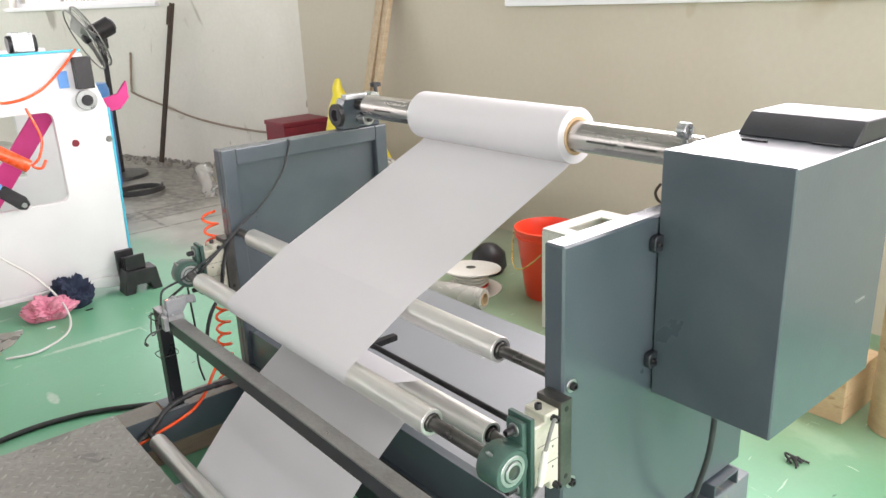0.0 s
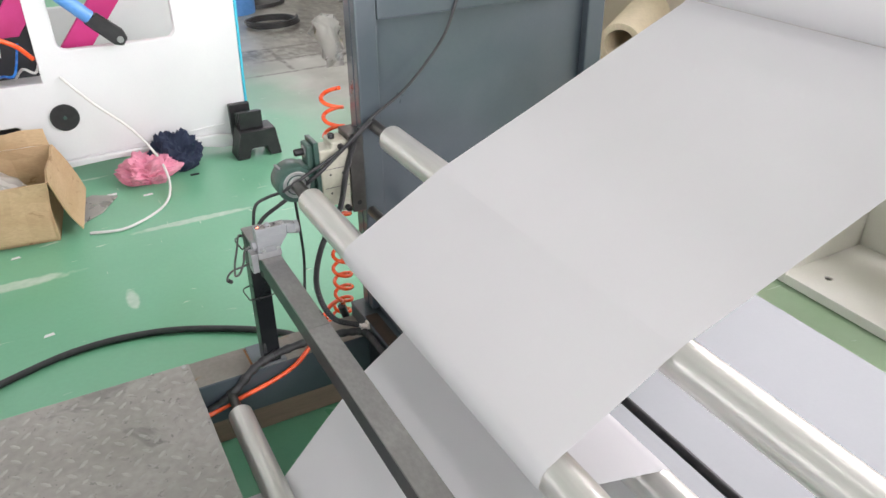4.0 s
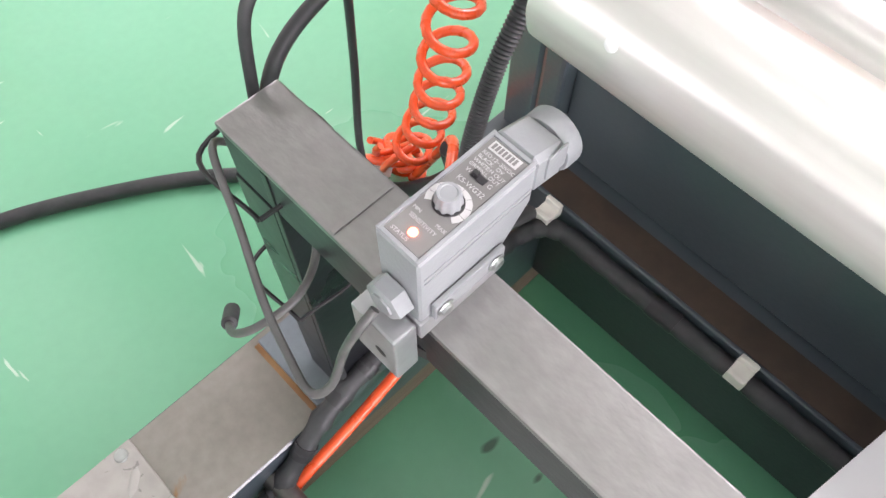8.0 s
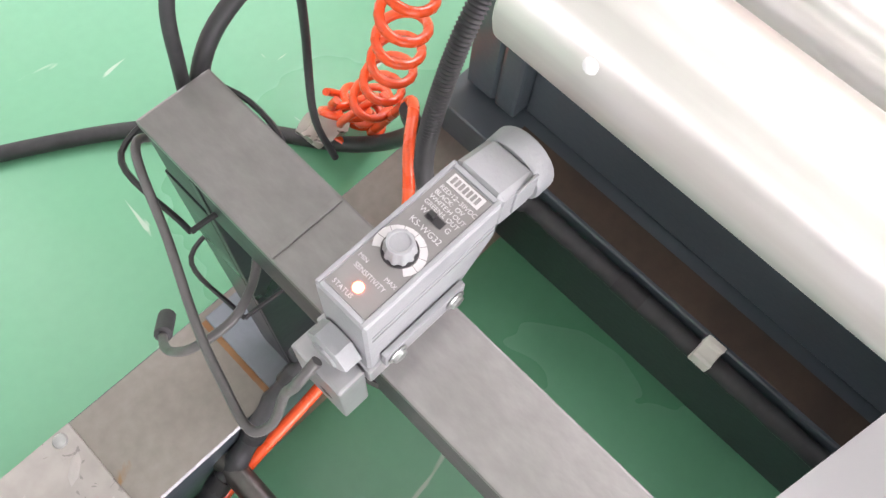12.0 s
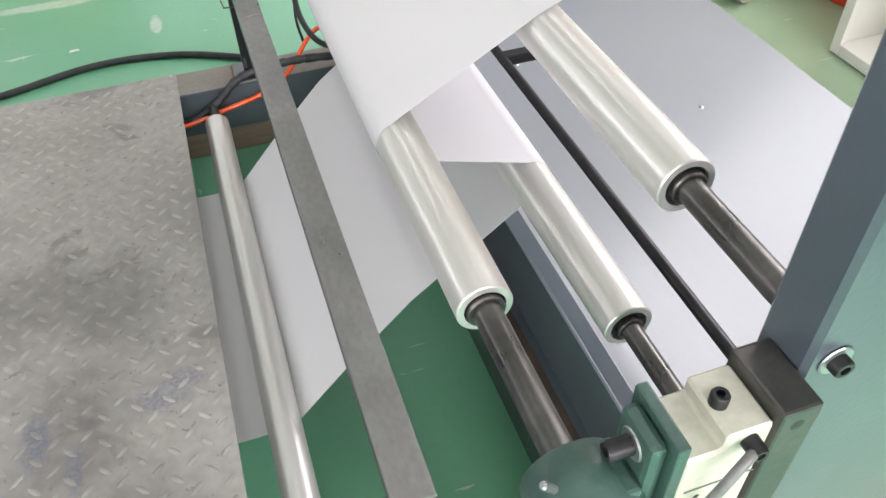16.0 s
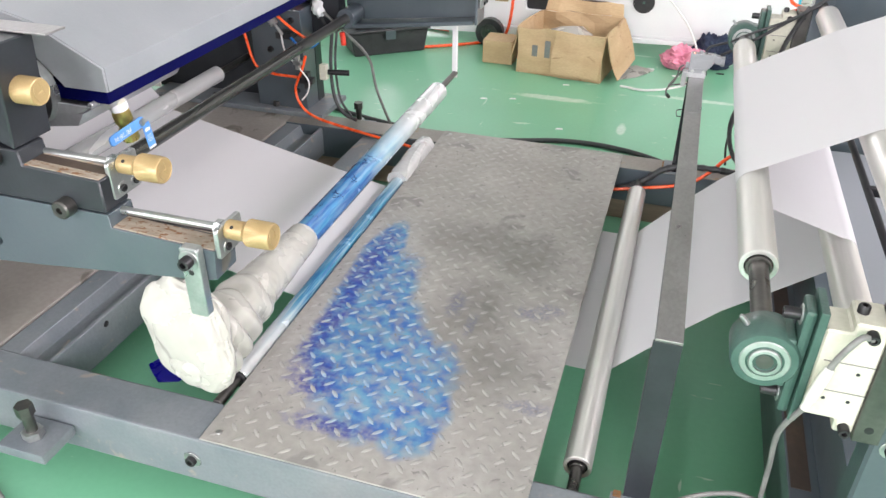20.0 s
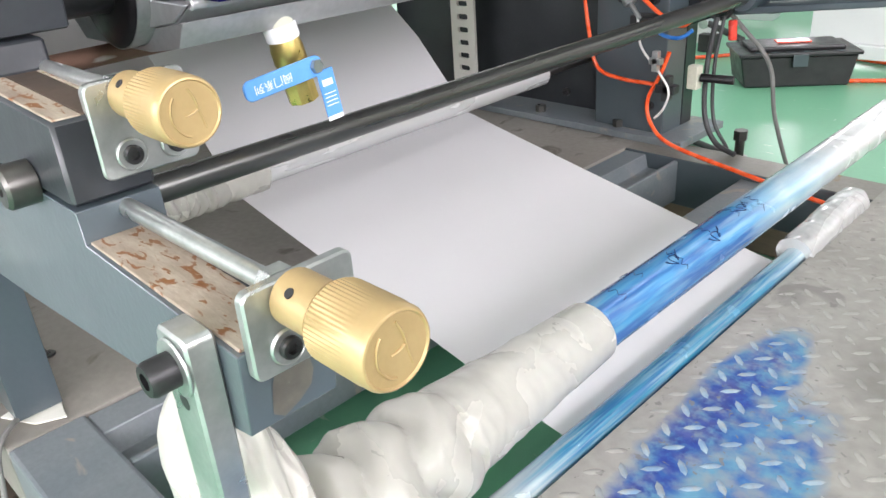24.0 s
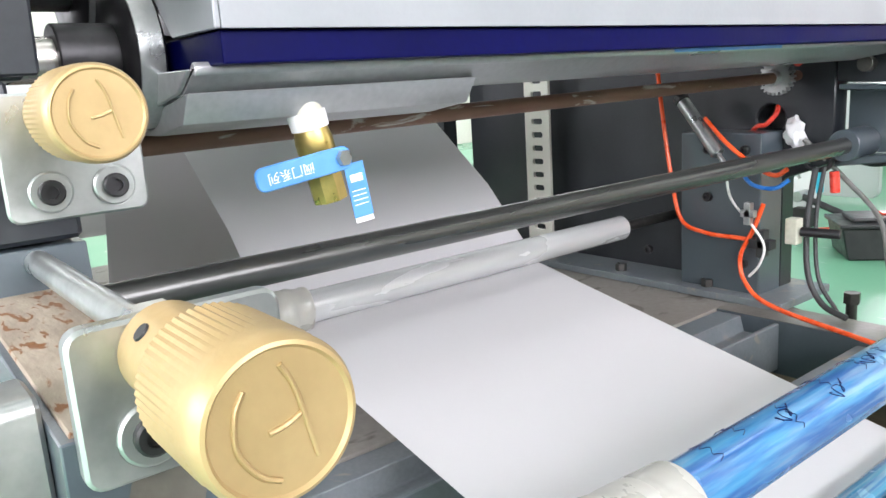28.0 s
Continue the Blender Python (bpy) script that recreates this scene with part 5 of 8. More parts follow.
def words(text, size, at, material, parent, turn=0.0, align="CENTER", name="lettering"):
    """Flat lettering that lies on a surface: its lines run along the given turn about z."""
    cu = bpy.data.curves.new("words", "FONT")
    cu.body, cu.size, cu.align_x, cu.align_y, cu.extrude = text, size, align, "CENTER", 0.0
    ob = bpy.data.objects.new("words", cu)
    scene.collection.objects.link(ob)
    me = bpy.data.meshes.new_from_object(ob.evaluated_get(bpy.context.evaluated_depsgraph_get()))
    bpy.data.objects.remove(ob)
    bm = bmesh.new()
    bm.from_mesh(me)
    bm.transform(at if isinstance(at, Matrix) else pose(*at, 0, 0, turn))
    return part(name, bm, material, parent)


ZL = SZ1 + 0.0006
XL = SX1 - 0.003


def at_label(s):
    return XL - s * 0.965


part("name_bar", box(at_label(0.0062), at_label(0.0008), SY0 + 0.005, SY1 - 0.005, ZL - 0.0002, ZL, 0), LABELINK, lab)
for k in range(7):
    part("name_stroke", box(at_label(0.0052), at_label(0.0018), SY0 + 0.0066 + k * 0.002, SY0 + 0.0079 + k * 0.002, ZL + 0.0001, ZL + 0.0003, 0), LABELGREY, lab)
CY = (SY0 + SY1) / 2
for k, t in enumerate(("RED:12~30VDC", "BLACK:  OV", "WHITE:H OUT", "GREEN:L OUT")):
    words(t, 0.0027, (at_label(0.0088 + 0.0028 * k), SY1 - 0.0048, ZL), LABELINK, lab, -90, "LEFT")
words("W", 0.0031, (at_label(0.0205), CY + 0.0055, ZL), LABELINK, lab, -90)
words("G", 0.0031, (at_label(0.0205), CY - 0.0065, ZL), LABELINK, lab, -90)
words("KS-WG32", 0.0036, (at_label(0.0262), CY - 0.0008, ZL), LABELINK, lab, -90)
words("MIN", 0.0025, (at_label(0.0500), SY1 - 0.0062, ZL), LABELINK, lab, -90)
words("MAX", 0.0025, (at_label(0.0500), SY0 + 0.0062, ZL), LABELINK, lab, -90)
words("SENSITIVITY", 0.0028, (at_label(0.0537), CY, ZL), LABELINK, lab, -90)
words("STATUS", 0.0027, (at_label(0.0635), CY + 0.0035, ZL), LABELINK, lab, -90)
part("switch_slot", box(at_label(0.0222), at_label(0.0188), CY - 0.0042, CY + 0.0036, ZL, ZL + 0.0004, 0), BLACKPLASTIC, lab)
part("switch_tip", box(at_label(0.0217), at_label(0.0193), CY - 0.0002, CY + 0.0028, ZL + 0.0004, ZL + 0.0030, 0.0003), BLACKPLASTIC, lab)
KX = at_label(0.0385)
for k in range(9):
    a = radians(-40 + 260 * k / 8 - 90)
    if k < 8:
        a2 = radians(-40 + 260 * (k + 0.95) / 8 - 90)
        bm = bmesh.new()
        q = []
        for rr, aa in ((0.0074, a), (0.0105, a), (0.0105, (a + a2) / 2), (0.0105, a2), (0.0074, a2), (0.0074, (a + a2) / 2)):
            q.append(bm.verts.new((KX + rr * math.cos(aa) * 0.9, CY + rr * math.sin(aa), ZL)))
        bm.faces.new(q)
        part("dial_mark", bm, LABELINK, lab)
part("dial_well", lathe([(0, 0), (0, 0.0070), (0.0003, 0.0068), (0.0003, 0)], (KX, CY, ZL), (0, 0, 1), 24), BLACKPLASTIC, lab)
knob_bm = bmesh.new()
rings = []
for z, r in ((0, 0.0063), (0.0062, 0.0057), (0.0074, 0.0050), (0.0074, 0.0040), (0.0069, 0.0037), (0.0069, 0.0)):
    rings.append([knob_bm.verts.new((KX + (r * (1 - (0.10 if (k % 4) < 2 and r > 0.005 else 0))) * math.cos(k * math.pi / 20), CY + (r * (1 - (0.10 if (k % 4) < 2 and r > 0.005 else 0))) * math.sin(k * math.pi / 20), ZL + 0.0004 + z)) for k in range(40)] if r else [knob_bm.verts.new((KX, CY, ZL + 0.0004 + z))])
for a, b in zip(rings, rings[1:]):
    for k in range(40):
        j = (k + 1) % 40
        knob_bm.faces.new((a[k], a[j], b[j], b[k]) if len(b) > 1 else (a[k], a[j], b[0]))
part("dial_knob", smooth(knob_bm, 30), GREYPLASTIC, sens, "pale fluted sensitivity knob")
part("status_lamp", lathe([(0, 0), (0, 0.0022), (0.001, 0.0017), (0.0014, 0)], (at_label(0.0592), CY, ZL), (0, 0, 1), 16), GLOW, sens, "lit red status lamp")
part("lens_neck", prism([(SX1 - 0.001, 0.6445), (SX1 + 0.022, 0.6400), (SX1 + 0.022, 0.6640), (SX1 - 0.001, 0.6705)], "y", CY - 0.0122, CY + 0.0122, 0.003), GREYPLASTIC, sens)
part("neck_pad", box(SX1 + 0.008, SX1 + 0.021, CY - 0.0132, CY - 0.0118, 0.649, 0.665, 0.0006), GREYPLASTIC, sens)
ring = bmesh.new()
R0 = []
for s, r in ((0.0, 0.0), (0.0, 0.0145), (0.001, 0.0153), (0.009, 0.0153), (0.010, 0.0145), (0.010, 0.0125), (0.006, 0.012), (0.006, 0.0)):
    R0.append([ring.verts.new((0.9425 + s, CY + (r - (0.0004 if k % 2 and r > 0.015 else 0)) * math.cos(k * math.pi / 36), 0.651 + (r - (0.0004 if k % 2 and r > 0.015 else 0)) * math.sin(k * math.pi / 36))) for k in range(72)] if r else [ring.verts.new((0.9425 + s, CY, 0.651))])
for a, b in zip(R0, R0[1:]):
    for k in range(72):
        j = (k + 1) % 72
        if len(a) == 1:
            ring.faces.new((a[0], b[j], b[k]))
        elif len(b) == 1:
            ring.faces.new((a[k], a[j], b[0]))
        else:
            ring.faces.new((a[k], a[j], b[j], b[k]))
part("lens_ring", smooth(ring, 35), GREYPLASTIC, sens, "ribbed grey lens ring")
part("cable_gland", lathe([(0, 0), (0, 0.0075), (0.012, 0.0065), (0.012, 0.0045), (0.012, 0)], (SX0 + 0.001, CY + 0.001, 0.628), (-1, 0, 0), 8), GREYPLASTIC, sens)
part("gland_nut", lathe([(0, 0), (0, 0.0115), (0.008, 0.0112), (0.009, 0.0095), (0.009, 0)], (SX0 - 0.001, CY + 0.001, 0.628), (-1, 0, 0), 6), GREYPLASTIC, sens)
part("mount_block", box(0.851, 0.905, SY0 - 0.001, SY1 + 0.006, BZ + 0.0002, 0.6118, 0.0012), TRAYSTEEL, sens, "grey steel mounting bracket")
part("mount_drop", box(0.836, 0.8505, SY0 + 0.001, SY1 + 0.005, BZ - 0.032, BZ + 0.0155, 0.0015), TRAYSTEEL, sens)
part("bracket_hole", lathe([(0, 0), (0, 0.004), (0.0006, 0)], (0.8358, SY0 + 0.012, BZ - 0.012), (-1, 0, 0), 14), BLACKSTEEL, sens)
part("mount_flange", box(0.858, 0.903, SY0 - 0.0035, SY0 - 0.0005, 0.612, 0.626, 0.0008), GREYPLASTIC, sens)
for x in (0.864, 0.897):
    sc = part("pan_screw", lathe([(0, 0), (0, 0.0038), (0.0016, 0.0033), (0.0024, 0)], (x, SY0 - 0.0045, 0.618), (0, -1, 0), 14), ZINC, sens)
    part("screw_washer", pipe((x, SY0 - 0.0035, 0.618), (x, SY0 - 0.0047, 0.618), 0.0052, 0.003, 18), ZINC, sc)
part("clamp_knob", lathe([(0, 0), (0, 0.006), (0.008, 0.006), (0.008, 0.014), (0.02, 0.014), (0.02, 0)], (0.868, CY, BZ - 0.030), (0, 0, -1), 7), BLACKPLASTIC, sens)

loop = thing("sensor_cable", (0.83, 1.5, 0.3), "grey sensor cable looped and tied to the post", "cable")
part("cable", cable([(0.838, 1.488, 0.628), (0.826, 1.489, 0.618), (0.822, 1.497, 0.587), (0.810, 1.497, 0.562), (0.801, 1.505, 0.553), (0.806, 1.530, 0.553), (0.815, 1.56, 0.557), (0.832, 1.60, 0.567), (0.85, 1.645, 0.578), (0.866, 1.655, 0.56)], 0.0025, 10), DARKCABLE, loop)
part("cable_loop", cable([(0.868, 1.599, 0.585), (0.870, 1.59, 0.558), (0.858, 1.57, 0.544), (0.833, 1.556, 0.543), (0.808, 1.560, 0.536), (0.797, 1.574, 0.517), (0.797, 1.590, 0.497), (0.804, 1.603, 0.484)], 0.0026, 10), DARKCABLE, loop)
part("cut_end", rod((0.7985, 1.594, 0.493), (0.808, 1.609, 0.478), 0.0052, 12), RUBBER, loop, "black taped cable end")
for tz in (0.565, 0.42):
    part("tie", cable([(0.843, 1.597, tz), (0.845, 1.657, tz), (0.906, 1.656, tz), (0.905, 1.598, tz), (0.843, 1.597, tz)], 0.0018, 6), BLACKPLASTIC, loop, "thin cable tie")
part("cable_drop", cable([(0.862, 1.61, 0.58), (0.864, 1.612, 0.45), (0.865, 1.614, 0.33), (0.862, 1.60, 0.25)], 0.0042, 10), RUBBER, loop)

# ---- hoses and cables between the far panel and the base ----
bundle = thing("cable_loom", (0.9, 1.59, 0.2), "black taped cable loom along the far rail", "cable loom")
lm = curve([(0.60, 1.585, 0.125), (0.68, 1.583, 0.13), (0.76, 1.586, 0.165), (0.83, 1.592, 0.222), (0.906, 1.595, 0.243), (1.0, 1.596, 0.246), (1.09, 1.592, 0.240), (1.13, 1.57, 0.236), (1.134, 1.50, 0.236), (1.135, 1.30, 0.236), (1.134, 1.0, 0.236), (1.134, 0.6, 0.236)], 12)
part("loom", sweep(lm, 0.0105, 10, [0.0105 + (0.0013 if k % 5 == 0 else 0) + 0.0008 * math.sin(k * 1.3) for k in range(len(lm))]), RUBBER, bundle)
for k in (10, 20, 29, 38, 44, 62, 100):
    part("tape", sweep(lm[k:k + 3], 0.0122, 12), BLACKPLASTIC, bundle)
for y in (1.587, 1.342):
    clip = part("loom_clip", prism([(1.121, 0.240), (1.146, 0.240), (1.146, 0.259), (1.140, 0.259), (1.140, 0.251), (1.126, 0.251), (1.126, 0.255), (1.121, 0.255)], "y", y - 0.010, y + 0.010, 0.001), CREAMPAINT, bundle, "pale stick-on cable clip")
hose = thing("red_hose", (0.9, 1.58, 0.15), "red air hose running along the far rail", "air hose")
part("hose", cable([(0.60, 1.565, 0.125), (0.70, 1.572, 0.135), (0.774, 1.58, 0.148), (0.868, 1.584, 0.168), (0.934, 1.588, 0.193), (0.986, 1.60, 0.235), (1.03, 1.63, 0.275), (1.07, 1.67, 0.285), (1.12, 1.715, 0.26), (1.15, 1.77, 0.15), (1.15, 1.82, 0.04)], 0.0062, 10), ORANGE, hose)
spiral = thing("coiled_hose", (1.136, 1.742, 0.3), "bright orange coiled air hose hanging at the far panel", "air hose")
helix = []
for k in range(18 * 15 + 1):
    a, q = 2 * math.pi * k / 18, k / 18
    helix.append(Vector((1.146 + 0.025 * math.cos(a) + 0.004 * math.sin(q * 1.1), 1.742 + 0.025 * math.sin(a) + 0.005 * max(0, q - 9) ** 1.5, 0.865 - 0.05 * q)))
part("coil", sweep(helix, 0.0052, 8), ORANGE, spiral)
tail = thing("hose_heap", (1.14, 1.85, 0.0), "heap of orange coiled hose on the floor behind the rail", "air hose")
for k, (cx, cy, cz, rr, tx, ty) in enumerate(((1.15, 1.85, 0.012, 0.034, 6, 4), (1.17, 1.83, 0.05, 0.028, -25, 15), (1.13, 1.85, 0.06, 0.030, 35, 30), (1.16, 1.86, 0.03, 0.030, 18, -24), (1.135, 1.82, 0.10, 0.028, 60, 10))):
    M = pose(cx, cy, cz, tx, ty, 40 * k)
    part("loop", sweep([M @ Vector((rr * math.cos(q * 0.31), rr * math.sin(q * 0.31), 0.0012 * q)) for q in range(24)], 0.0052, 8), ORANGE, tail)
scrap = lathe([(0, 0), (0.002, 0.03), (0.012, 0.035), (0.014, 0)], (1.10, 1.86, 0.05), (0.3, 0.2, 1), 16)
for v in scrap.verts:
    v.co += Vector((noise.noise(v.co * 40), noise.noise(v.co * 40 + Vector((3, 0, 0))), noise.noise(v.co * 40 + Vector((0, 5, 0))))) * 0.02
solo("film_scrap", scrap, CLEAR, "crumpled clear film caught in the hose heap", "plastic film")
conduit = thing("flexible_conduit", (1.1, 1.62, 0.4), "black ribbed flexible conduit dropping from the far panel", "conduit")
cl = curve([(1.17, 1.625, 0.80), (1.13, 1.62, 0.70), (1.10, 1.612, 0.60), (1.045, 1.605, 0.52), (1.018, 1.602, 0.43), (1.026, 1.60, 0.35), (1.06, 1.60, 0.285), (1.12, 1.598, 0.250)], 60)
part("conduit", sweep(cl, 0.0075, 10, [0.0079 if k % 2 else 0.0066 for k in range(len(cl))]), RUBBER, conduit)
fl = thing("floor_cable", (0.5, 2.2, 0), "thick black cable snaking over the green floor", "cable")
part("cable", cable([(-3.0, 3.3, 0.012), (-1.5, 2.6, 0.012), (-0.6, 2.2, 0.012), (0.0, 2.11, 0.012), (0.40, 2.21, 0.012), (0.65, 2.195, 0.012), (0.86, 2.10, 0.012), (1.01, 1.99, 0.012), (1.12, 1.84, 0.02), (1.15, 1.75, 0.12), (1.12, 1.72, 0.24)], 0.011, 10), RUBBER, fl)
drop = thing("hanging_cable", (1.15, 1.65, 0.6), "thin black cables draped over the far panel", "cable")
part("cable", cable([(1.44, 1.62, 1.108), (1.45, 1.625, 1.10), (1.44, 1.628, 1.06), (1.40, 1.625, 0.98), (1.30, 1.62, 0.88), (1.20, 1.615, 0.82), (1.12, 1.61, 0.76), (1.03, 1.61, 0.715), (0.97, 1.63, 0.675), (0.936, 1.66, 0.653), (0.905, 1.665, 0.635), (0.892, 1.66, 0.585), (0.878, 1.64, 0.54)], 0.004, 8), RUBBER, drop)
part("cable", cable([(1.20, 1.61, 0.815), (1.12, 1.615, 0.755), (1.05, 1.62, 0.70), (0.972, 1.65, 0.637), (0.915, 1.66, 0.597), (0.885, 1.65, 0.55), (0.875, 1.64, 0.50)], 0.005, 8), RUBBER, drop)
part("cable", cable([(1.02, 1.73, 0.66), (1.032, 1.749, 0.515), (1.04, 1.765, 0.40), (1.03, 1.76, 0.28), (1.04, 1.75, 0.20)], 0.004, 8), RUBBER, drop)
bag = thing("foil_bag", (1.12, 1.72, 0.95), "crumpled clear plastic bag tucked behind the far panel", "bag")
bb = lathe([(0, 0), (0.0, 0.012), (0.035, 0.026), (0.09, 0.03), (0.12, 0.018), (0.13, 0)], (1.165, 1.728, 0.925), (-0.22, 0.05, 1), 18)
bmesh.ops.subdivide_edges(bb, edges=bb.edges[:], cuts=1)
for v in bb.verts:
    v.co += Vector((noise.noise(v.co * 60), noise.noise(v.co * 60 + Vector((9, 0, 0))), 0)) * 0.03
part("film", bb, CLEAR, bag)


# ---- the printing unit ----
unit = thing("printing_unit", (-0.9, 0.9, TOP), "slate and black side frames of the printing unit", "printing machine")
PY0, PY1 = 0.033, 0.10
part("lower_arm", prism([(-1.7, 0.21), (-0.68, 0.21), (-0.68, 0.522), (-0.317, 0.555), (0.06, 0.598), (0.090, 0.604), (0.094, 0.664), (-0.117, 0.674), (-0.119, 0.7005), (-1.7, 0.7005)], "y", PY0, PY1, 0.003, [circle(-0.402, 0.596, 0.010, 14), circle(-0.498, 0.599, 0.022, 18), circle(-0.62, 0.607, 0.035, 22)]), SLATE, unit)
part("arm_slot", box(-0.115, 0.06, 0.0815, 0.0855, 0.6715, 0.6765, 0.0005), BLACKSTEEL, unit)
for a, b in ((PY0 + 0.004, 0.081), (0.086, PY1 - 0.002)):
    part("worn_strip", prism([(-0.117, 0.670), (0.090, 0.661), (0.0905, 0.6665), (-0.117, 0.6758)], "y", a, b, 0.0006), ARMTOP, unit, "worn rusty guide strip on the arm")
part("middle_arm", prism([(-1.7, 0.7025), (-0.122, 0.7025), (-0.121, 0.768), (-0.284, 0.775), (-0.287, 0.803), (-1.7, 0.803)], "y", PY0 + 0.001, PY1, 0.003), NAVYBLACK, unit)
for a, b, mm in ((PY0 + 0.004, 0.058, ARMTOP), (0.0585, 0.084, RUSTPOST), (0.0845, PY1 - 0.002, ARMTOP)):
    part("worn_strip", prism([(-0.282, 0.770), (-0.124, 0.763), (-0.124, 0.7695), (-0.282, 0.7768)], "y", a, b, 0.0006), mm, unit, "worn rusty guide strip on the arm")
part("bearing_block", prism([(-0.80, 0.805), (-0.352, 0.805), (-0.352, 0.83), (-0.288, 0.805), (-0.27, 0.995), (-0.80, 0.995)], "y", PY0 - 0.002, 0.125, 0.004, [circle(-0.378, 0.868, 0.018, 20)]), NAVYBLACK, unit, "black bearing block with a brass lined hole")
part("bush", pipe((-0.378, PY0 - 0.004, 0.868), (-0.378, PY0 + 0.02, 0.868), 0.023, 0.0145, 24), BRASS, unit)
for x, z, r in ((-0.341, 0.786, 0.018), (-0.201, 0.708, 0.0185), (-0.53, 0.714, 0.018), (-0.522, 0.79, 0.018)):
    p = part("pivot_pin", lathe([(0, 0), (0, r), (0.022, r), (0.025, r * 0.85), (0.025, r * 0.35), (0.018, r * 0.3), (0.018, 0)], (x, PY0, z), (0, -1, 0), 24), DARKSTEEL, unit)
cap_screw((-0.324, PY0 - 0.003, 0.913), (0, -1, 0), 0.009, 0.012, False, unit)
cap_screw((-0.545, PY0 - 0.003, 0.93), (0, -1, 0), 0.011, 0.012, False, unit)
part("drip_rust", box(-0.46, -0.34, PY0 - 0.0012, PY0 - 0.0004, 0.796, 0.801, 0), RUST, unit)
part("top_strap", box(-0.42, -0.22, 0.10, 0.15, 0.997, 1.001, 0.001), TUBE_GREY, unit)
hex_nut((-0.40, 0.085, 0.997), (0, 0, 1), 0.016, 0.01, parent=unit)
part("oil_cup", lathe([(0, 0), (0, 0.022), (0.006, 0.022), (0.006, 0.012), (0.03, 0.012), (0.03, 0)], (-0.46, 0.08, 0.996), (0, 0, 1), 20), ZINC, unit)
part("orange_cap", lathe([(0, 0), (0, 0.014), (0.035, 0.013), (0.04, 0.008), (0.04, 0)], (-0.46, 0.08, 1.026), (0, 0, 1), 20), ORANGE, unit, "orange plastic cap")
patch = bmesh.new()
pv = [patch.verts.new((0.0907 + (z - 0.604) / 15, y, z)) for y, z in ((0.050, 0.612), (0.058, 0.606), (0.070, 0.611), (0.080, 0.619), (0.083, 0.630), (0.080, 0.644), (0.056, 0.646), (0.052, 0.632))]
patch.faces.new(pv)
part("worn_patch", patch, WORNMETAL, unit, "paint worn to brown metal on the arm end")
part("channel_hole", lathe([(0, 0), (0, 0.009), (0.0008, 0)], (-0.4695, 0.30, 0.178), (1, 0, 0), 18), BLACKSTEEL, unit)
# the far side frame and its arm
def crumpled_rag(at, rx, ry, rz, seed):
    """A small creased wad of cloth."""
    bm = bmesh.new()
    bmesh.ops.create_icosphere(bm, subdivisions=3, radius=1)
    for v in bm.verts:
        k = 1 + 0.5 * noise.noise(v.co * 2.3 + Vector((seed, 0, 0))) + 0.25 * noise.noise(v.co * 5.0)
        v.co = Vector(at) + Vector((v.co.x * rx, v.co.y * ry, v.co.z * rz)) * k
    return smooth(bm, 60)


part("far_side_frame", prism([(-1.75, TOP + 0.001), (-0.58, TOP + 0.001), (-0.58, 0.50), (-0.46, 0.545), (-0.46, 0.83), (-1.75, 0.86)], "y", 1.80, 1.86, 0.004, [circle(-0.614, 0.645, 0.036, 24)]), NAVYBLACK, unit)
# black sheet added behind the frame hole so that it looks dark
part("dark_hole_backing", box(-0.70, -0.47, 1.862, 1.868, 0.58, 0.80, 0.001), BLACKSTEEL, unit)
part("far_frame_post", box(-0.80, -0.58, 1.70, 1.799, TOP + 0.001, 0.62, 0.004), SLATE, unit)
part("far_frame_foot", box(-1.3, -0.50, 1.66, 1.90, TOP, TOP + 0.02, 0.003), SLATE_WORN, unit)
arm = part("far_arm", prism([(-0.46, 0.535), (0.075, 0.598), (0.078, 0.612), (-0.455, 0.555)], "y", 1.80, 1.90, 0.003), SLATE, unit)
part("far_arm_top", prism([(-0.455, 0.71), (0.078, 0.685), (0.078, 0.698), (-0.455, 0.724)], "y", 1.80, 1.90, 0.003), SLATE, unit)
part("far_arm_web", prism([(-0.459, 0.556), (0.076, 0.612), (0.076, 0.684), (-0.459, 0.709)], "y", 1.868, 1.88, 0.001), SLATE, unit)
part("far_middle_arm", prism([(-0.459, 0.728), (-0.122, 0.716), (-0.117, 0.772), (-0.284, 0.78), (-0.459, 0.80)], "y", 1.80, 1.867, 0.003), NAVYBLACK, unit)
for x, z in ((-0.20, 0.742), (-0.39, 0.765)):
    part("pivot_pin", rod((x, 1.80, z), (x, 1.775, z), 0.017, 22), DARKSTEEL, unit)
part("clamp_screw", rod((-0.33, 1.79, 0.69), (-0.33, 1.79, 0.775), 0.006, 12), BLACKSTEEL, unit)
part("clamp_plate", box(-0.355, -0.305, 1.772, 1.799, 0.775, 0.785, 0.002), BLACKSTEEL, unit)
part("far_arm_end", box(0.079, 0.09, 1.80, 1.90, 0.598, 0.698, 0.003), SLATE, unit)
part("arm_boss", pipe((-0.42, 1.76, 0.588), (-0.42, 1.867, 0.588), 0.036, 0.0185, 32), SLATE, unit)
for x, z in ((-0.25, 0.735), (-0.72, 0.58), (-0.72, 0.46), (-0.62, 0.30), (-0.9, 0.30), (-0.62, 0.58)):
    cap_screw((x, 1.70 if x < -0.55 else 1.80, z), (0, -1, 0), 0.012, 0.012, False, unit)
for x in (-0.72, -1.0):
    hex_nut((x, 1.70, TOP + 0.02), (0, 0, 1), 0.016, 0.02, material=DARKSTEEL, parent=unit)
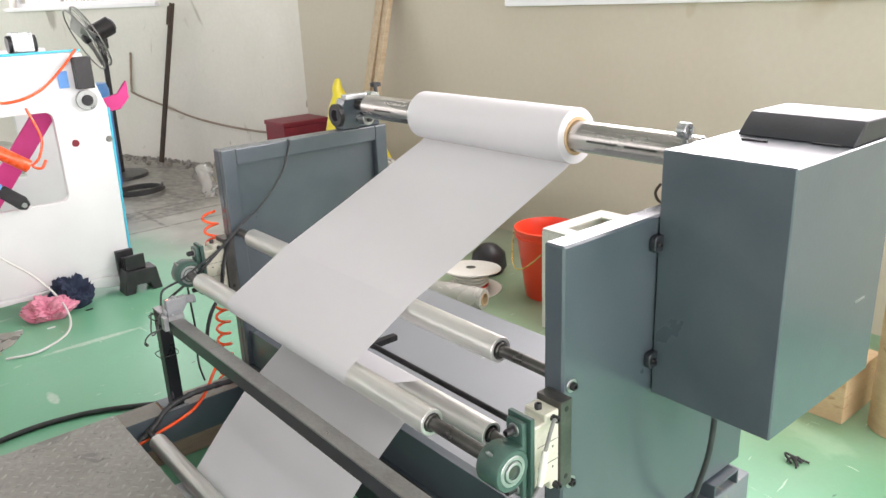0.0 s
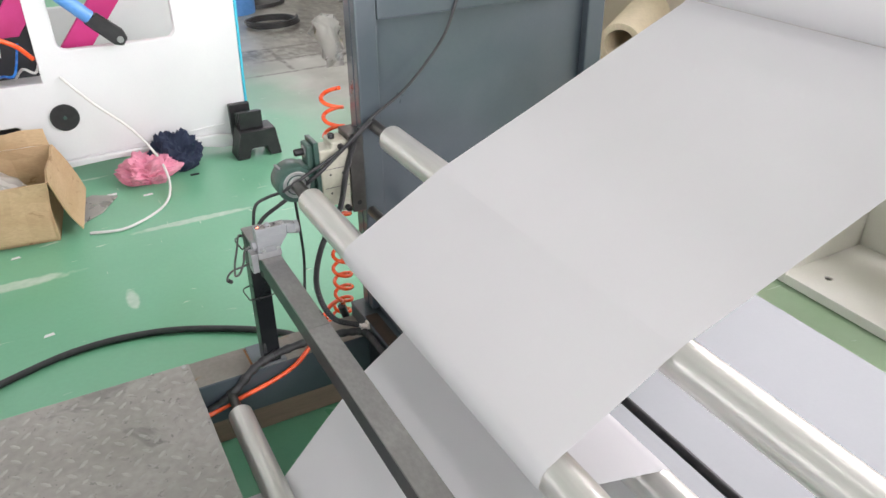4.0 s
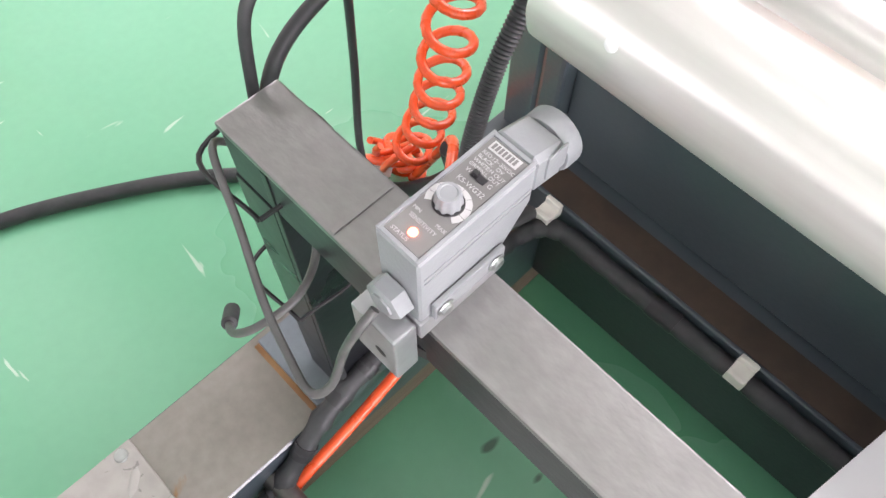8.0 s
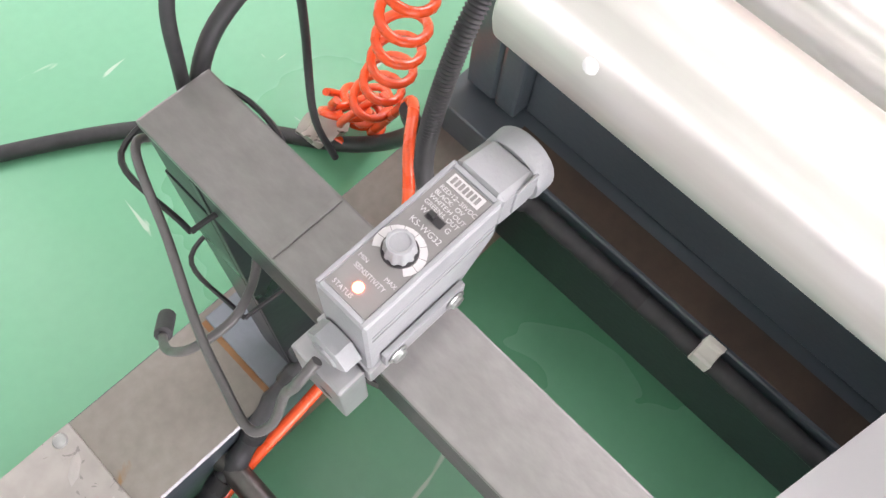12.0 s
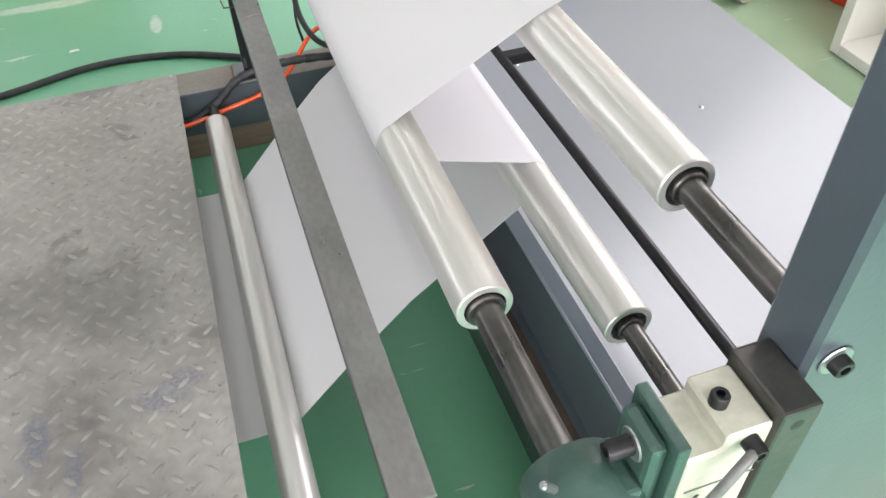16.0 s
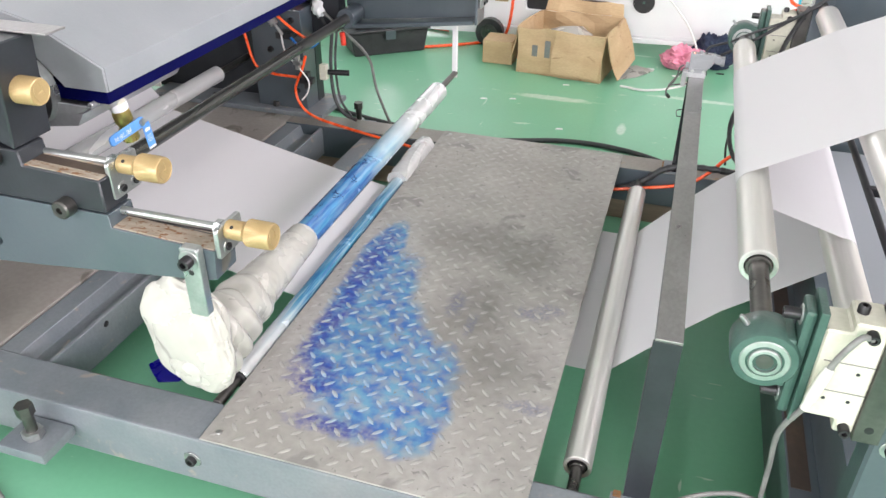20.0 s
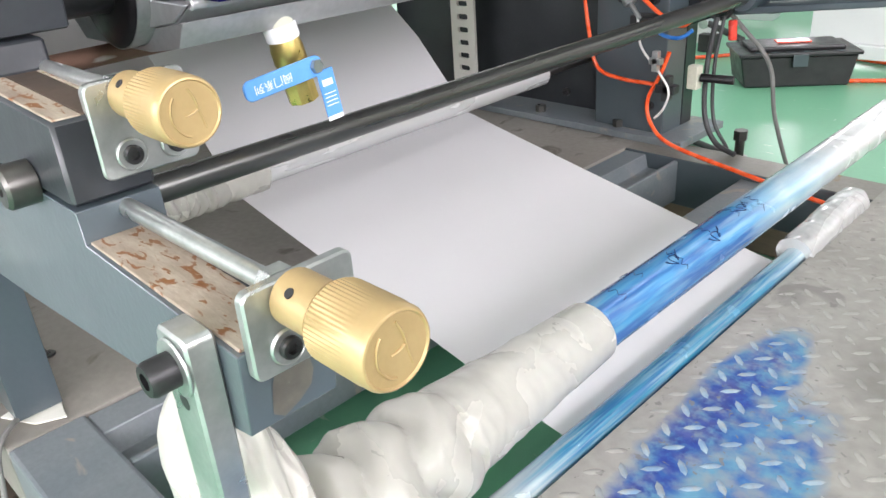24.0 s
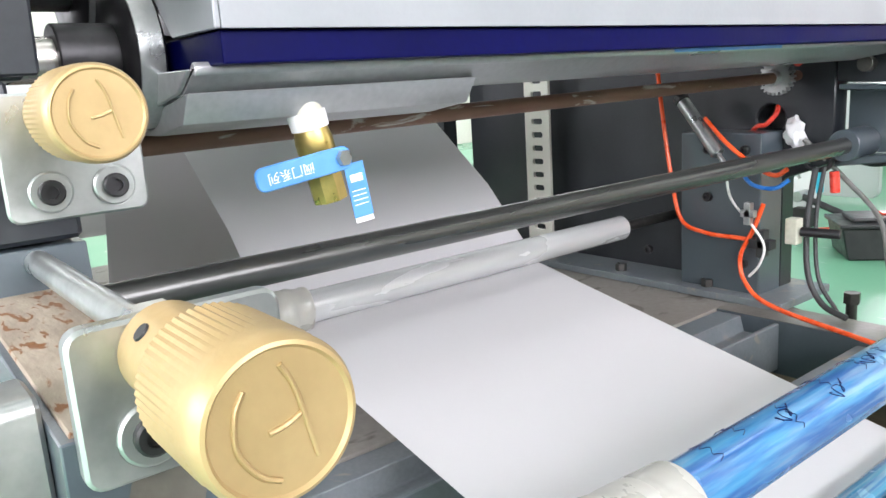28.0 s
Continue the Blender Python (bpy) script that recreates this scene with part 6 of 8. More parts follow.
part("hole_cable", cable([(-0.66, 1.79, 0.61), (-0.635, 1.775, 0.63), (-0.61, 1.77, 0.635), (-0.59, 1.78, 0.66), (-0.60, 1.81, 0.68)], 0.006, 8), REDHOSE, unit, "red cable in the frame hole")
part("hole_cloth", crumpled_rag((-0.545, 1.785, 0.612), 0.024, 0.016, 0.036, 5), WHITEPAINT, unit, "scrap of white cloth tucked behind the arm")
part("hole_mark", lathe([(0, 0), (0, 0.012), (0.001, 0)], (-0.55, 1.7995, 0.78), (0, -1, 0), 16), REDHOSE, unit)
part("side_cabinet", box(-1.9, -0.78, -0.62, -0.012, 0.12, 0.99, 0.006), HOODGREY, unit, "light grey drive cabinet beside the frame")
part("cabinet_seam", box(-0.7795, -0.7785, -0.06, -0.055, 0.13, 0.98, 0), BLACKSTEEL, unit)
for x in (-1.15, -1.6):
    part("cabinet_leg", box(x, x + 0.06, -0.5, -0.44, 0.0, 0.119, 0.003), DARKSTEEL, unit)
part("slotted_rail", prism([(-1.405, TOP + 0.02), (-1.30, TOP + 0.02), (-1.30, 0.98), (-1.405, 0.98)], "y", 1.735, 1.745, 0.001, [rounded(-1.375, -1.33, 0.26 + 0.042 * k, 0.278 + 0.042 * k, 0.006, 2) for k in range(17)]), CREAMPAINT, unit, "white slotted cable duct rail")
part("back_plate", box(-2.3, -1.78, 1.70, 1.76, TOP, 1.1, 0.003), NAVYBLACK, unit)
part("hood_bracket", prism([(-0.47, 0.80), (-0.30, 0.80), (-0.28, 0.84), (-0.40, 0.93), (-0.47, 0.93)], "y", 1.765, 1.79, 0.002), SLATE, unit)

# rollers and shafts of the unit
tie = thing("tie_shaft", (-0.42, 0.93, 0.57), "grey steel tie shaft between the printing unit arms", "shaft")
part("shaft", rod((-0.42, 0.099, 0.587), (-0.42, 1.80, 0.587), 0.0185, 32), SHAFTSTEEL, tie)
rodr = thing("pivot_rod", (-0.545, 0.93, 0.72), "rusty brown rod with a small steel gear", "rod")
part("rod", rod((-0.545, 0.126, 0.73), (-0.55, 1.80, 0.747), 0.0125, 20), RUSTY_ROD, rodr)
gear = bmesh.new()
gz, gx = 0.746, -0.553
ringa, ringb = [], []
for k in range(88):
    rr = 0.040 if k % 4 in (0, 1) else 0.034
    a = 2 * math.pi * k / 88
    ringa.append(gear.verts.new((gx + rr * math.cos(a), 1.70, gz + rr * math.sin(a))))
    ringb.append(gear.verts.new((gx + rr * math.cos(a), 1.722, gz + rr * math.sin(a))))
gear.faces.new(ringa)
gear.faces.new(ringb[::-1])
for k in range(88):
    j = (k + 1) % 88
    gear.faces.new((ringa[j], ringa[k], ringb[k], ringb[j]))
bmesh.ops.recalc_face_normals(gear, faces=gear.faces[:])
part("gear", gear, ZINC, rodr, "small toothed steel gear")
part("gear_hub", rod((gx, 1.68, gz), (gx, 1.70, gz), 0.018, 20), ZINC, rodr)
drive = guide_roller(-0.885, 0.385, 0.33, 1.56, 0.031, 0.101, 1.80, 0.013, "bright guide roller of the printing unit, one end wrapped in film", FILMROLL)


def folds(p, seed):
    """Sharp creases, finest along the y axis."""
    q = Vector((p.x * 13 + seed, p.y * 34, p.z * 13))
    r = Vector((p.x * 34, p.y * 70 + seed, p.z * 34))
    return 1.1 - 2.6 * abs(noise.noise(q)) + 0.55 * (0.5 - 1.6 * abs(noise.noise(r)))


def crumpled_sleeve(axis_pts, r0, amp, seg=48, seed=0, radii=None, calm=1.0, pleat=0.0, pleats=0):
    """A wrinkled plastic sleeve along a line."""
    n = 30
    line = curve(axis_pts, n)
    rr = [r0] * len(line)
    if radii:
        rr = [radii[min(k // n, len(radii) - 2)] * (1 - (k - n * min(k // n, len(radii) - 2)) / n) + radii[min(k // n, len(radii) - 2) + 1] * (k - n * min(k // n, len(radii) - 2)) / n for k in range(len(line))]
    bm = sweep(line, r0, seg, rr)
    bm.verts.ensure_lookup_table()
    for k, v in enumerate(bm.verts):
        c = line[k // seg]
        f = min(1.0, k / seg / len(line))
        g = abs(math.sin(math.pi * pleats * (f / 0.62 + 0.03 * math.sin(3 * math.atan2(v.co.z - c.z, v.co.x - c.x))))) - 0.6 if f < 0.62 else 0.0
        v.co = c + (v.co - c) * (1 + amp * (1 - f + f * calm) * folds(v.co, seed) + pleat * g)
    return smooth(bm, 50)


solo("film_wrap", crumpled_sleeve([(-0.885, 0.32, 0.38), (-0.885, 0.42, 0.384), (-0.885, 0.52, 0.385), (-0.885, 0.63, 0.385)], 0.041, 0.07, 48, seed=3, pleat=0.16, pleats=9), MILKY, "crumpled milky plastic film wrapped round the roller end", "plastic film")

idler = thing("inked_roller", (-0.02, 0.0, 0.34), "film covered roller stained with bright blue ink", "roller")
part("shell", rod((-0.02, 0.25, 0.377), (-0.02, 1.67, 0.377), 0.0345, 40, 0.003), INKROLL, idler)
part("journal", rod((-0.02, 0.12, 0.377), (-0.02, 1.90, 0.377), 0.011, 20), DARKSTEEL, idler)
part("arm_link", box(-0.03, -0.012, 1.885, 1.905, 0.36, 0.60, 0.002), WHITEPAINT, idler, "white hanging strip at the roller end")
for k in range(6):
    y = 0.61 + 0.075 * k + 0.02 * math.sin(k * 5.1)
    a0 = 60 + 25 * math.sin(k * 2.3)
    pts = [(-0.02 + 0.0352 * math.cos(radians(a)), y + 0.006 * math.sin(a * 0.3 + k), 0.377 + 0.0352 * math.sin(radians(a))) for a in range(int(a0), int(a0) + 70, 8)]
    part("ink_line", cable(pts, 0.0004, 5, 2), NAVYPLASTIC, idler, "dark blue ink scribble")
for k in range(3):
    y, a0 = 0.72 + 0.11 * k, 62 + 14 * math.sin(k * 4.1)
    pts = []
    for q in range(13):
        a = radians(a0 + 12 * math.sin(q * 1.25 + k) + 1.5 * q)
        pts.append((-0.02 + 0.0351 * math.cos(a), y + 0.003 * q + 0.006 * math.cos(q * 1.7 + k * 1.3), 0.377 + 0.0351 * math.sin(a)))
    part("ink_scribble", cable(pts, 0.0005, 5, 5), NAVYPLASTIC, idler, "dark blue ink scribble")
solo("film_wrap", crumpled_sleeve([(-0.018, 0.03, 0.36), (-0.018, 0.07, 0.362), (-0.018, 0.13, 0.366), (-0.02, 0.22, 0.372), (-0.02, 0.33, 0.376), (-0.02, 0.45, 0.377), (-0.02, 0.555, 0.377)], 0.05, 0.07, 72, seed=7, calm=0.15, pleat=0.28, pleats=6, radii=(0.03, 0.070, 0.070, 0.062, 0.052, 0.045, 0.040)), MILKY, "crumpled milky plastic film wrapped round the inked roller", "plastic film")
bagb = bmesh.new()
bmesh.ops.create_icosphere(bagb, subdivisions=6, radius=1)
for v in bagb.verts:
    d = v.co.copy()
    d.x = math.copysign(abs(d.x) ** 0.7, d.x)
    d.z = math.copysign(abs(d.z) ** 0.75, d.z)
    s = 1.0 - 0.35 * max(0.0, d.z) ** 2
    k = 1 + 0.03 * folds(Vector((d.x * 0.09, d.y * 0.05, d.z * 0.03)), 4) + 0.20 * noise.noise(d * 1.5) + 0.05 * (0.4 - abs(noise.noise(d * 3.6)))
    v.co = Vector((-0.014 - 0.008 * d.z + d.x * 0.084 * k * (s + 0.12), 0.064 + d.y * 0.034 * k, 0.438 + d.z * 0.128 * k))
solo("film_bag", smooth(bagb, 60), MILKY, "crumpled white plastic film hanging from the roller end", "plastic film")
lowr = thing("inked_roller", (0.0, 0.0, 0.17), "low guide roller streaked with blue ink beside the step", "roller")
part("shell", rod((-0.028, 0.205, 0.196), (-0.028, 1.5, 0.196), 0.0225, 36, 0.003), INKLOW, lowr)
part("journal", rod((-0.028, 0.113, 0.196), (-0.028, 1.597, 0.196), 0.012, 18), DARKSTEEL, lowr)
part("end_cap", pipe((-0.028, 0.198, 0.196), (-0.028, 0.206, 0.196), 0.0222, 0.013, 28), BLACKSTEEL, lowr)
solo("film_wrap", crumpled_sleeve([(-0.028, 1.25, 0.205), (-0.028, 1.36, 0.21), (-0.028, 1.48, 0.215), (-0.028, 1.55, 0.21)], 0.033, 0.08, 40, seed=12), FILMROLL, "milky film wrapped round the low roller end", "plastic film")
solo("film_wrap", crumpled_sleeve([(-0.02, 1.50, 0.377), (-0.02, 1.58, 0.377), (-0.02, 1.672, 0.377)], 0.0360, 0.0, 32, seed=2), FILMROLL, "clear film on the far end of the inked roller", "plastic film")

webp = thing("paper_web", (-0.6, 0.9, 0.2), "white paper web rising through the printing unit", "paper")
line2 = [(0.0, 0.1715)] + arc_line(-0.028, 0.196, 0.0231, -88, -104, 4) + [(-0.10, 0.184), (-0.5, 0.270), (-0.75, 0.3235), (-0.86, 0.3485), (-0.885, 0.3525), (-0.905, 0.358), (-0.917, 0.372), (-0.93, 0.40), (-1.05, 0.53), (-1.30, 0.725), (-1.6, 0.97)]
part("web", strip(line2, Y0, Y1, 0.0004), PAPER, webp)
part("return_web", strip([(-1.95, 0.215), (-1.85, 0.5), (-1.72, 0.8), (-1.65, 1.1)], Y0 - 0.02, Y1 - 0.05, 0.0004), PAPER, webp)


rear = thing("rear_paper_reel", (-2.4, 0.6, 0.32), "large white paper reel behind the printing unit", "paper roll")
part("paper", pipe((-2.4, -0.15, 0.64), (-2.4, 1.5, 0.64), 0.29, 0.05, 56), PAPER, rear)
part("core", pipe((-2.4, -0.16, 0.64), (-2.4, 1.51, 0.64), 0.05, 0.038, 28), CARDBOARD, rear, "brown card core")
part("stand_leg", box(-2.43, -2.37, -0.20, -0.161, 0.0, 0.64, 0.004), SLATE, rear)
part("stand_leg", box(-2.43, -2.37, 1.511, 1.55, 0.206, 0.64, 0.004), SLATE, rear)

# the ink fountain cover, its tray and drain valve
hood = thing("fountain_cover", (-0.7, 1.0, 0.84), "light grey folded steel cover over the ink fountain", "machine cover")
part("front_lip", box(-0.262, -0.257, 0.262, 1.78, 0.837, 0.886, 0.0008), HOODGREY, hood)
part("sloping_top", prism([(-0.257, 0.8865), (-0.262, 0.8885), (-0.405, 0.964), (-0.75, 1.05), (-1.3, 1.06), (-1.3, 1.052), (-0.752, 1.042), (-0.405, 0.955), (-0.26, 0.88)], "y", 0.262, 1.78, 0.0008), HOODGREY, hood)
part("end_cheek", prism([(-0.2575, 0.837), (-0.2575, 0.886), (-0.405, 0.963), (-0.75, 1.048), (-1.3, 1.058), (-1.3, 0.98), (-0.62, 0.97), (-0.42, 0.90), (-0.36, 0.837)], "y", 0.256, 0.2615, 0.001), HOODGREY, hood)
part("lid_seam", box(-0.75, -0.745, 0.262, 1.78, 1.0505, 1.0535, 0.0005), SLATE, hood)
part("inner_film", box(-0.60, -0.266, 0.264, 1.77, 0.808, 0.8365, 0.002), NAVYPLASTIC, hood, "deep blue inked film under the cover")
for y in (0.55, 1.1):
    part("hinge", box(-0.80, -0.70, y, y + 0.12, 1.0515, 1.0575, 0.001), HOODGREY, hood)
tray = thing("ink_tray", (-0.42, 1.0, 0.74), "bare sheet steel ink tray with a rolled edge", "tray")
part("sheet", prism([(-0.305, 0.806), (-0.301, 0.806), (-0.335, 0.788), (-0.40, 0.779), (-0.60, 0.779), (-0.66, 0.81), (-0.664, 0.81), (-0.602, 0.775), (-0.399, 0.775), (-0.332, 0.785)], "y", 0.25, 1.74, 0.0005), TRAYSTEEL, tray)
part("rolled_edge", rod((-0.303, 0.25, 0.806), (-0.303, 1.74, 0.806), 0.0065, 14), TRAYSTEEL, tray)
part("ink_streak", rod((-0.3025, 0.95, 0.8068), (-0.3025, 1.25, 0.8068), 0.0066, 14), BLUELEVER, tray, "light blue ink on the tray edge")
part("end_plate", prism([(-0.302, 0.806), (-0.335, 0.786), (-0.40, 0.775), (-0.60, 0.775), (-0.66, 0.81)], "y", 0.244, 0.2495, 0.001), TRAYSTEEL, tray)
part("sump", prism([(-0.325, 0.786), (-0.345, 0.757), (-0.42, 0.746), (-0.60, 0.746), (-0.63, 0.774), (-0.40, 0.7745)], "y", 0.2505, 0.60, 0.001), TRAYSTEEL, tray)
VX, VY = -0.355, 0.384
valve = thing("drain_valve", (VX, VY, 0.60), "brass ball valve with a blue lever under the ink tray", "valve")
ax = Vector((0.02, 0.20, -1)).normalized()
top = Vector((VX, VY - 0.005, 0.79))
part("nipple", lathe([(0, 0), (0, 0.019), (0.035, 0.019), (0.035, 0)], top, ax, 24), CREAMPLATE, valve)
part("tape", lathe([(0, 0), (0, 0.021), (0.018, 0.0205), (0.018, 0)], top + ax * 0.03, ax, 24), WHITEINK, valve, "white sealing tape")
part("body", lathe([(0, 0), (0, 0.018), (0.012, 0.0205), (0.03, 0.0205), (0.04, 0.016), (0.052, 0.0155), (0.052, 0)], top + ax * 0.048, ax, 24), BRASS, valve)
hx = lathe([(0, 0), (0, 0.0195), (0.03, 0.0195), (0.03, 0.013), (0.02, 0.012), (0.02, 0)], top + ax * 0.098, ax, 8)
for f in hx.faces:
    f.smooth = False
part("hexagon_end", hx, BRASS, valve)
part("bore", lathe([(0, 0), (0, 0.0125), (0.0008, 0)], top + ax * 0.1185, ax, 20), BLACKSTEEL, valve)
stem = Vector((VX + 0.022, VY + 0.012, 0.712))
part("stem", rod(stem, stem + Vector((0.022, 0.004, 0)), 0.006, 14), ZINC, valve)
hex_nut(stem + Vector((0.02, 0.004, 0)), (1, 0.15, 0), 0.0085, 0.006, parent=valve)
lev = prism(rounded(-0.092, 0.012, -0.0135, 0.0115, 0.009, 5), "z", -0.0025, 0.0025, 0.0015)
ML = Matrix.Translation(stem + Vector((0.018, 0.002, 0))) @ Matrix.Rotation(radians(81), 4, "Z") @ Matrix.Rotation(radians(90), 4, "X") @ Matrix.Rotation(radians(9), 4, "Z")
lever = part("lever", turned(lev, ML), BLUELEVER, valve, "blue vinyl covered lever")
words("阀门系列", 0.0125, ML @ pose(-0.055, -0.001, 0.0030, 0, 0, 180), WHITEINK, valve)
tagm = Matrix.Translation(stem + Vector((0.019, 0.004, -0.004))) @ Matrix.Rotation(radians(81), 4, "Z") @ Matrix.Rotation(radians(90), 4, "X") @ Matrix.Rotation(radians(8), 4, "Z")
part("tag", turned(box(0.0, 0.022, -0.062, -0.004, -0.0008, 0.0008, 0.0003), tagm), BLUELEVER, valve, "blue paper tag")
part("tag_foot", turned(box(0.0005, 0.0215, -0.068, -0.0625, -0.0008, 0.0008, 0.0002), tagm), WHITEINK, valve)
for k in range(4):
    part("tag_line", turned(box(0.003, 0.019, -0.034 - 0.005 * k, -0.033 - 0.005 * k, 0.0009, 0.0012, 0), tagm), WHITEINK, valve)
part("tag_title", turned(box(0.004, 0.018, -0.024, -0.016, 0.0009, 0.0012, 0), tagm), WHITEINK, valve)

# bearer wheels by the block
for x, z, y in ((-0.449, 0.826, 0.0), (-0.545, 0.915, -0.01)):
    wl = thing("bearer_wheel", (x, 0.24 + y, z - 0.075), "black steel bearer wheel with a bright rim", "wheel", "bearer wheels")
    part("disc", lathe([(0, 0.03), (0, 0.068), (0.004, 0.074), (0.028, 0.074), (0.032, 0.068), (0.032, 0.03)], (x, 0.225 + y, z), (0, 1, 0), 48), BLACKSTEEL, wl)
    part("rim", pipe((x, 0.229 + y, z), (x, 0.253 + y, z), 0.0755, 0.0735, 48), ZINC, wl)
    part("hub", rod((x, 0.17 + y, z), (x, 0.226 + y, z), 0.034, 32), BLACKSTEEL, wl)
    part("journal", rod((x, 0.126, z), (x, 0.36 + y, z), 0.022, 28), CHROME, wl)
roll_in = thing("ink_roller", (-0.50, 1.0, 0.80), "dark ink roller under the fountain cover", "roller")
part("shell", rod((-0.50, 0.30, 0.895), (-0.50, 1.75, 0.895), 0.055, 36), NAVYBLACK, roll_in)
part("journal", rod((-0.50, 0.28, 0.895), (-0.50, 1.80, 0.895), 0.02, 20), CHROME, roll_in)
part("upper_bar", rod((-0.70, 0.10, 1.03), (-0.95, 0.30, 1.03), 0.014, 16), BRASS, roll_in)


def adjuster(x_rod, x_plate, z, plate_z0, label, rodded=True, y=0.072):
    """A brass knob on a threaded rod, held in a zinc bracket at the end of an arm."""
    k = thing("adjusting_knob", (x_plate, y, plate_z0), label, "knob", "adjusting knobs of the printing unit")
    if rodded:
        part("rod", rod((x_rod, y, z), (x_plate + 0.002, y, z), 0.0075, 20), ZINC, k, "pale zinc rod")
        pl = part("bracket", prism(rounded(y - 0.034, y + 0.046, plate_z0, z + 0.0135, 0.007, 4), "x", x_plate, x_plate + 0.009, 0.0015), ZINC, k, "zinc bracket plate")
        for yy in (y - 0.010, y + 0.026):
            cap_screw((x_plate + 0.0095, yy, plate_z0 + 0.017), (1, 0, 0), 0.0075, 0.006, True, pl)
        part("lock_nut", lathe([(0, 0), (0, 0.015), (0.012, 0.015), (0.012, 0)], (x_plate - 0.013, y, z), (1, 0, 0), 6), ZINC, k)
    stem_k = part("knob_stem", lathe([(0, 0), (0, 0.0165), (0.0015, 0.018), (0.036, 0.018), (0.042, 0.024), (0.042, 0)], (x_plate + 0.0095, y, z), (1, 0, 0), 36), GOLD, k, "gold anodised knob")
    part("set_screw", lathe([(0, 0), (0, 0.0035), (0.0008, 0.0032), (0.0008, 0)], (x_plate + 0.026, y - 0.0127, z + 0.0127), (0, -1, 1), 12), BLACKSTEEL, stem_k)
    bm = bmesh.new()
    n = 120
    rows_k = []
    for s, r, kn in ((0.0, 0.0, 0), (0.0, 0.0235, 0), (0.002, 0.0252, 1), (0.038, 0.0252, 1), (0.040, 0.0247, 0), (0.046, 0.0247, 0), (0.049, 0.0232, 0), (0.0495, 0.0220, 0), (0.0482, 0.0210, 0), (0.0482, 0.0, 0)):
        x = x_plate + 0.0515 + s
        rows_k.append([bm.verts.new((x, y + (r - (0.0006 if kn and q % 2 else 0)) * math.cos(2 * math.pi * q / n), z + (r - (0.0006 if kn and q % 2 else 0)) * math.sin(2 * math.pi * q / n))) for q in range(n)] if r else [bm.verts.new((x, y, z))])
    for a, b in zip(rows_k, rows_k[1:]):
        for q in range(n):
            j = (q + 1) % n
            if len(a) == 1:
                bm.faces.new((a[0], b[j], b[q]))
            elif len(b) == 1:
                bm.faces.new((a[q], a[j], b[0]))
            else:
                bm.faces.new((a[q], a[j], b[j], b[q]))
    bmesh.ops.recalc_face_normals(bm, faces=bm.faces[:])
    cap_k = part("knob_grip", smooth(bm, 32), GOLD, k, "knurled gold knob grip")
    xe = x_plate + 0.0515 + 0.0482
    for pts in (((-0.010, 0.012), (-0.013, 0.006), (-0.0135, -0.004), (-0.008, -0.013), (-0.002, -0.0165)), ((0.001, 0.0165), (0.004, 0.011), (0.006, 0.004), (0.010, -0.013)), ((-0.004, -0.002), (0.001, -0.001), (0.006, 0.001))):
        part("embossing", cable([(xe + 0.0002, y + p, z + q) for p, q in pts], 0.0009, 6, 5), GOLD, cap_k)
    return k


adjuster(-0.29, -0.128, 0.776, 0.715, "gold adjusting knob on a zinc rod at the middle arm", True, 0.095)
adjuster(-0.124, 0.093, 0.692, 0.645, "gold adjusting knob on a zinc rod at the arm end")
adjuster(0, -0.335, 0.906, 0.88, "gold adjusting knob on the black bearing block", False)
adjuster(-0.30, 0.0915, 0.707, 0.655, "gold adjusting knob on a zinc rod at the far arm", True, 1.852)
clampb = thing("roller_clamp", (0.05, 0.02, 0.56), "zinc plated clamp lug with a black socket screw", "clamp")
part("lug", prism(rounded(0.036, 0.073, 0.53, 0.676, 0.006, 3), "y", 0.012, 0.0325, 0.002), ZINC, clampb)
cap_screw((0.0545, 0.0118, 0.652), (0, -1, 0), 0.012, 0.02, True, clampb)
part("lug_hole", lathe([(0, 0), (0, 0.006), (0.0008, 0)], (0.0545, 0.0118, 0.626), (0, -1, 0), 14), BLACKSTEEL, clampb)

# hoses of the unit
run = thing("red_air_line", (-0.4, 1.65, 0.25), "orange red air hose looping from the far frame to the rail", "air hose")
part("hose", cable([(-0.85, 1.66, 0.86), (-0.84, 1.67, 0.70), (-0.80, 1.66, 0.50), (-0.77, 1.66, 0.40), (-0.70, 1.66, 0.375), (-0.60, 1.66, 0.372), (-0.55, 1.66, 0.368)], 0.0055, 10), ORANGE, run)
part("hose", cable([(-0.55, 1.66, 0.46), (-0.57, 1.655, 0.40), (-0.60, 1.65, 0.33), (-0.58, 1.64, 0.27), (-0.50, 1.61, 0.235), (-0.30, 1.575, 0.215), (-0.12, 1.57, 0.19), (0.05, 1.57, 0.17), (0.25, 1.575, 0.15), (0.5, 1.58, 0.14)], 0.0055, 10), ORANGE, run)
part("hose", cable([(-0.70, 1.65, 0.66), (-0.64, 1.65, 0.60), (-0.57, 1.65, 0.55), (-0.52, 1.65, 0.53), (-0.49, 1.65, 0.545)], 0.0055, 10), ORANGE, run)
part("blue_hose", cable([(-0.60, 1.65, 0.53), (-0.57, 1.648, 0.505), (-0.52, 1.65, 0.50), (-0.49, 1.66, 0.52)], 0.005, 10), BLUEHOSE, run, "short blue air hose")
part("fitting", box(-0.575, -0.52, 1.64, 1.67, 0.355, 0.378, 0.003), BLACKPLASTIC, run)
part("fitting", box(-0.556, -0.538, 1.64, 1.67, 0.335, 0.40, 0.003), BLACKPLASTIC, run)
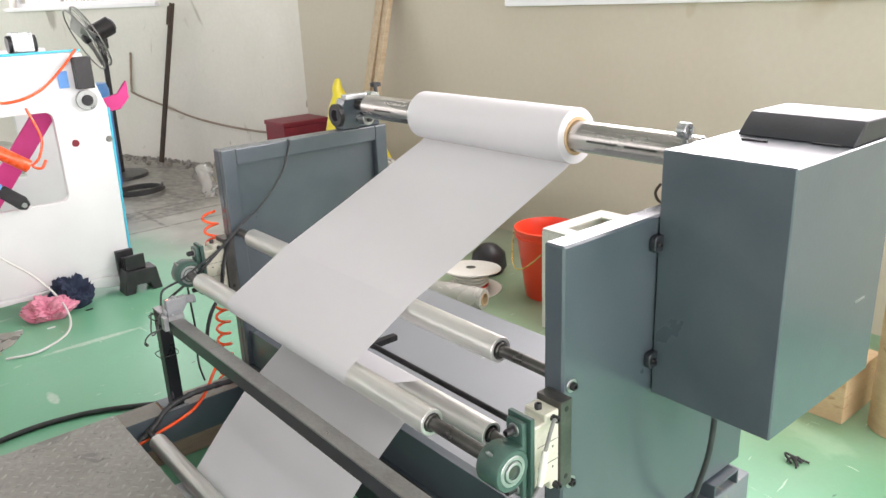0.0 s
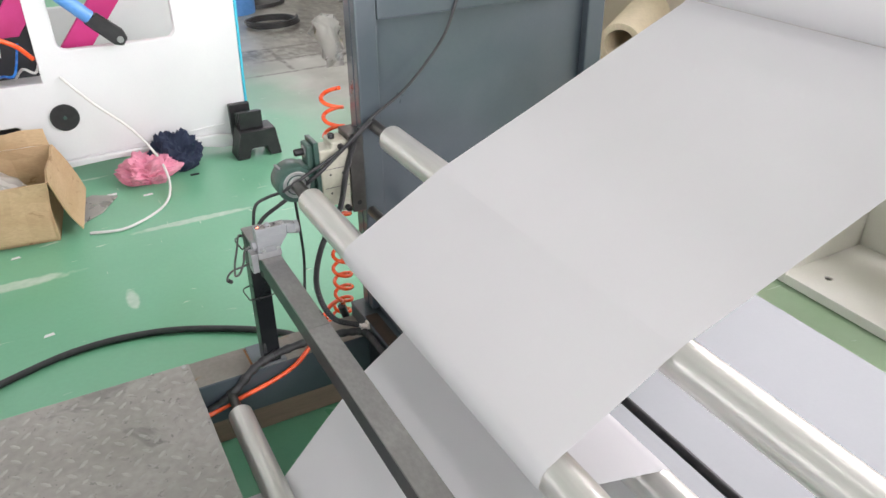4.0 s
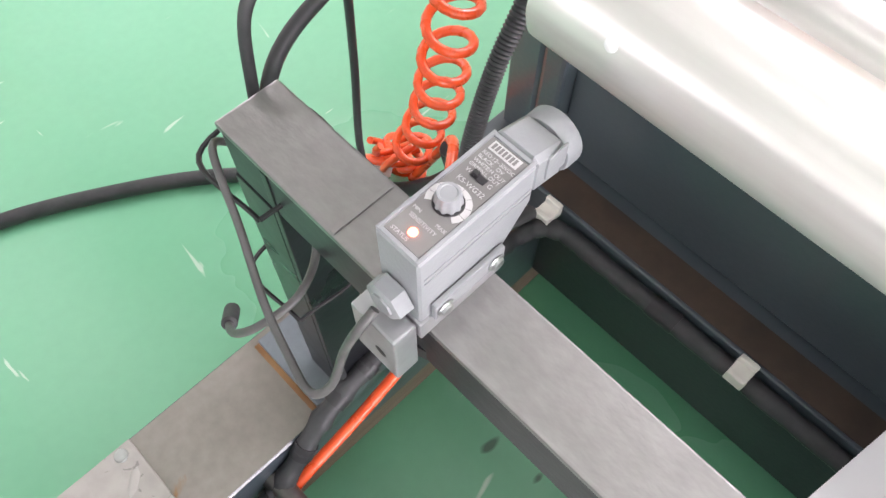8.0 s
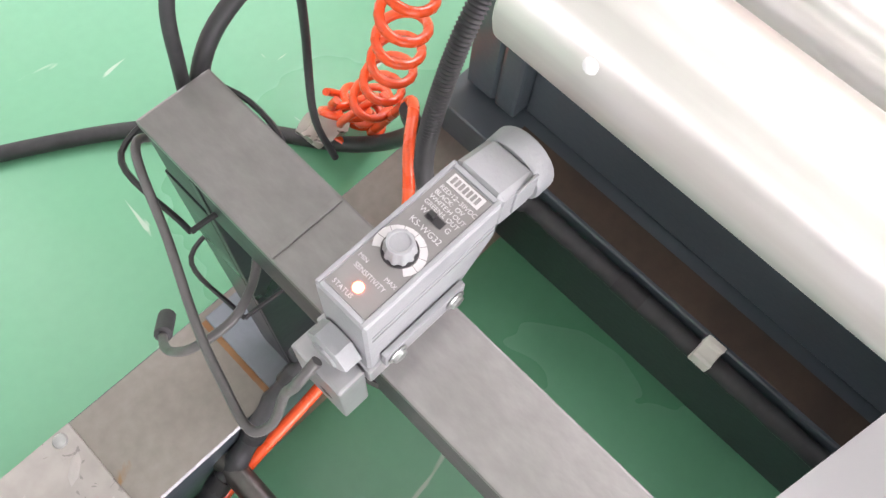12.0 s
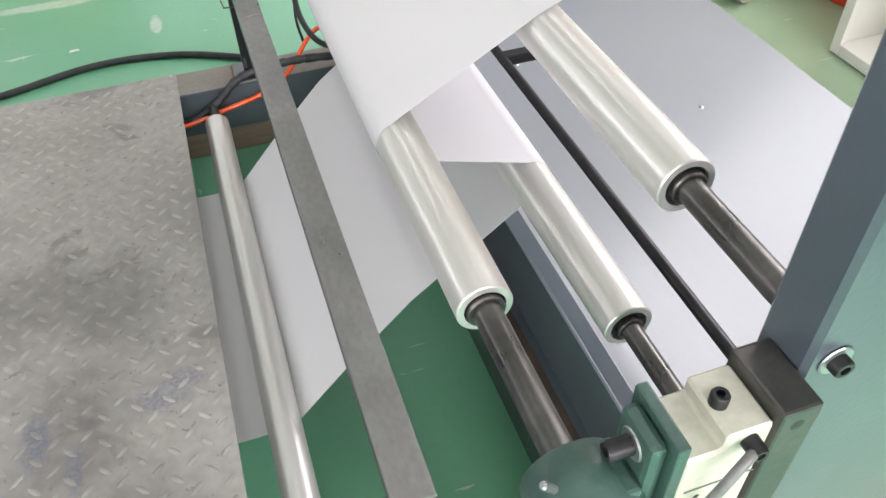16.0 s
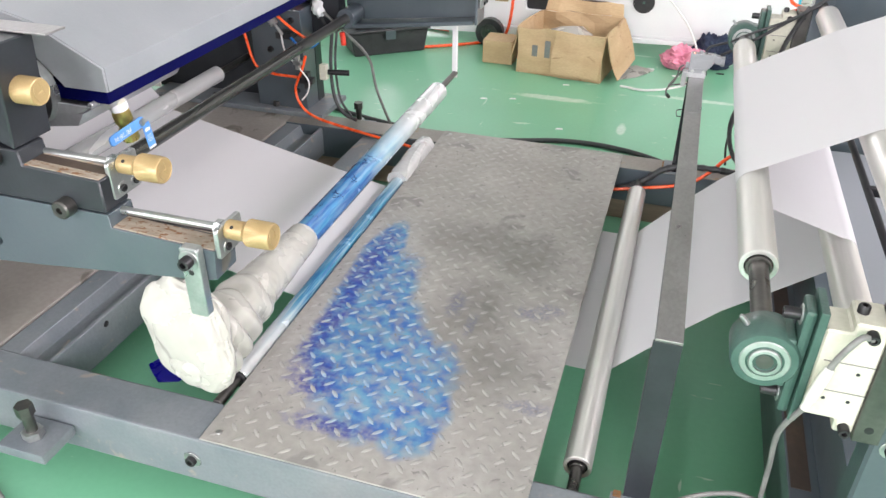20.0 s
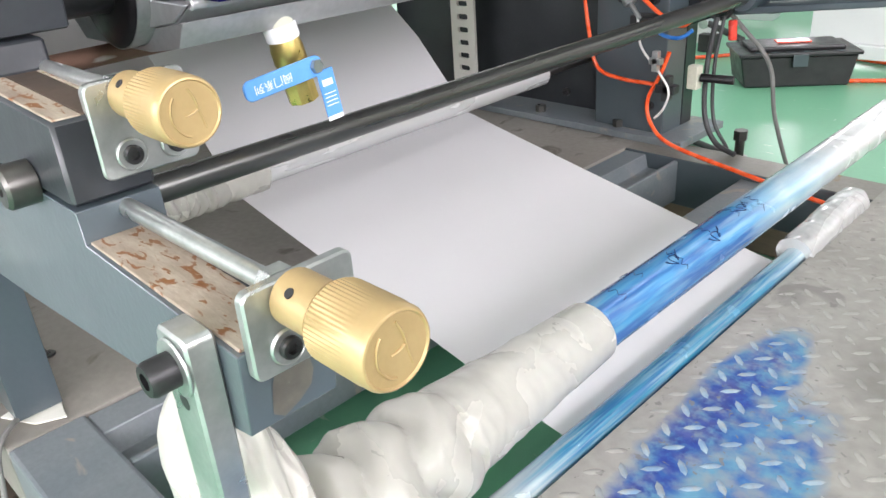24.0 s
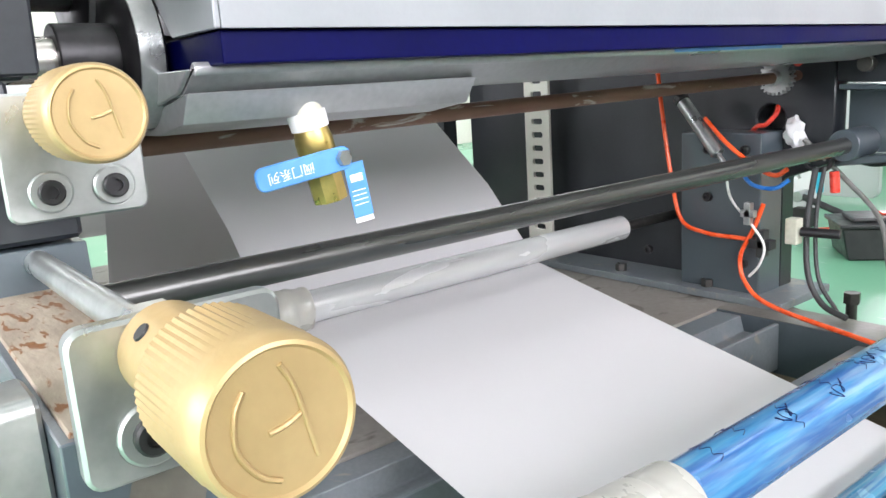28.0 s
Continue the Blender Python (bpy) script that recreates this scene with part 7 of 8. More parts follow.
part("brass_fitting", box(-0.50, -0.472, 1.665, 1.695, 0.37, 0.43, 0.003), CREAMPLATE, run)
part("fitting_stub", rod((-0.47, 1.68, 0.40), (-0.39, 1.70, 0.398), 0.011, 14), BLACKSTEEL, run)
cyl = thing("air_cylinder", (-0.70, 1.66, 0.6), "small silver air cylinder on the far frame", "cylinder")
part("barrel", rod((-0.765, 1.655, 0.70), (-0.66, 1.645, 0.575), 0.0165, 24), ZINC, cyl)
part("end_cap", rod((-0.775, 1.656, 0.712), (-0.765, 1.655, 0.70), 0.019, 24), BLACKSTEEL, cyl)
part("piston_rod", rod((-0.66, 1.645, 0.575), (-0.63, 1.642, 0.54), 0.006, 12), ZINC, cyl)
part("bracket", box(-0.665, -0.60, 1.65, 1.699, 0.52, 0.545, 0.003), BLACKSTEEL, cyl)
blk = thing("black_cables", (-0.45, 1.7, 0.2), "black and grey cables hanging from the far frame", "cable")
part("cable", cable([(-0.47, 1.74, 0.54), (-0.475, 1.72, 0.42), (-0.46, 1.70, 0.30), (-0.42, 1.69, 0.235), (-0.36, 1.68, 0.215)], 0.007, 10), RUBBER, blk)
part("cable", cable([(-0.455, 1.75, 0.54), (-0.46, 1.73, 0.42), (-0.44, 1.71, 0.29), (-0.39, 1.70, 0.22)], 0.005, 10), RUBBER, blk)
part("grey_cable", cable([(-0.52, 1.78, 0.60), (-0.44, 1.83, 0.50), (-0.38, 1.88, 0.40), (-0.36, 1.91, 0.25), (-0.30, 1.95, 0.06), (-0.25, 2.0, 0.01)], 0.006, 10), GREYCABLE, blk)
part("cable", cable([(-0.541, 1.795, 0.58), (-0.511, 1.79, 0.535), (-0.471, 1.79, 0.53), (-0.451, 1.79, 0.56)], 0.006, 10), RUBBER, blk)
part("plug", rod((-0.451, 1.79, 0.526), (-0.447, 1.79, 0.476), 0.011, 14), REDHOSE, blk, "red plug")
part("cable", cable([(-0.64, 1.90, 0.60), (-0.591, 1.90, 0.534), (-0.561, 1.90, 0.515), (-0.528, 1.90, 0.518), (-0.514, 1.90, 0.545), (-0.50, 1.90, 0.56)], 0.006, 10), RUBBER, blk, "black cable drooping below the arm")
part("cable", cable([(-0.50, 1.925, 0.555), (-0.45, 1.925, 0.532), (-0.398, 1.925, 0.53), (-0.325, 1.925, 0.555), (-0.26, 1.925, 0.60)], 0.006, 10), RUBBER, blk, "black cable drooping below the arm")
airw = thing("white_air_line", (-0.57, 1.65, 0.3), "thin white air line hanging from the far frame", "air hose")
part("hose", cable([(-0.636, 1.64, 0.545), (-0.622, 1.64, 0.472), (-0.565, 1.64, 0.41), (-0.535, 1.64, 0.366), (-0.545, 1.64, 0.32), (-0.574, 1.645, 0.285)], 0.0032, 8), WHITECABLE, airw)
part("push_fitting", merged(box(-0.592, -0.558, 1.630, 1.648, 0.430, 0.447, 0.002), box(-0.583, -0.567, 1.630, 1.648, 0.412, 0.465, 0.002)), ZINC, airw, "small metal push fitting")
wht = thing("white_cable", (-0.75, -0.05, 0.6), "white cable drooping along the drive cabinet", "cable")
part("cable", cable([(-0.77, 0.026, 0.709), (-0.755, 0.063, 0.651), (-0.74, 0.048, 0.569), (-0.72, 0.014, 0.53), (-0.7, -0.041, 0.518), (-0.66, -0.048, 0.491), (-0.58, -0.021, 0.491), (-0.52, 0.004, 0.55), (-0.48, 0.03, 0.603)], 0.0042, 10), WHITECABLE, wht)
bc = thing("drain_cable", (-0.85, 0.13, 0.21), "thin black cable dropping into the base slab", "cable")
part("cable", cable([(-0.98, 0.06, 0.42), (-0.93, 0.09, 0.32), (-0.87, 0.125, 0.235), (-0.848, 0.137, 0.2)], 0.005, 8), RUBBER, bc)
part("grommet", pipe((-0.847, 0.137, 0.2045), (-0.847, 0.137, 0.209), 0.013, 0.0055, 18), BLACKPLASTIC, bc)
solo("tape_scrap", prism([(-0.72, 0.02), (-0.66, 0.05), (-0.64, 0.09), (-0.69, 0.10), (-0.74, 0.07)], "z", TOP + 0.0005, TOP + 0.003, 0.0008), CREAMPAINT, "crumpled scrap of pale tape on the base slab", "scrap")


# ---- the white machine behind ----
wm = thing("white_machine", (0.6, 3.9, 0.0), "white steel machine frame with cyan edges and magenta parts", "machine")
WY, WX = 3.62, -0.93
part("front_plate", prism([(WX, 0.10), (1.22, 0.10), (1.30, 0.085), (1.375, 0.085), (1.40, 1.07), (1.31, 1.38), (0.90, 1.385), (WX, 1.385)], "y", WY, WY + 0.04, 0.004, [rounded(0.62, 1.11, 0.585, 1.08, 0.04), [(-0.3, 0.46), (0.53, 0.46), (0.53, 0.95), (-0.3, 0.95)], rounded(-0.1, 0.40, 0.20, 0.285, 0.02, 2)]), WHITEPAINT, wm)
part("cyan_edge", prism([(1.3755, 0.085), (1.388, 0.085), (1.412, 1.07), (1.4005, 1.07)], "y", WY - 0.001, WY + 0.041, 0.002), CYAN, wm, "cyan painted edge")
part("cyan_edge", box(WX, 1.31, WY - 0.001, WY + 0.041, 1.386, 1.398, 0.002), CYAN, wm, "cyan painted edge")
part("back_plate", prism([(WX, 0.10), (1.35, 0.10), (1.36, 1.38), (WX, 1.38)], "y", WY + 0.95, WY + 0.99, 0.004, [[(0.55, 0.58), (1.1, 0.58), (1.1, 1.08), (0.55, 1.08)]]), WHITEPAINT, wm)
part("skirt", prism([(WX, 0.03), (0.1, 0.055), (0.75, 0.075), (1.10, 0.06), (1.24, 0.03), (1.30, 0.03), (1.30, 0.085), (1.22, 0.099), (WX, 0.099)], "y", WY - 0.02, WY + 0.06, 0.003), WHITEPAINT, wm)
part("panel_crease", prism([(0.46, 0.10), (1.27, 0.14), (1.27, 0.146), (0.46, 0.106)], "y", WY - 0.004, WY - 0.0005, 0.001), WHITEPAINT, wm)
for a, b in (((0.60, 0.50), (1.10, 1.12)), ((0.35, 0.62), (0.80, 1.20))):
    part("magenta_bar", prism([(a[0], a[1]), (a[0] + 0.14, a[1]), (b[0] + 0.14, b[1]), (b[0], b[1])], "y", WY + 0.20, WY + 0.23, 0.003), MAGENTA, wm, "magenta cross bar")
part("magenta_arm", prism([(1.30, 1.08), (1.50, 1.13), (1.56, 1.20), (1.56, 1.10), (1.50, 1.04), (1.30, 1.02)], "y", WY + 0.10, WY + 0.13, 0.003), MAGENTA, wm, "magenta lever arm")
part("roller_end", pipe((1.293, WY - 0.03, 1.126), (1.293, WY - 0.001, 1.126), 0.055, 0.03, 32), ZINC, wm)
part("roller_core", rod((1.293, WY - 0.04, 1.126), (1.293, WY - 0.001, 1.126), 0.03, 24), BLACKSTEEL, wm)
part("port", rod((1.198, WY - 0.004, 0.897), (1.198, WY - 0.0005, 0.897), 0.02, 24), MAROON, wm)
part("port", rod((1.378, WY - 0.004, 0.896), (1.378, WY - 0.0005, 0.896), 0.018, 24), TUBE_GREY, wm)
part("rubber_disc", rod((0.58, WY - 0.01, 0.299), (0.58, WY - 0.0005, 0.299), 0.06, 28), BLACKPLASTIC, wm, "black round cover disc")
part("valve_block", box(1.25, 1.34, WY - 0.06, WY - 0.001, 1.19, 1.36, 0.004), BLACKPLASTIC, wm)
part("blue_button", box(1.17, 1.22, WY - 0.012, WY - 0.001, 1.20, 1.29, 0.003), BLUELEVER, wm)
part("clevis", prism([(0.74, 0.70), (0.80, 0.735), (0.89, 0.655), (0.905, 0.615), (0.88, 0.585), (0.845, 0.595)], "y", WY - 0.05, WY - 0.015, 0.006), BLACKPLASTIC, wm, "black rod clevis")
part("clevis_pin", rod((0.872, WY - 0.056, 0.615), (0.872, WY - 0.01, 0.615), 0.014, 18), ZINC, wm)
part("air_cylinder", rod((0.77, WY - 0.033, 0.717), (0.66, WY - 0.033, 0.83), 0.03, 24), BLUELEVER, wm, "blue air cylinder")
part("disc_screw", rod((0.58, WY - 0.013, 0.299), (0.58, WY - 0.0098, 0.299), 0.008, 12), CASTGREEN, wm)
part("top_motor", rod((0.98, WY + 0.1, 1.44), (1.12, WY + 0.1, 1.44), 0.045, 24), BLACKPLASTIC, wm)
part("top_block", box(1.0, 1.10, WY + 0.05, WY + 0.15, 1.399, 1.50, 0.004), ZINC, wm)
tubec = lathe([(0, 0), (0, 0.035), (0.20, 0.035), (0.23, 0.012), (0.24, 0)], (0.93, WY - 0.06, 0.82), (-0.8, 0, 0.6), 20)
part("orange_cylinder", tubec, ORANGE, wm, "orange plastic hose spring")
part("air_hose", cable([(1.28, WY - 0.03, 1.40), (1.18, WY - 0.05, 1.30), (1.05, WY - 0.06, 1.20), (0.90, WY - 0.06, 1.16), (0.7, WY - 0.05, 1.18), (0.4, WY - 0.05, 1.14)], 0.007, 8), ORANGE, wm)
part("air_hose", cable([(0.98, WY - 0.03, 1.12), (1.02, WY - 0.05, 0.96), (0.99, WY - 0.06, 0.86), (0.95, WY - 0.06, 0.82), (0.99, WY - 0.06, 0.80), (1.02, WY - 0.06, 0.84)], 0.007, 8), ORANGE, wm)
part("pink_cable", cable([(0.60, WY - 0.01, 0.48), (0.70, WY - 0.05, 0.36), (0.84, WY - 0.12, 0.22), (0.92, WY - 0.25, 0.08), (0.88, WY - 0.45, 0.008), (0.70, WY - 0.62, 0.008), (0.55, WY - 0.60, 0.008)], 0.006, 8), WHITECABLE, wm)
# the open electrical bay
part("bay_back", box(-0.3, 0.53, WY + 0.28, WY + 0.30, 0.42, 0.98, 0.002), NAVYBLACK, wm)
part("bay_floor", box(-0.3, 0.53, WY + 0.041, WY + 0.279, 0.40, 0.42, 0.002), WHITEPAINT, wm)
for k in range(3):
    part("relay", box(-0.2 + 0.22 * k, -0.04 + 0.22 * k, WY + 0.15, WY + 0.279, 0.55, 0.66, 0.004), CREAMPLATE if k % 2 else WHITEINK, wm)
for k in range(9):
    x = -0.25 + 0.085 * k
    m = (ORANGE, MAGENTA, BLUEHOSE, WHITECABLE, CYAN)[k % 5]
    part("bay_wire", cable([(x, WY + 0.2, 0.44), (x + 0.04, WY + 0.08, 0.47 + 0.02 * (k % 3)), (x + 0.09, WY + 0.05, 0.50), (x + 0.13, WY + 0.16, 0.60)], 0.006, 6, 6), m, wm)
part("orange_hose", cable([(-0.2, WY + 0.02, 0.62), (0.1, WY - 0.03, 0.66), (0.3, WY - 0.03, 0.70), (0.45, WY + 0.0, 0.64), (0.52, WY + 0.03, 0.56)], 0.010, 8), ORANGE, wm)
part("slot_back", box(-0.1, 0.40, WY + 0.041, WY + 0.05, 0.19, 0.29, 0), BLACKPLASTIC, wm)
nx = thing("white_machine", (-1.9, 3.9, 0.0), "white steel end plate of the neighbouring machine with a cyan edge", "machine")
part("end_plate", prism(rounded(-2.6, -1.375, 0.03, 1.35, 0.05, 4), "y", WY, WY + 0.04, 0.004, [circle(-1.46, 0.24, 0.016, 16)]), WHITEPAINT, nx)
part("cyan_edge", box(-1.3745, -1.355, WY - 0.001, WY + 0.041, 0.16, 1.30, 0.002), CYAN, nx, "cyan painted edge")
part("back_plate", prism(rounded(-2.6, -1.375, 0.03, 1.35, 0.05, 4), "y", WY + 0.7, WY + 0.74, 0.004), WHITEPAINT, nx)
part("levelling_block", box(-1.46, -1.37, WY - 0.05, WY - 0.001, 0.001, 0.09, 0.004), BLACKPLASTIC, nx)
part("stub", rod((-1.42, WY - 0.09, 0.15), (-1.42, WY - 0.001, 0.15), 0.026, 20), ZINC, nx)
part("lever", rod((-1.40, WY - 0.07, 0.15), (-1.20, WY - 0.10, 0.09), 0.016, 14), BLACKPLASTIC, nx)
fm = thing("far_white_machine", (-2.1, 6.2, 0.0), "low white machine body on black castors at the back", "machine")
part("body", prism(rounded(-3.2, -1.35, 0.15, 0.62, 0.06, 4), "y", 5.92, 6.7, 0.006), WHITEPAINT, fm)
part("skirt", box(-3.1, -1.5, 6.0, 6.6, 0.06, 0.149, 0.004), BLACKPLASTIC, fm, "dark underside")
part("cover_hole", rod((-1.75, 5.918, 0.36), (-1.75, 5.9195, 0.36), 0.03, 18), BLACKPLASTIC, fm)
for x in (-1.62, -2.7):
    w = part("castor", rod((x, 5.90, 0.062), (x, 5.96, 0.062), 0.062, 24, 0.006), BLACKPLASTIC, fm)
    part("castor_hub", rod((x, 5.895, 0.062), (x, 5.90, 0.062), 0.03, 18), DARKSTEEL, w)
foot = thing("machine_wedge_foot", (1.40, 3.55, 0), "black cast levelling foot under the white machine", "levelling foot")
part("block", prism([(1.27, 0.001), (1.33, 0.001), (1.345, 0.05), (1.42, 0.05), (1.435, 0.001), (1.49, 0.001), (1.47, 0.14), (1.30, 0.14)], "y", 3.46, 3.58, 0.004), BLACKPLASTIC, foot)
for k in range(3):
    part("rib", box(1.31, 1.42, 3.49 + 0.035 * k, 3.505 + 0.035 * k, 0.141, 0.225 - 0.01 * k, 0.003), BLACKPLASTIC, foot)
part("clamp", box(1.29, 1.39, 3.585, 3.617, 0.02, 0.24, 0.004), BLACKPLASTIC, foot)


def crumpled_cloth(name, x, y, rx, ry, h, material, label, seed):
    bm = bmesh.new()
    bmesh.ops.create_icosphere(bm, subdivisions=5, radius=1)
    for v in bm.verts:
        d = v.co.copy()
        k = 1 + 0.45 * noise.noise(d * 1.6 + Vector((seed, 0, 0))) + 0.5 * (0.4 - abs(noise.noise(d * 3.2 + Vector((0, seed, 0))))) + 0.30 * (0.4 - abs(noise.noise(d * 7.5 + Vector((0, 0, seed))))) + 0.12 * (0.4 - abs(noise.noise(d * 16 + Vector((seed, 0, seed)))))
        v.co = Vector((x + d.x * rx * k, y + d.y * ry * k, max(0.001, (d.z * 0.5 + 0.34) * h * k)))
    solo(name, smooth(bm, 80), material, label, "cloth")


crumpled_cloth("pink_rag", 0.86, 3.46, 0.10, 0.085, 0.115, PINK, "crumpled pink cleaning rag on the floor", 2)
crumpled_cloth("navy_rag", 1.0, 3.53, 0.095, 0.065, 0.165, NAVY, "crumpled dark blue rag on the floor by the machine", 5)
solo("film_scrap", prism([(0.52, 3.12), (0.62, 3.20), (0.70, 3.34), (0.60, 3.40), (0.50, 3.32)], "z", 0.001, 0.006, 0.001), CLEAR, "scrap of clear film on the floor", "scrap")
for x, y, a in ((0.66, 3.36, 0.5), (0.80, 3.28, 2.0), (1.03, 3.40, 1.2)):
    solo("floor_scrap", box(x, x + 0.04, y, y + 0.012, 0.001, 0.006, 0.001), WHITEINK if a < 1.1 or a > 1.5 else BLACKPLASTIC, "small scrap lying on the floor", "scrap", "floor scraps")
for x, y in ((0.04, 2.66), (0.33, 2.35), (-0.1, 2.62), (0.26, 2.95)):
    solo("paper_scrap", prism([(x, y), (x + 0.035, y + 0.006), (x + 0.03, y + 0.02), (x + 0.005, y + 0.016)], "z", 0.001, 0.003, 0), WHITEINK, "tiny white paper scrap on the floor", "scrap", "paper scraps")


def open_carton(x, y, w, d, h, rz):
    """A torn brown carton with its flaps folded out."""
    c = thing("open_carton", (x, y, 0), "torn open brown cardboard carton with film inside", "carton", rz=rz)
    M = pose(x, y, 0, 0, 0, rz)
    rg = random.Random(8)

    def put(name, bm, lab=""):
        bmesh.ops.subdivide_edges(bm, edges=[e for e in bm.edges if e.calc_length() > 0.05], cuts=5, use_grid_fill=True)
        for v in bm.verts:
            v.co += Vector((noise.noise(v.co * 6), noise.noise(v.co * 6 + Vector((3, 0, 0))), 0.5 * noise.noise(v.co * 9 + Vector((0, 7, 0))) if v.co.z > 0.05 else 0)) * 0.03 * min(1.0, v.co.z / 0.2)
        part(name, turned(bm, M), CARDBOARD, c, lab)

    t = 0.006
    put("wall", box(-w / 2, w / 2, -d / 2, -d / 2 + t, 0.001, h, 0.001))
    put("wall", box(-w / 2, w / 2, d / 2 - t, d / 2, 0.001, h, 0.001))
    put("wall", box(-w / 2, -w / 2 + t, -d / 2 + t, d / 2 - t, 0.001, h, 0.001))
    put("wall", box(w / 2 - t, w / 2, -d / 2 + t, d / 2 - t, 0.001, h, 0.001))
    put("bottom", box(-w / 2 + t, w / 2 - t, -d / 2 + t, d / 2 - t, 0.001, 0.007, 0.001))
    for side, tilt in ((-1, 174), (1, 24)):
        fl = box(-0.03 if side < 0 else -w / 2 + 0.01, w / 2 - 0.01, -0.003, 0.003, 0, h * (0.9 if side < 0 else 0.3), 0.001)
        fl.transform(Matrix.Translation((0, side * (d / 2 + 0.003), h)) @ Matrix.Rotation(radians(tilt if side < 0 else -tilt), 4, "X"))
        put("flap", fl)
    for side, tilt in ((-1, 168), (1, 158)):
        fl = box(-0.003, 0.003, -d / 2 + 0.01, d / 2 - 0.01, 0, h * (0.75 if side < 0 else 0.95), 0.001)
        fl.transform(Matrix.Translation((side * (w / 2 + 0.003), 0, h)) @ Matrix.Rotation(radians(tilt * side), 4, "Y"))
        put("flap", fl)
    for k in range(2):
        part("print_mark", turned(box(-0.15 + 0.07 * k, -0.12 + 0.07 * k, -d / 2 - 0.004, -d / 2 - 0.001, 0.10, 0.16 + 0.03 * k, 0), M), LABELGREY, c, "faint printed mark")
    cr = lathe([(0, 0), (0, 0.12), (0.06, 0.14), (0.10, 0.10), (0.12, 0)], (0, 0, 0.1), (0.1, 0, 1), 20)
    for v in cr.verts:
        v.co += Vector((noise.noise(v.co * 12), noise.noise(v.co * 12 + Vector((4, 0, 0))), noise.noise(v.co * 12 + Vector((0, 6, 0))))) * 0.03
    solo("film_waste", turned(cr, M), MILKY, "crumpled milky film stuffed in the carton", "plastic film")


open_carton(0.235, 3.27, 0.47, 0.42, 0.245, -7)
solo("small_carton", box(-0.24, -0.07, 3.18, 3.34, 0.001, 0.13, 0.004), CARDBOARD, "small closed brown cardboard box", "carton")


def tool_box():
    t = thing("tool_box", (-0.86, 3.25, 0), "dark grey plastic tool tray with a handle on the floor", "tool box", rz=0)
    M = pose(-0.86, 3.25, 0, 0, 0, 38)
    part("tray", turned(prism([(-0.21, 0.001), (0.21, 0.001), (0.235, 0.13), (-0.235, 0.13)], "y", -0.12, 0.12, 0.006), M), BLACKPLASTIC, t)
    part("rim", turned(box(-0.245, 0.245, -0.135, 0.135, 0.131, 0.146, 0.004), M), BLACKPLASTIC, t)
    part("lid_ridge", turned(box(-0.19, 0.19, -0.09, 0.09, 0.1465, 0.165, 0.008), M), BLACKPLASTIC, t)
    for k in range(6):
        part("tool_hole", turned(box(-0.18 + 0.065 * k, -0.15 + 0.065 * k, -0.122, -0.105, 0.1465, 0.148, 0), M), SLATE, t)
    part("handle", turned(box(-0.07, 0.07, -0.03, 0.03, 0.1655, 0.172, 0.003), M), REDPLASTIC, t, "red inset handle")
    part("clasp", turned(box(-0.03, 0.03, -0.142, -0.136, 0.09, 0.14, 0.002), M), SLATE, t)


tool_box()
fh = thing("floor_air_hose", (-0.4, 3.3, 0), "orange air hose lying in loops on the floor", "air hose")
part("hose", cable([(-0.75, 3.25, 0.01), (-0.5, 3.4, 0.01), (-0.30, 3.55, 0.012), (-0.20, 3.57, 0.06), (-0.16, 3.55, 0.3), (-0.18, 3.56, 0.55), (-0.25, 3.57, 0.8)], 0.009, 10), ORANGE, fh)
part("hose", cable([(-1.9, 3.5, 0.01), (-1.5, 3.35, 0.01), (-1.25, 3.55, 0.01), (-1.0, 3.75, 0.01), (-0.6, 3.7, 0.01)], 0.009, 10), ORANGE, fh)
tyre = thing("black_castor", (-0.28, 3.50, 0), "black rubber castor beside the white machine", "castor")
part("tyre", pipe((-0.28, 3.47, 0.085), (-0.28, 3.52, 0.085), 0.083, 0.05, 32), BLACKPLASTIC, tyre)
part("hub", rod((-0.28, 3.475, 0.085), (-0.28, 3.515, 0.085), 0.05, 24), DARKSTEEL, tyre)
fan = thing("pedestal_fan", (2.35, 6.9, 0), "black floor standing fan with a grey motor head", "fan")
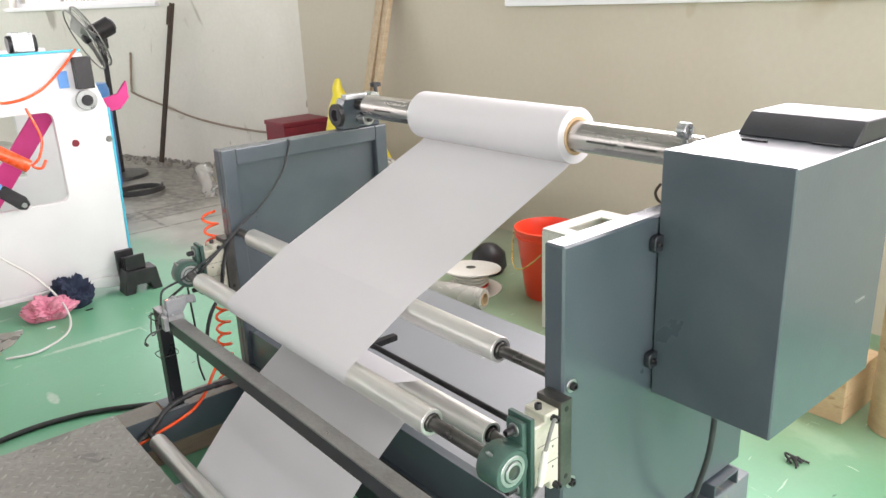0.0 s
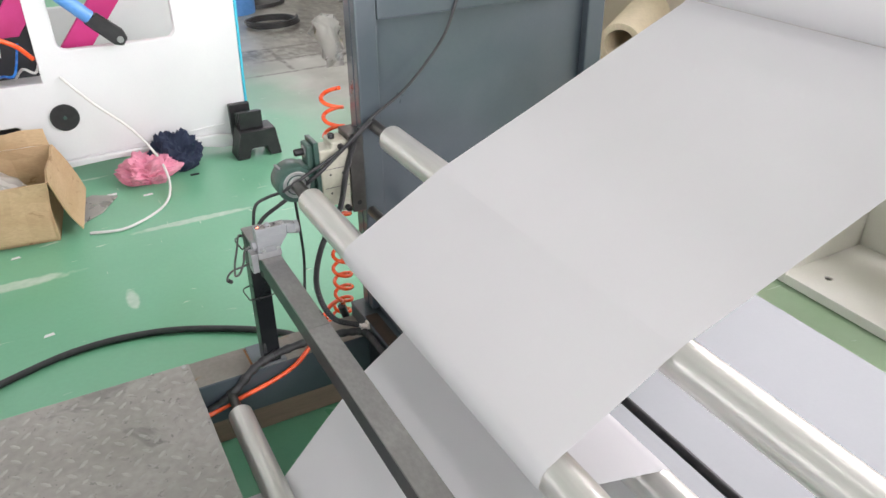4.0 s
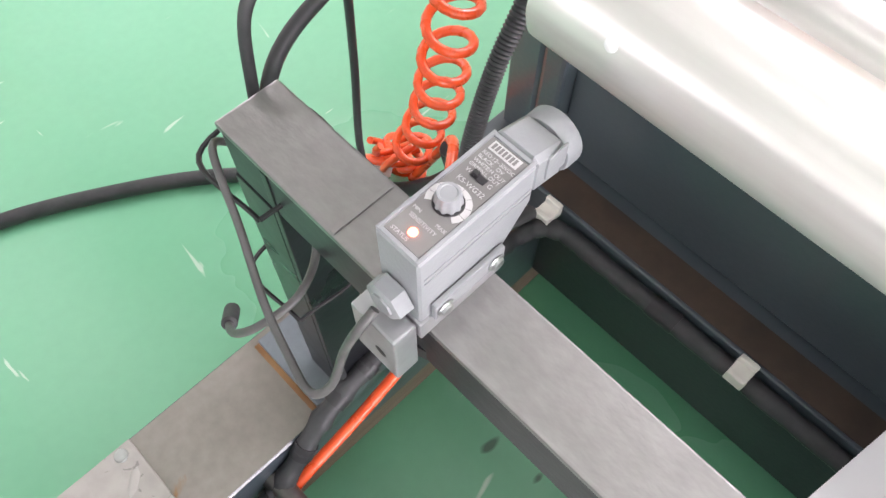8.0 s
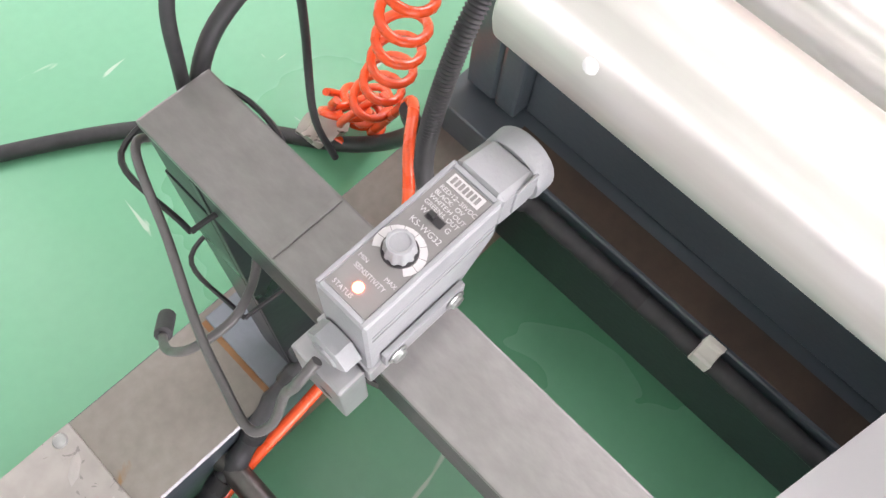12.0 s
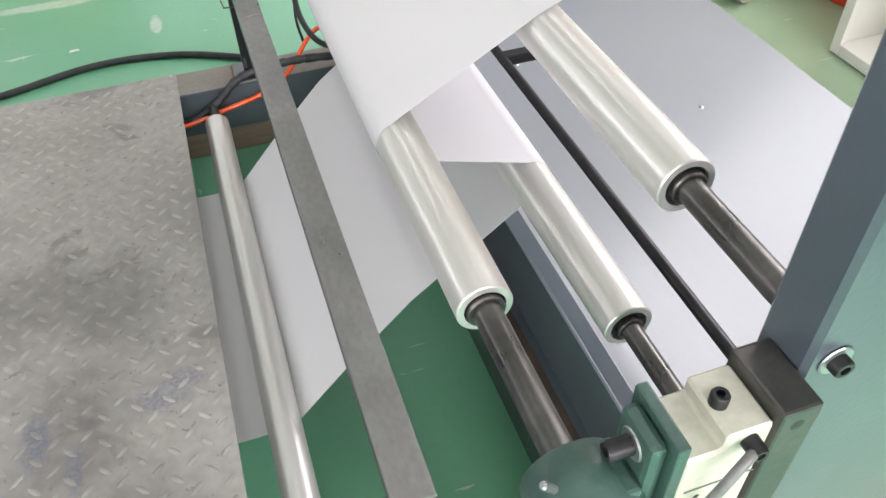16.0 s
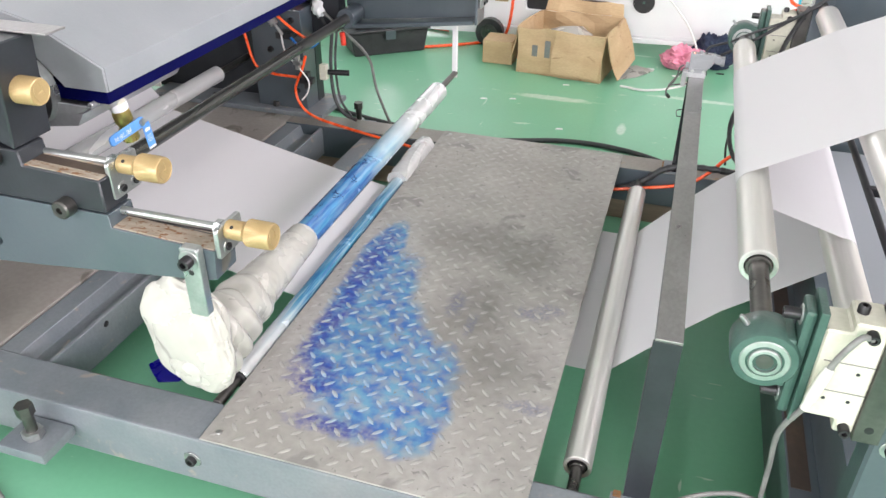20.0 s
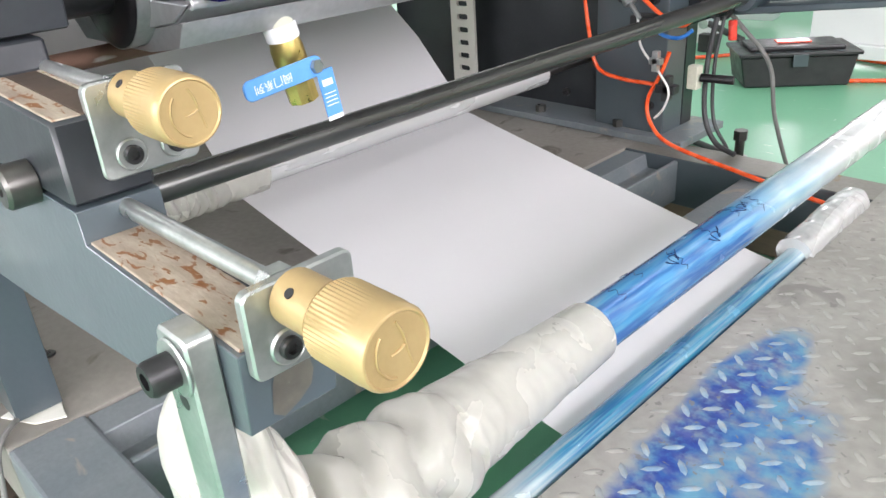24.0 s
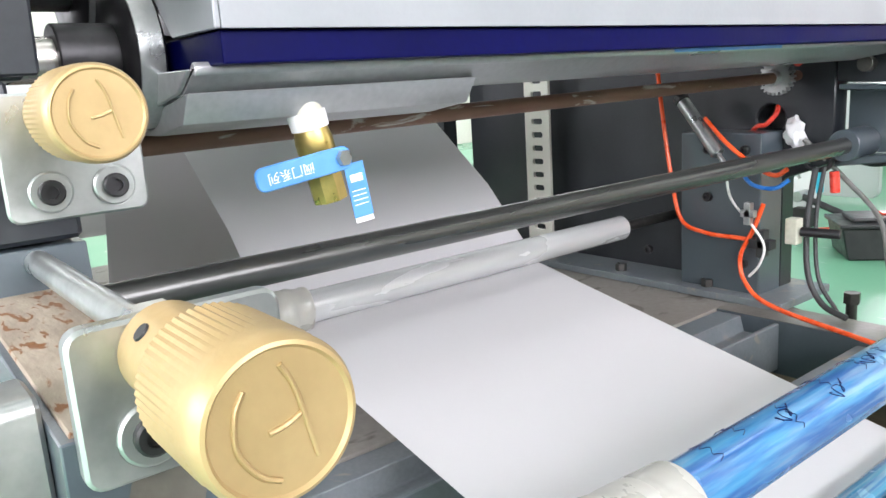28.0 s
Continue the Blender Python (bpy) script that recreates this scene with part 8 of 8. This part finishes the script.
part("base", lathe([(0, 0), (0, 0.28), (0.03, 0.27), (0.05, 0.05), (0.05, 0)], (2.35, 6.9, 0.0), (0, 0, 1), 32), BLACKPLASTIC, fan)
part("pole", rod((2.38, 6.88, 0.05), (2.39, 6.83, 1.25), 0.025, 16), BLACKPLASTIC, fan)
part("motor", rod((2.30, 6.78, 1.37), (2.50, 6.80, 1.46), 0.085, 24, 0.03), BLACKPLASTIC, fan)
part("neck", box(2.35, 2.43, 6.78, 6.86, 1.24, 1.38, 0.01), BLACKPLASTIC, fan)
hub, face = Vector((2.25, 6.78, 1.345)), Vector((-0.80, 0.02, -0.36)).normalized()
for shift in (-0.035, 0.035):
    part("guard_ring", pipe(hub + face * (shift - 0.005), hub + face * (shift + 0.005), 0.30, 0.285, 40), TUBE_GREY, fan)
spin = face.to_track_quat("Z", "Y").to_matrix().to_4x4()
for k in range(18):
    turn = Matrix.Translation(hub) @ spin @ Matrix.Rotation(radians(20 * k), 4, "Z")
    part("guard_wire", sweep([turn @ Vector(p) for p in ((0.29, 0, -0.035), (0.2, 0, -0.055), (0.03, 0, -0.06))], 0.0035, 6), TUBE_GREY, fan)
for k in range(3):
    bl = box(0.03, 0.26, -0.07, 0.07, -0.004, 0.004, 0.003)
    bl.transform(Matrix.Translation(hub) @ spin @ Matrix.Rotation(radians(120 * k + 20), 4, "Z") @ Matrix.Rotation(radians(25), 4, "X"))
    part("blade", bl, TUBE_GREY, fan)
part("hub", rod(hub - face * 0.05, hub + face * 0.04, 0.045, 20, 0.01), BLACKPLASTIC, fan)
bluebin = solo("blue_drum", lathe([(0, 0), (0, 0.16), (0.9, 0.18), (0.95, 0.16), (0.95, 0)], (2.12, 6.6, 0), (0, 0, 1), 24), BLUELEVER, "blue plastic drum standing behind the white machine", "drum")
coilc = thing("cable_coil", (2.1, 6.0, 0), "coil of black cable on the concrete", "cable")
part("coil", sweep([Vector((2.25 + (0.20 + 0.01 * math.sin(k)) * math.cos(k * 0.3), 6.0 + 0.16 * math.sin(k * 0.3), 0.012 + 0.0007 * k)) for k in range(64)], 0.011, 8), RUBBER, coilc)
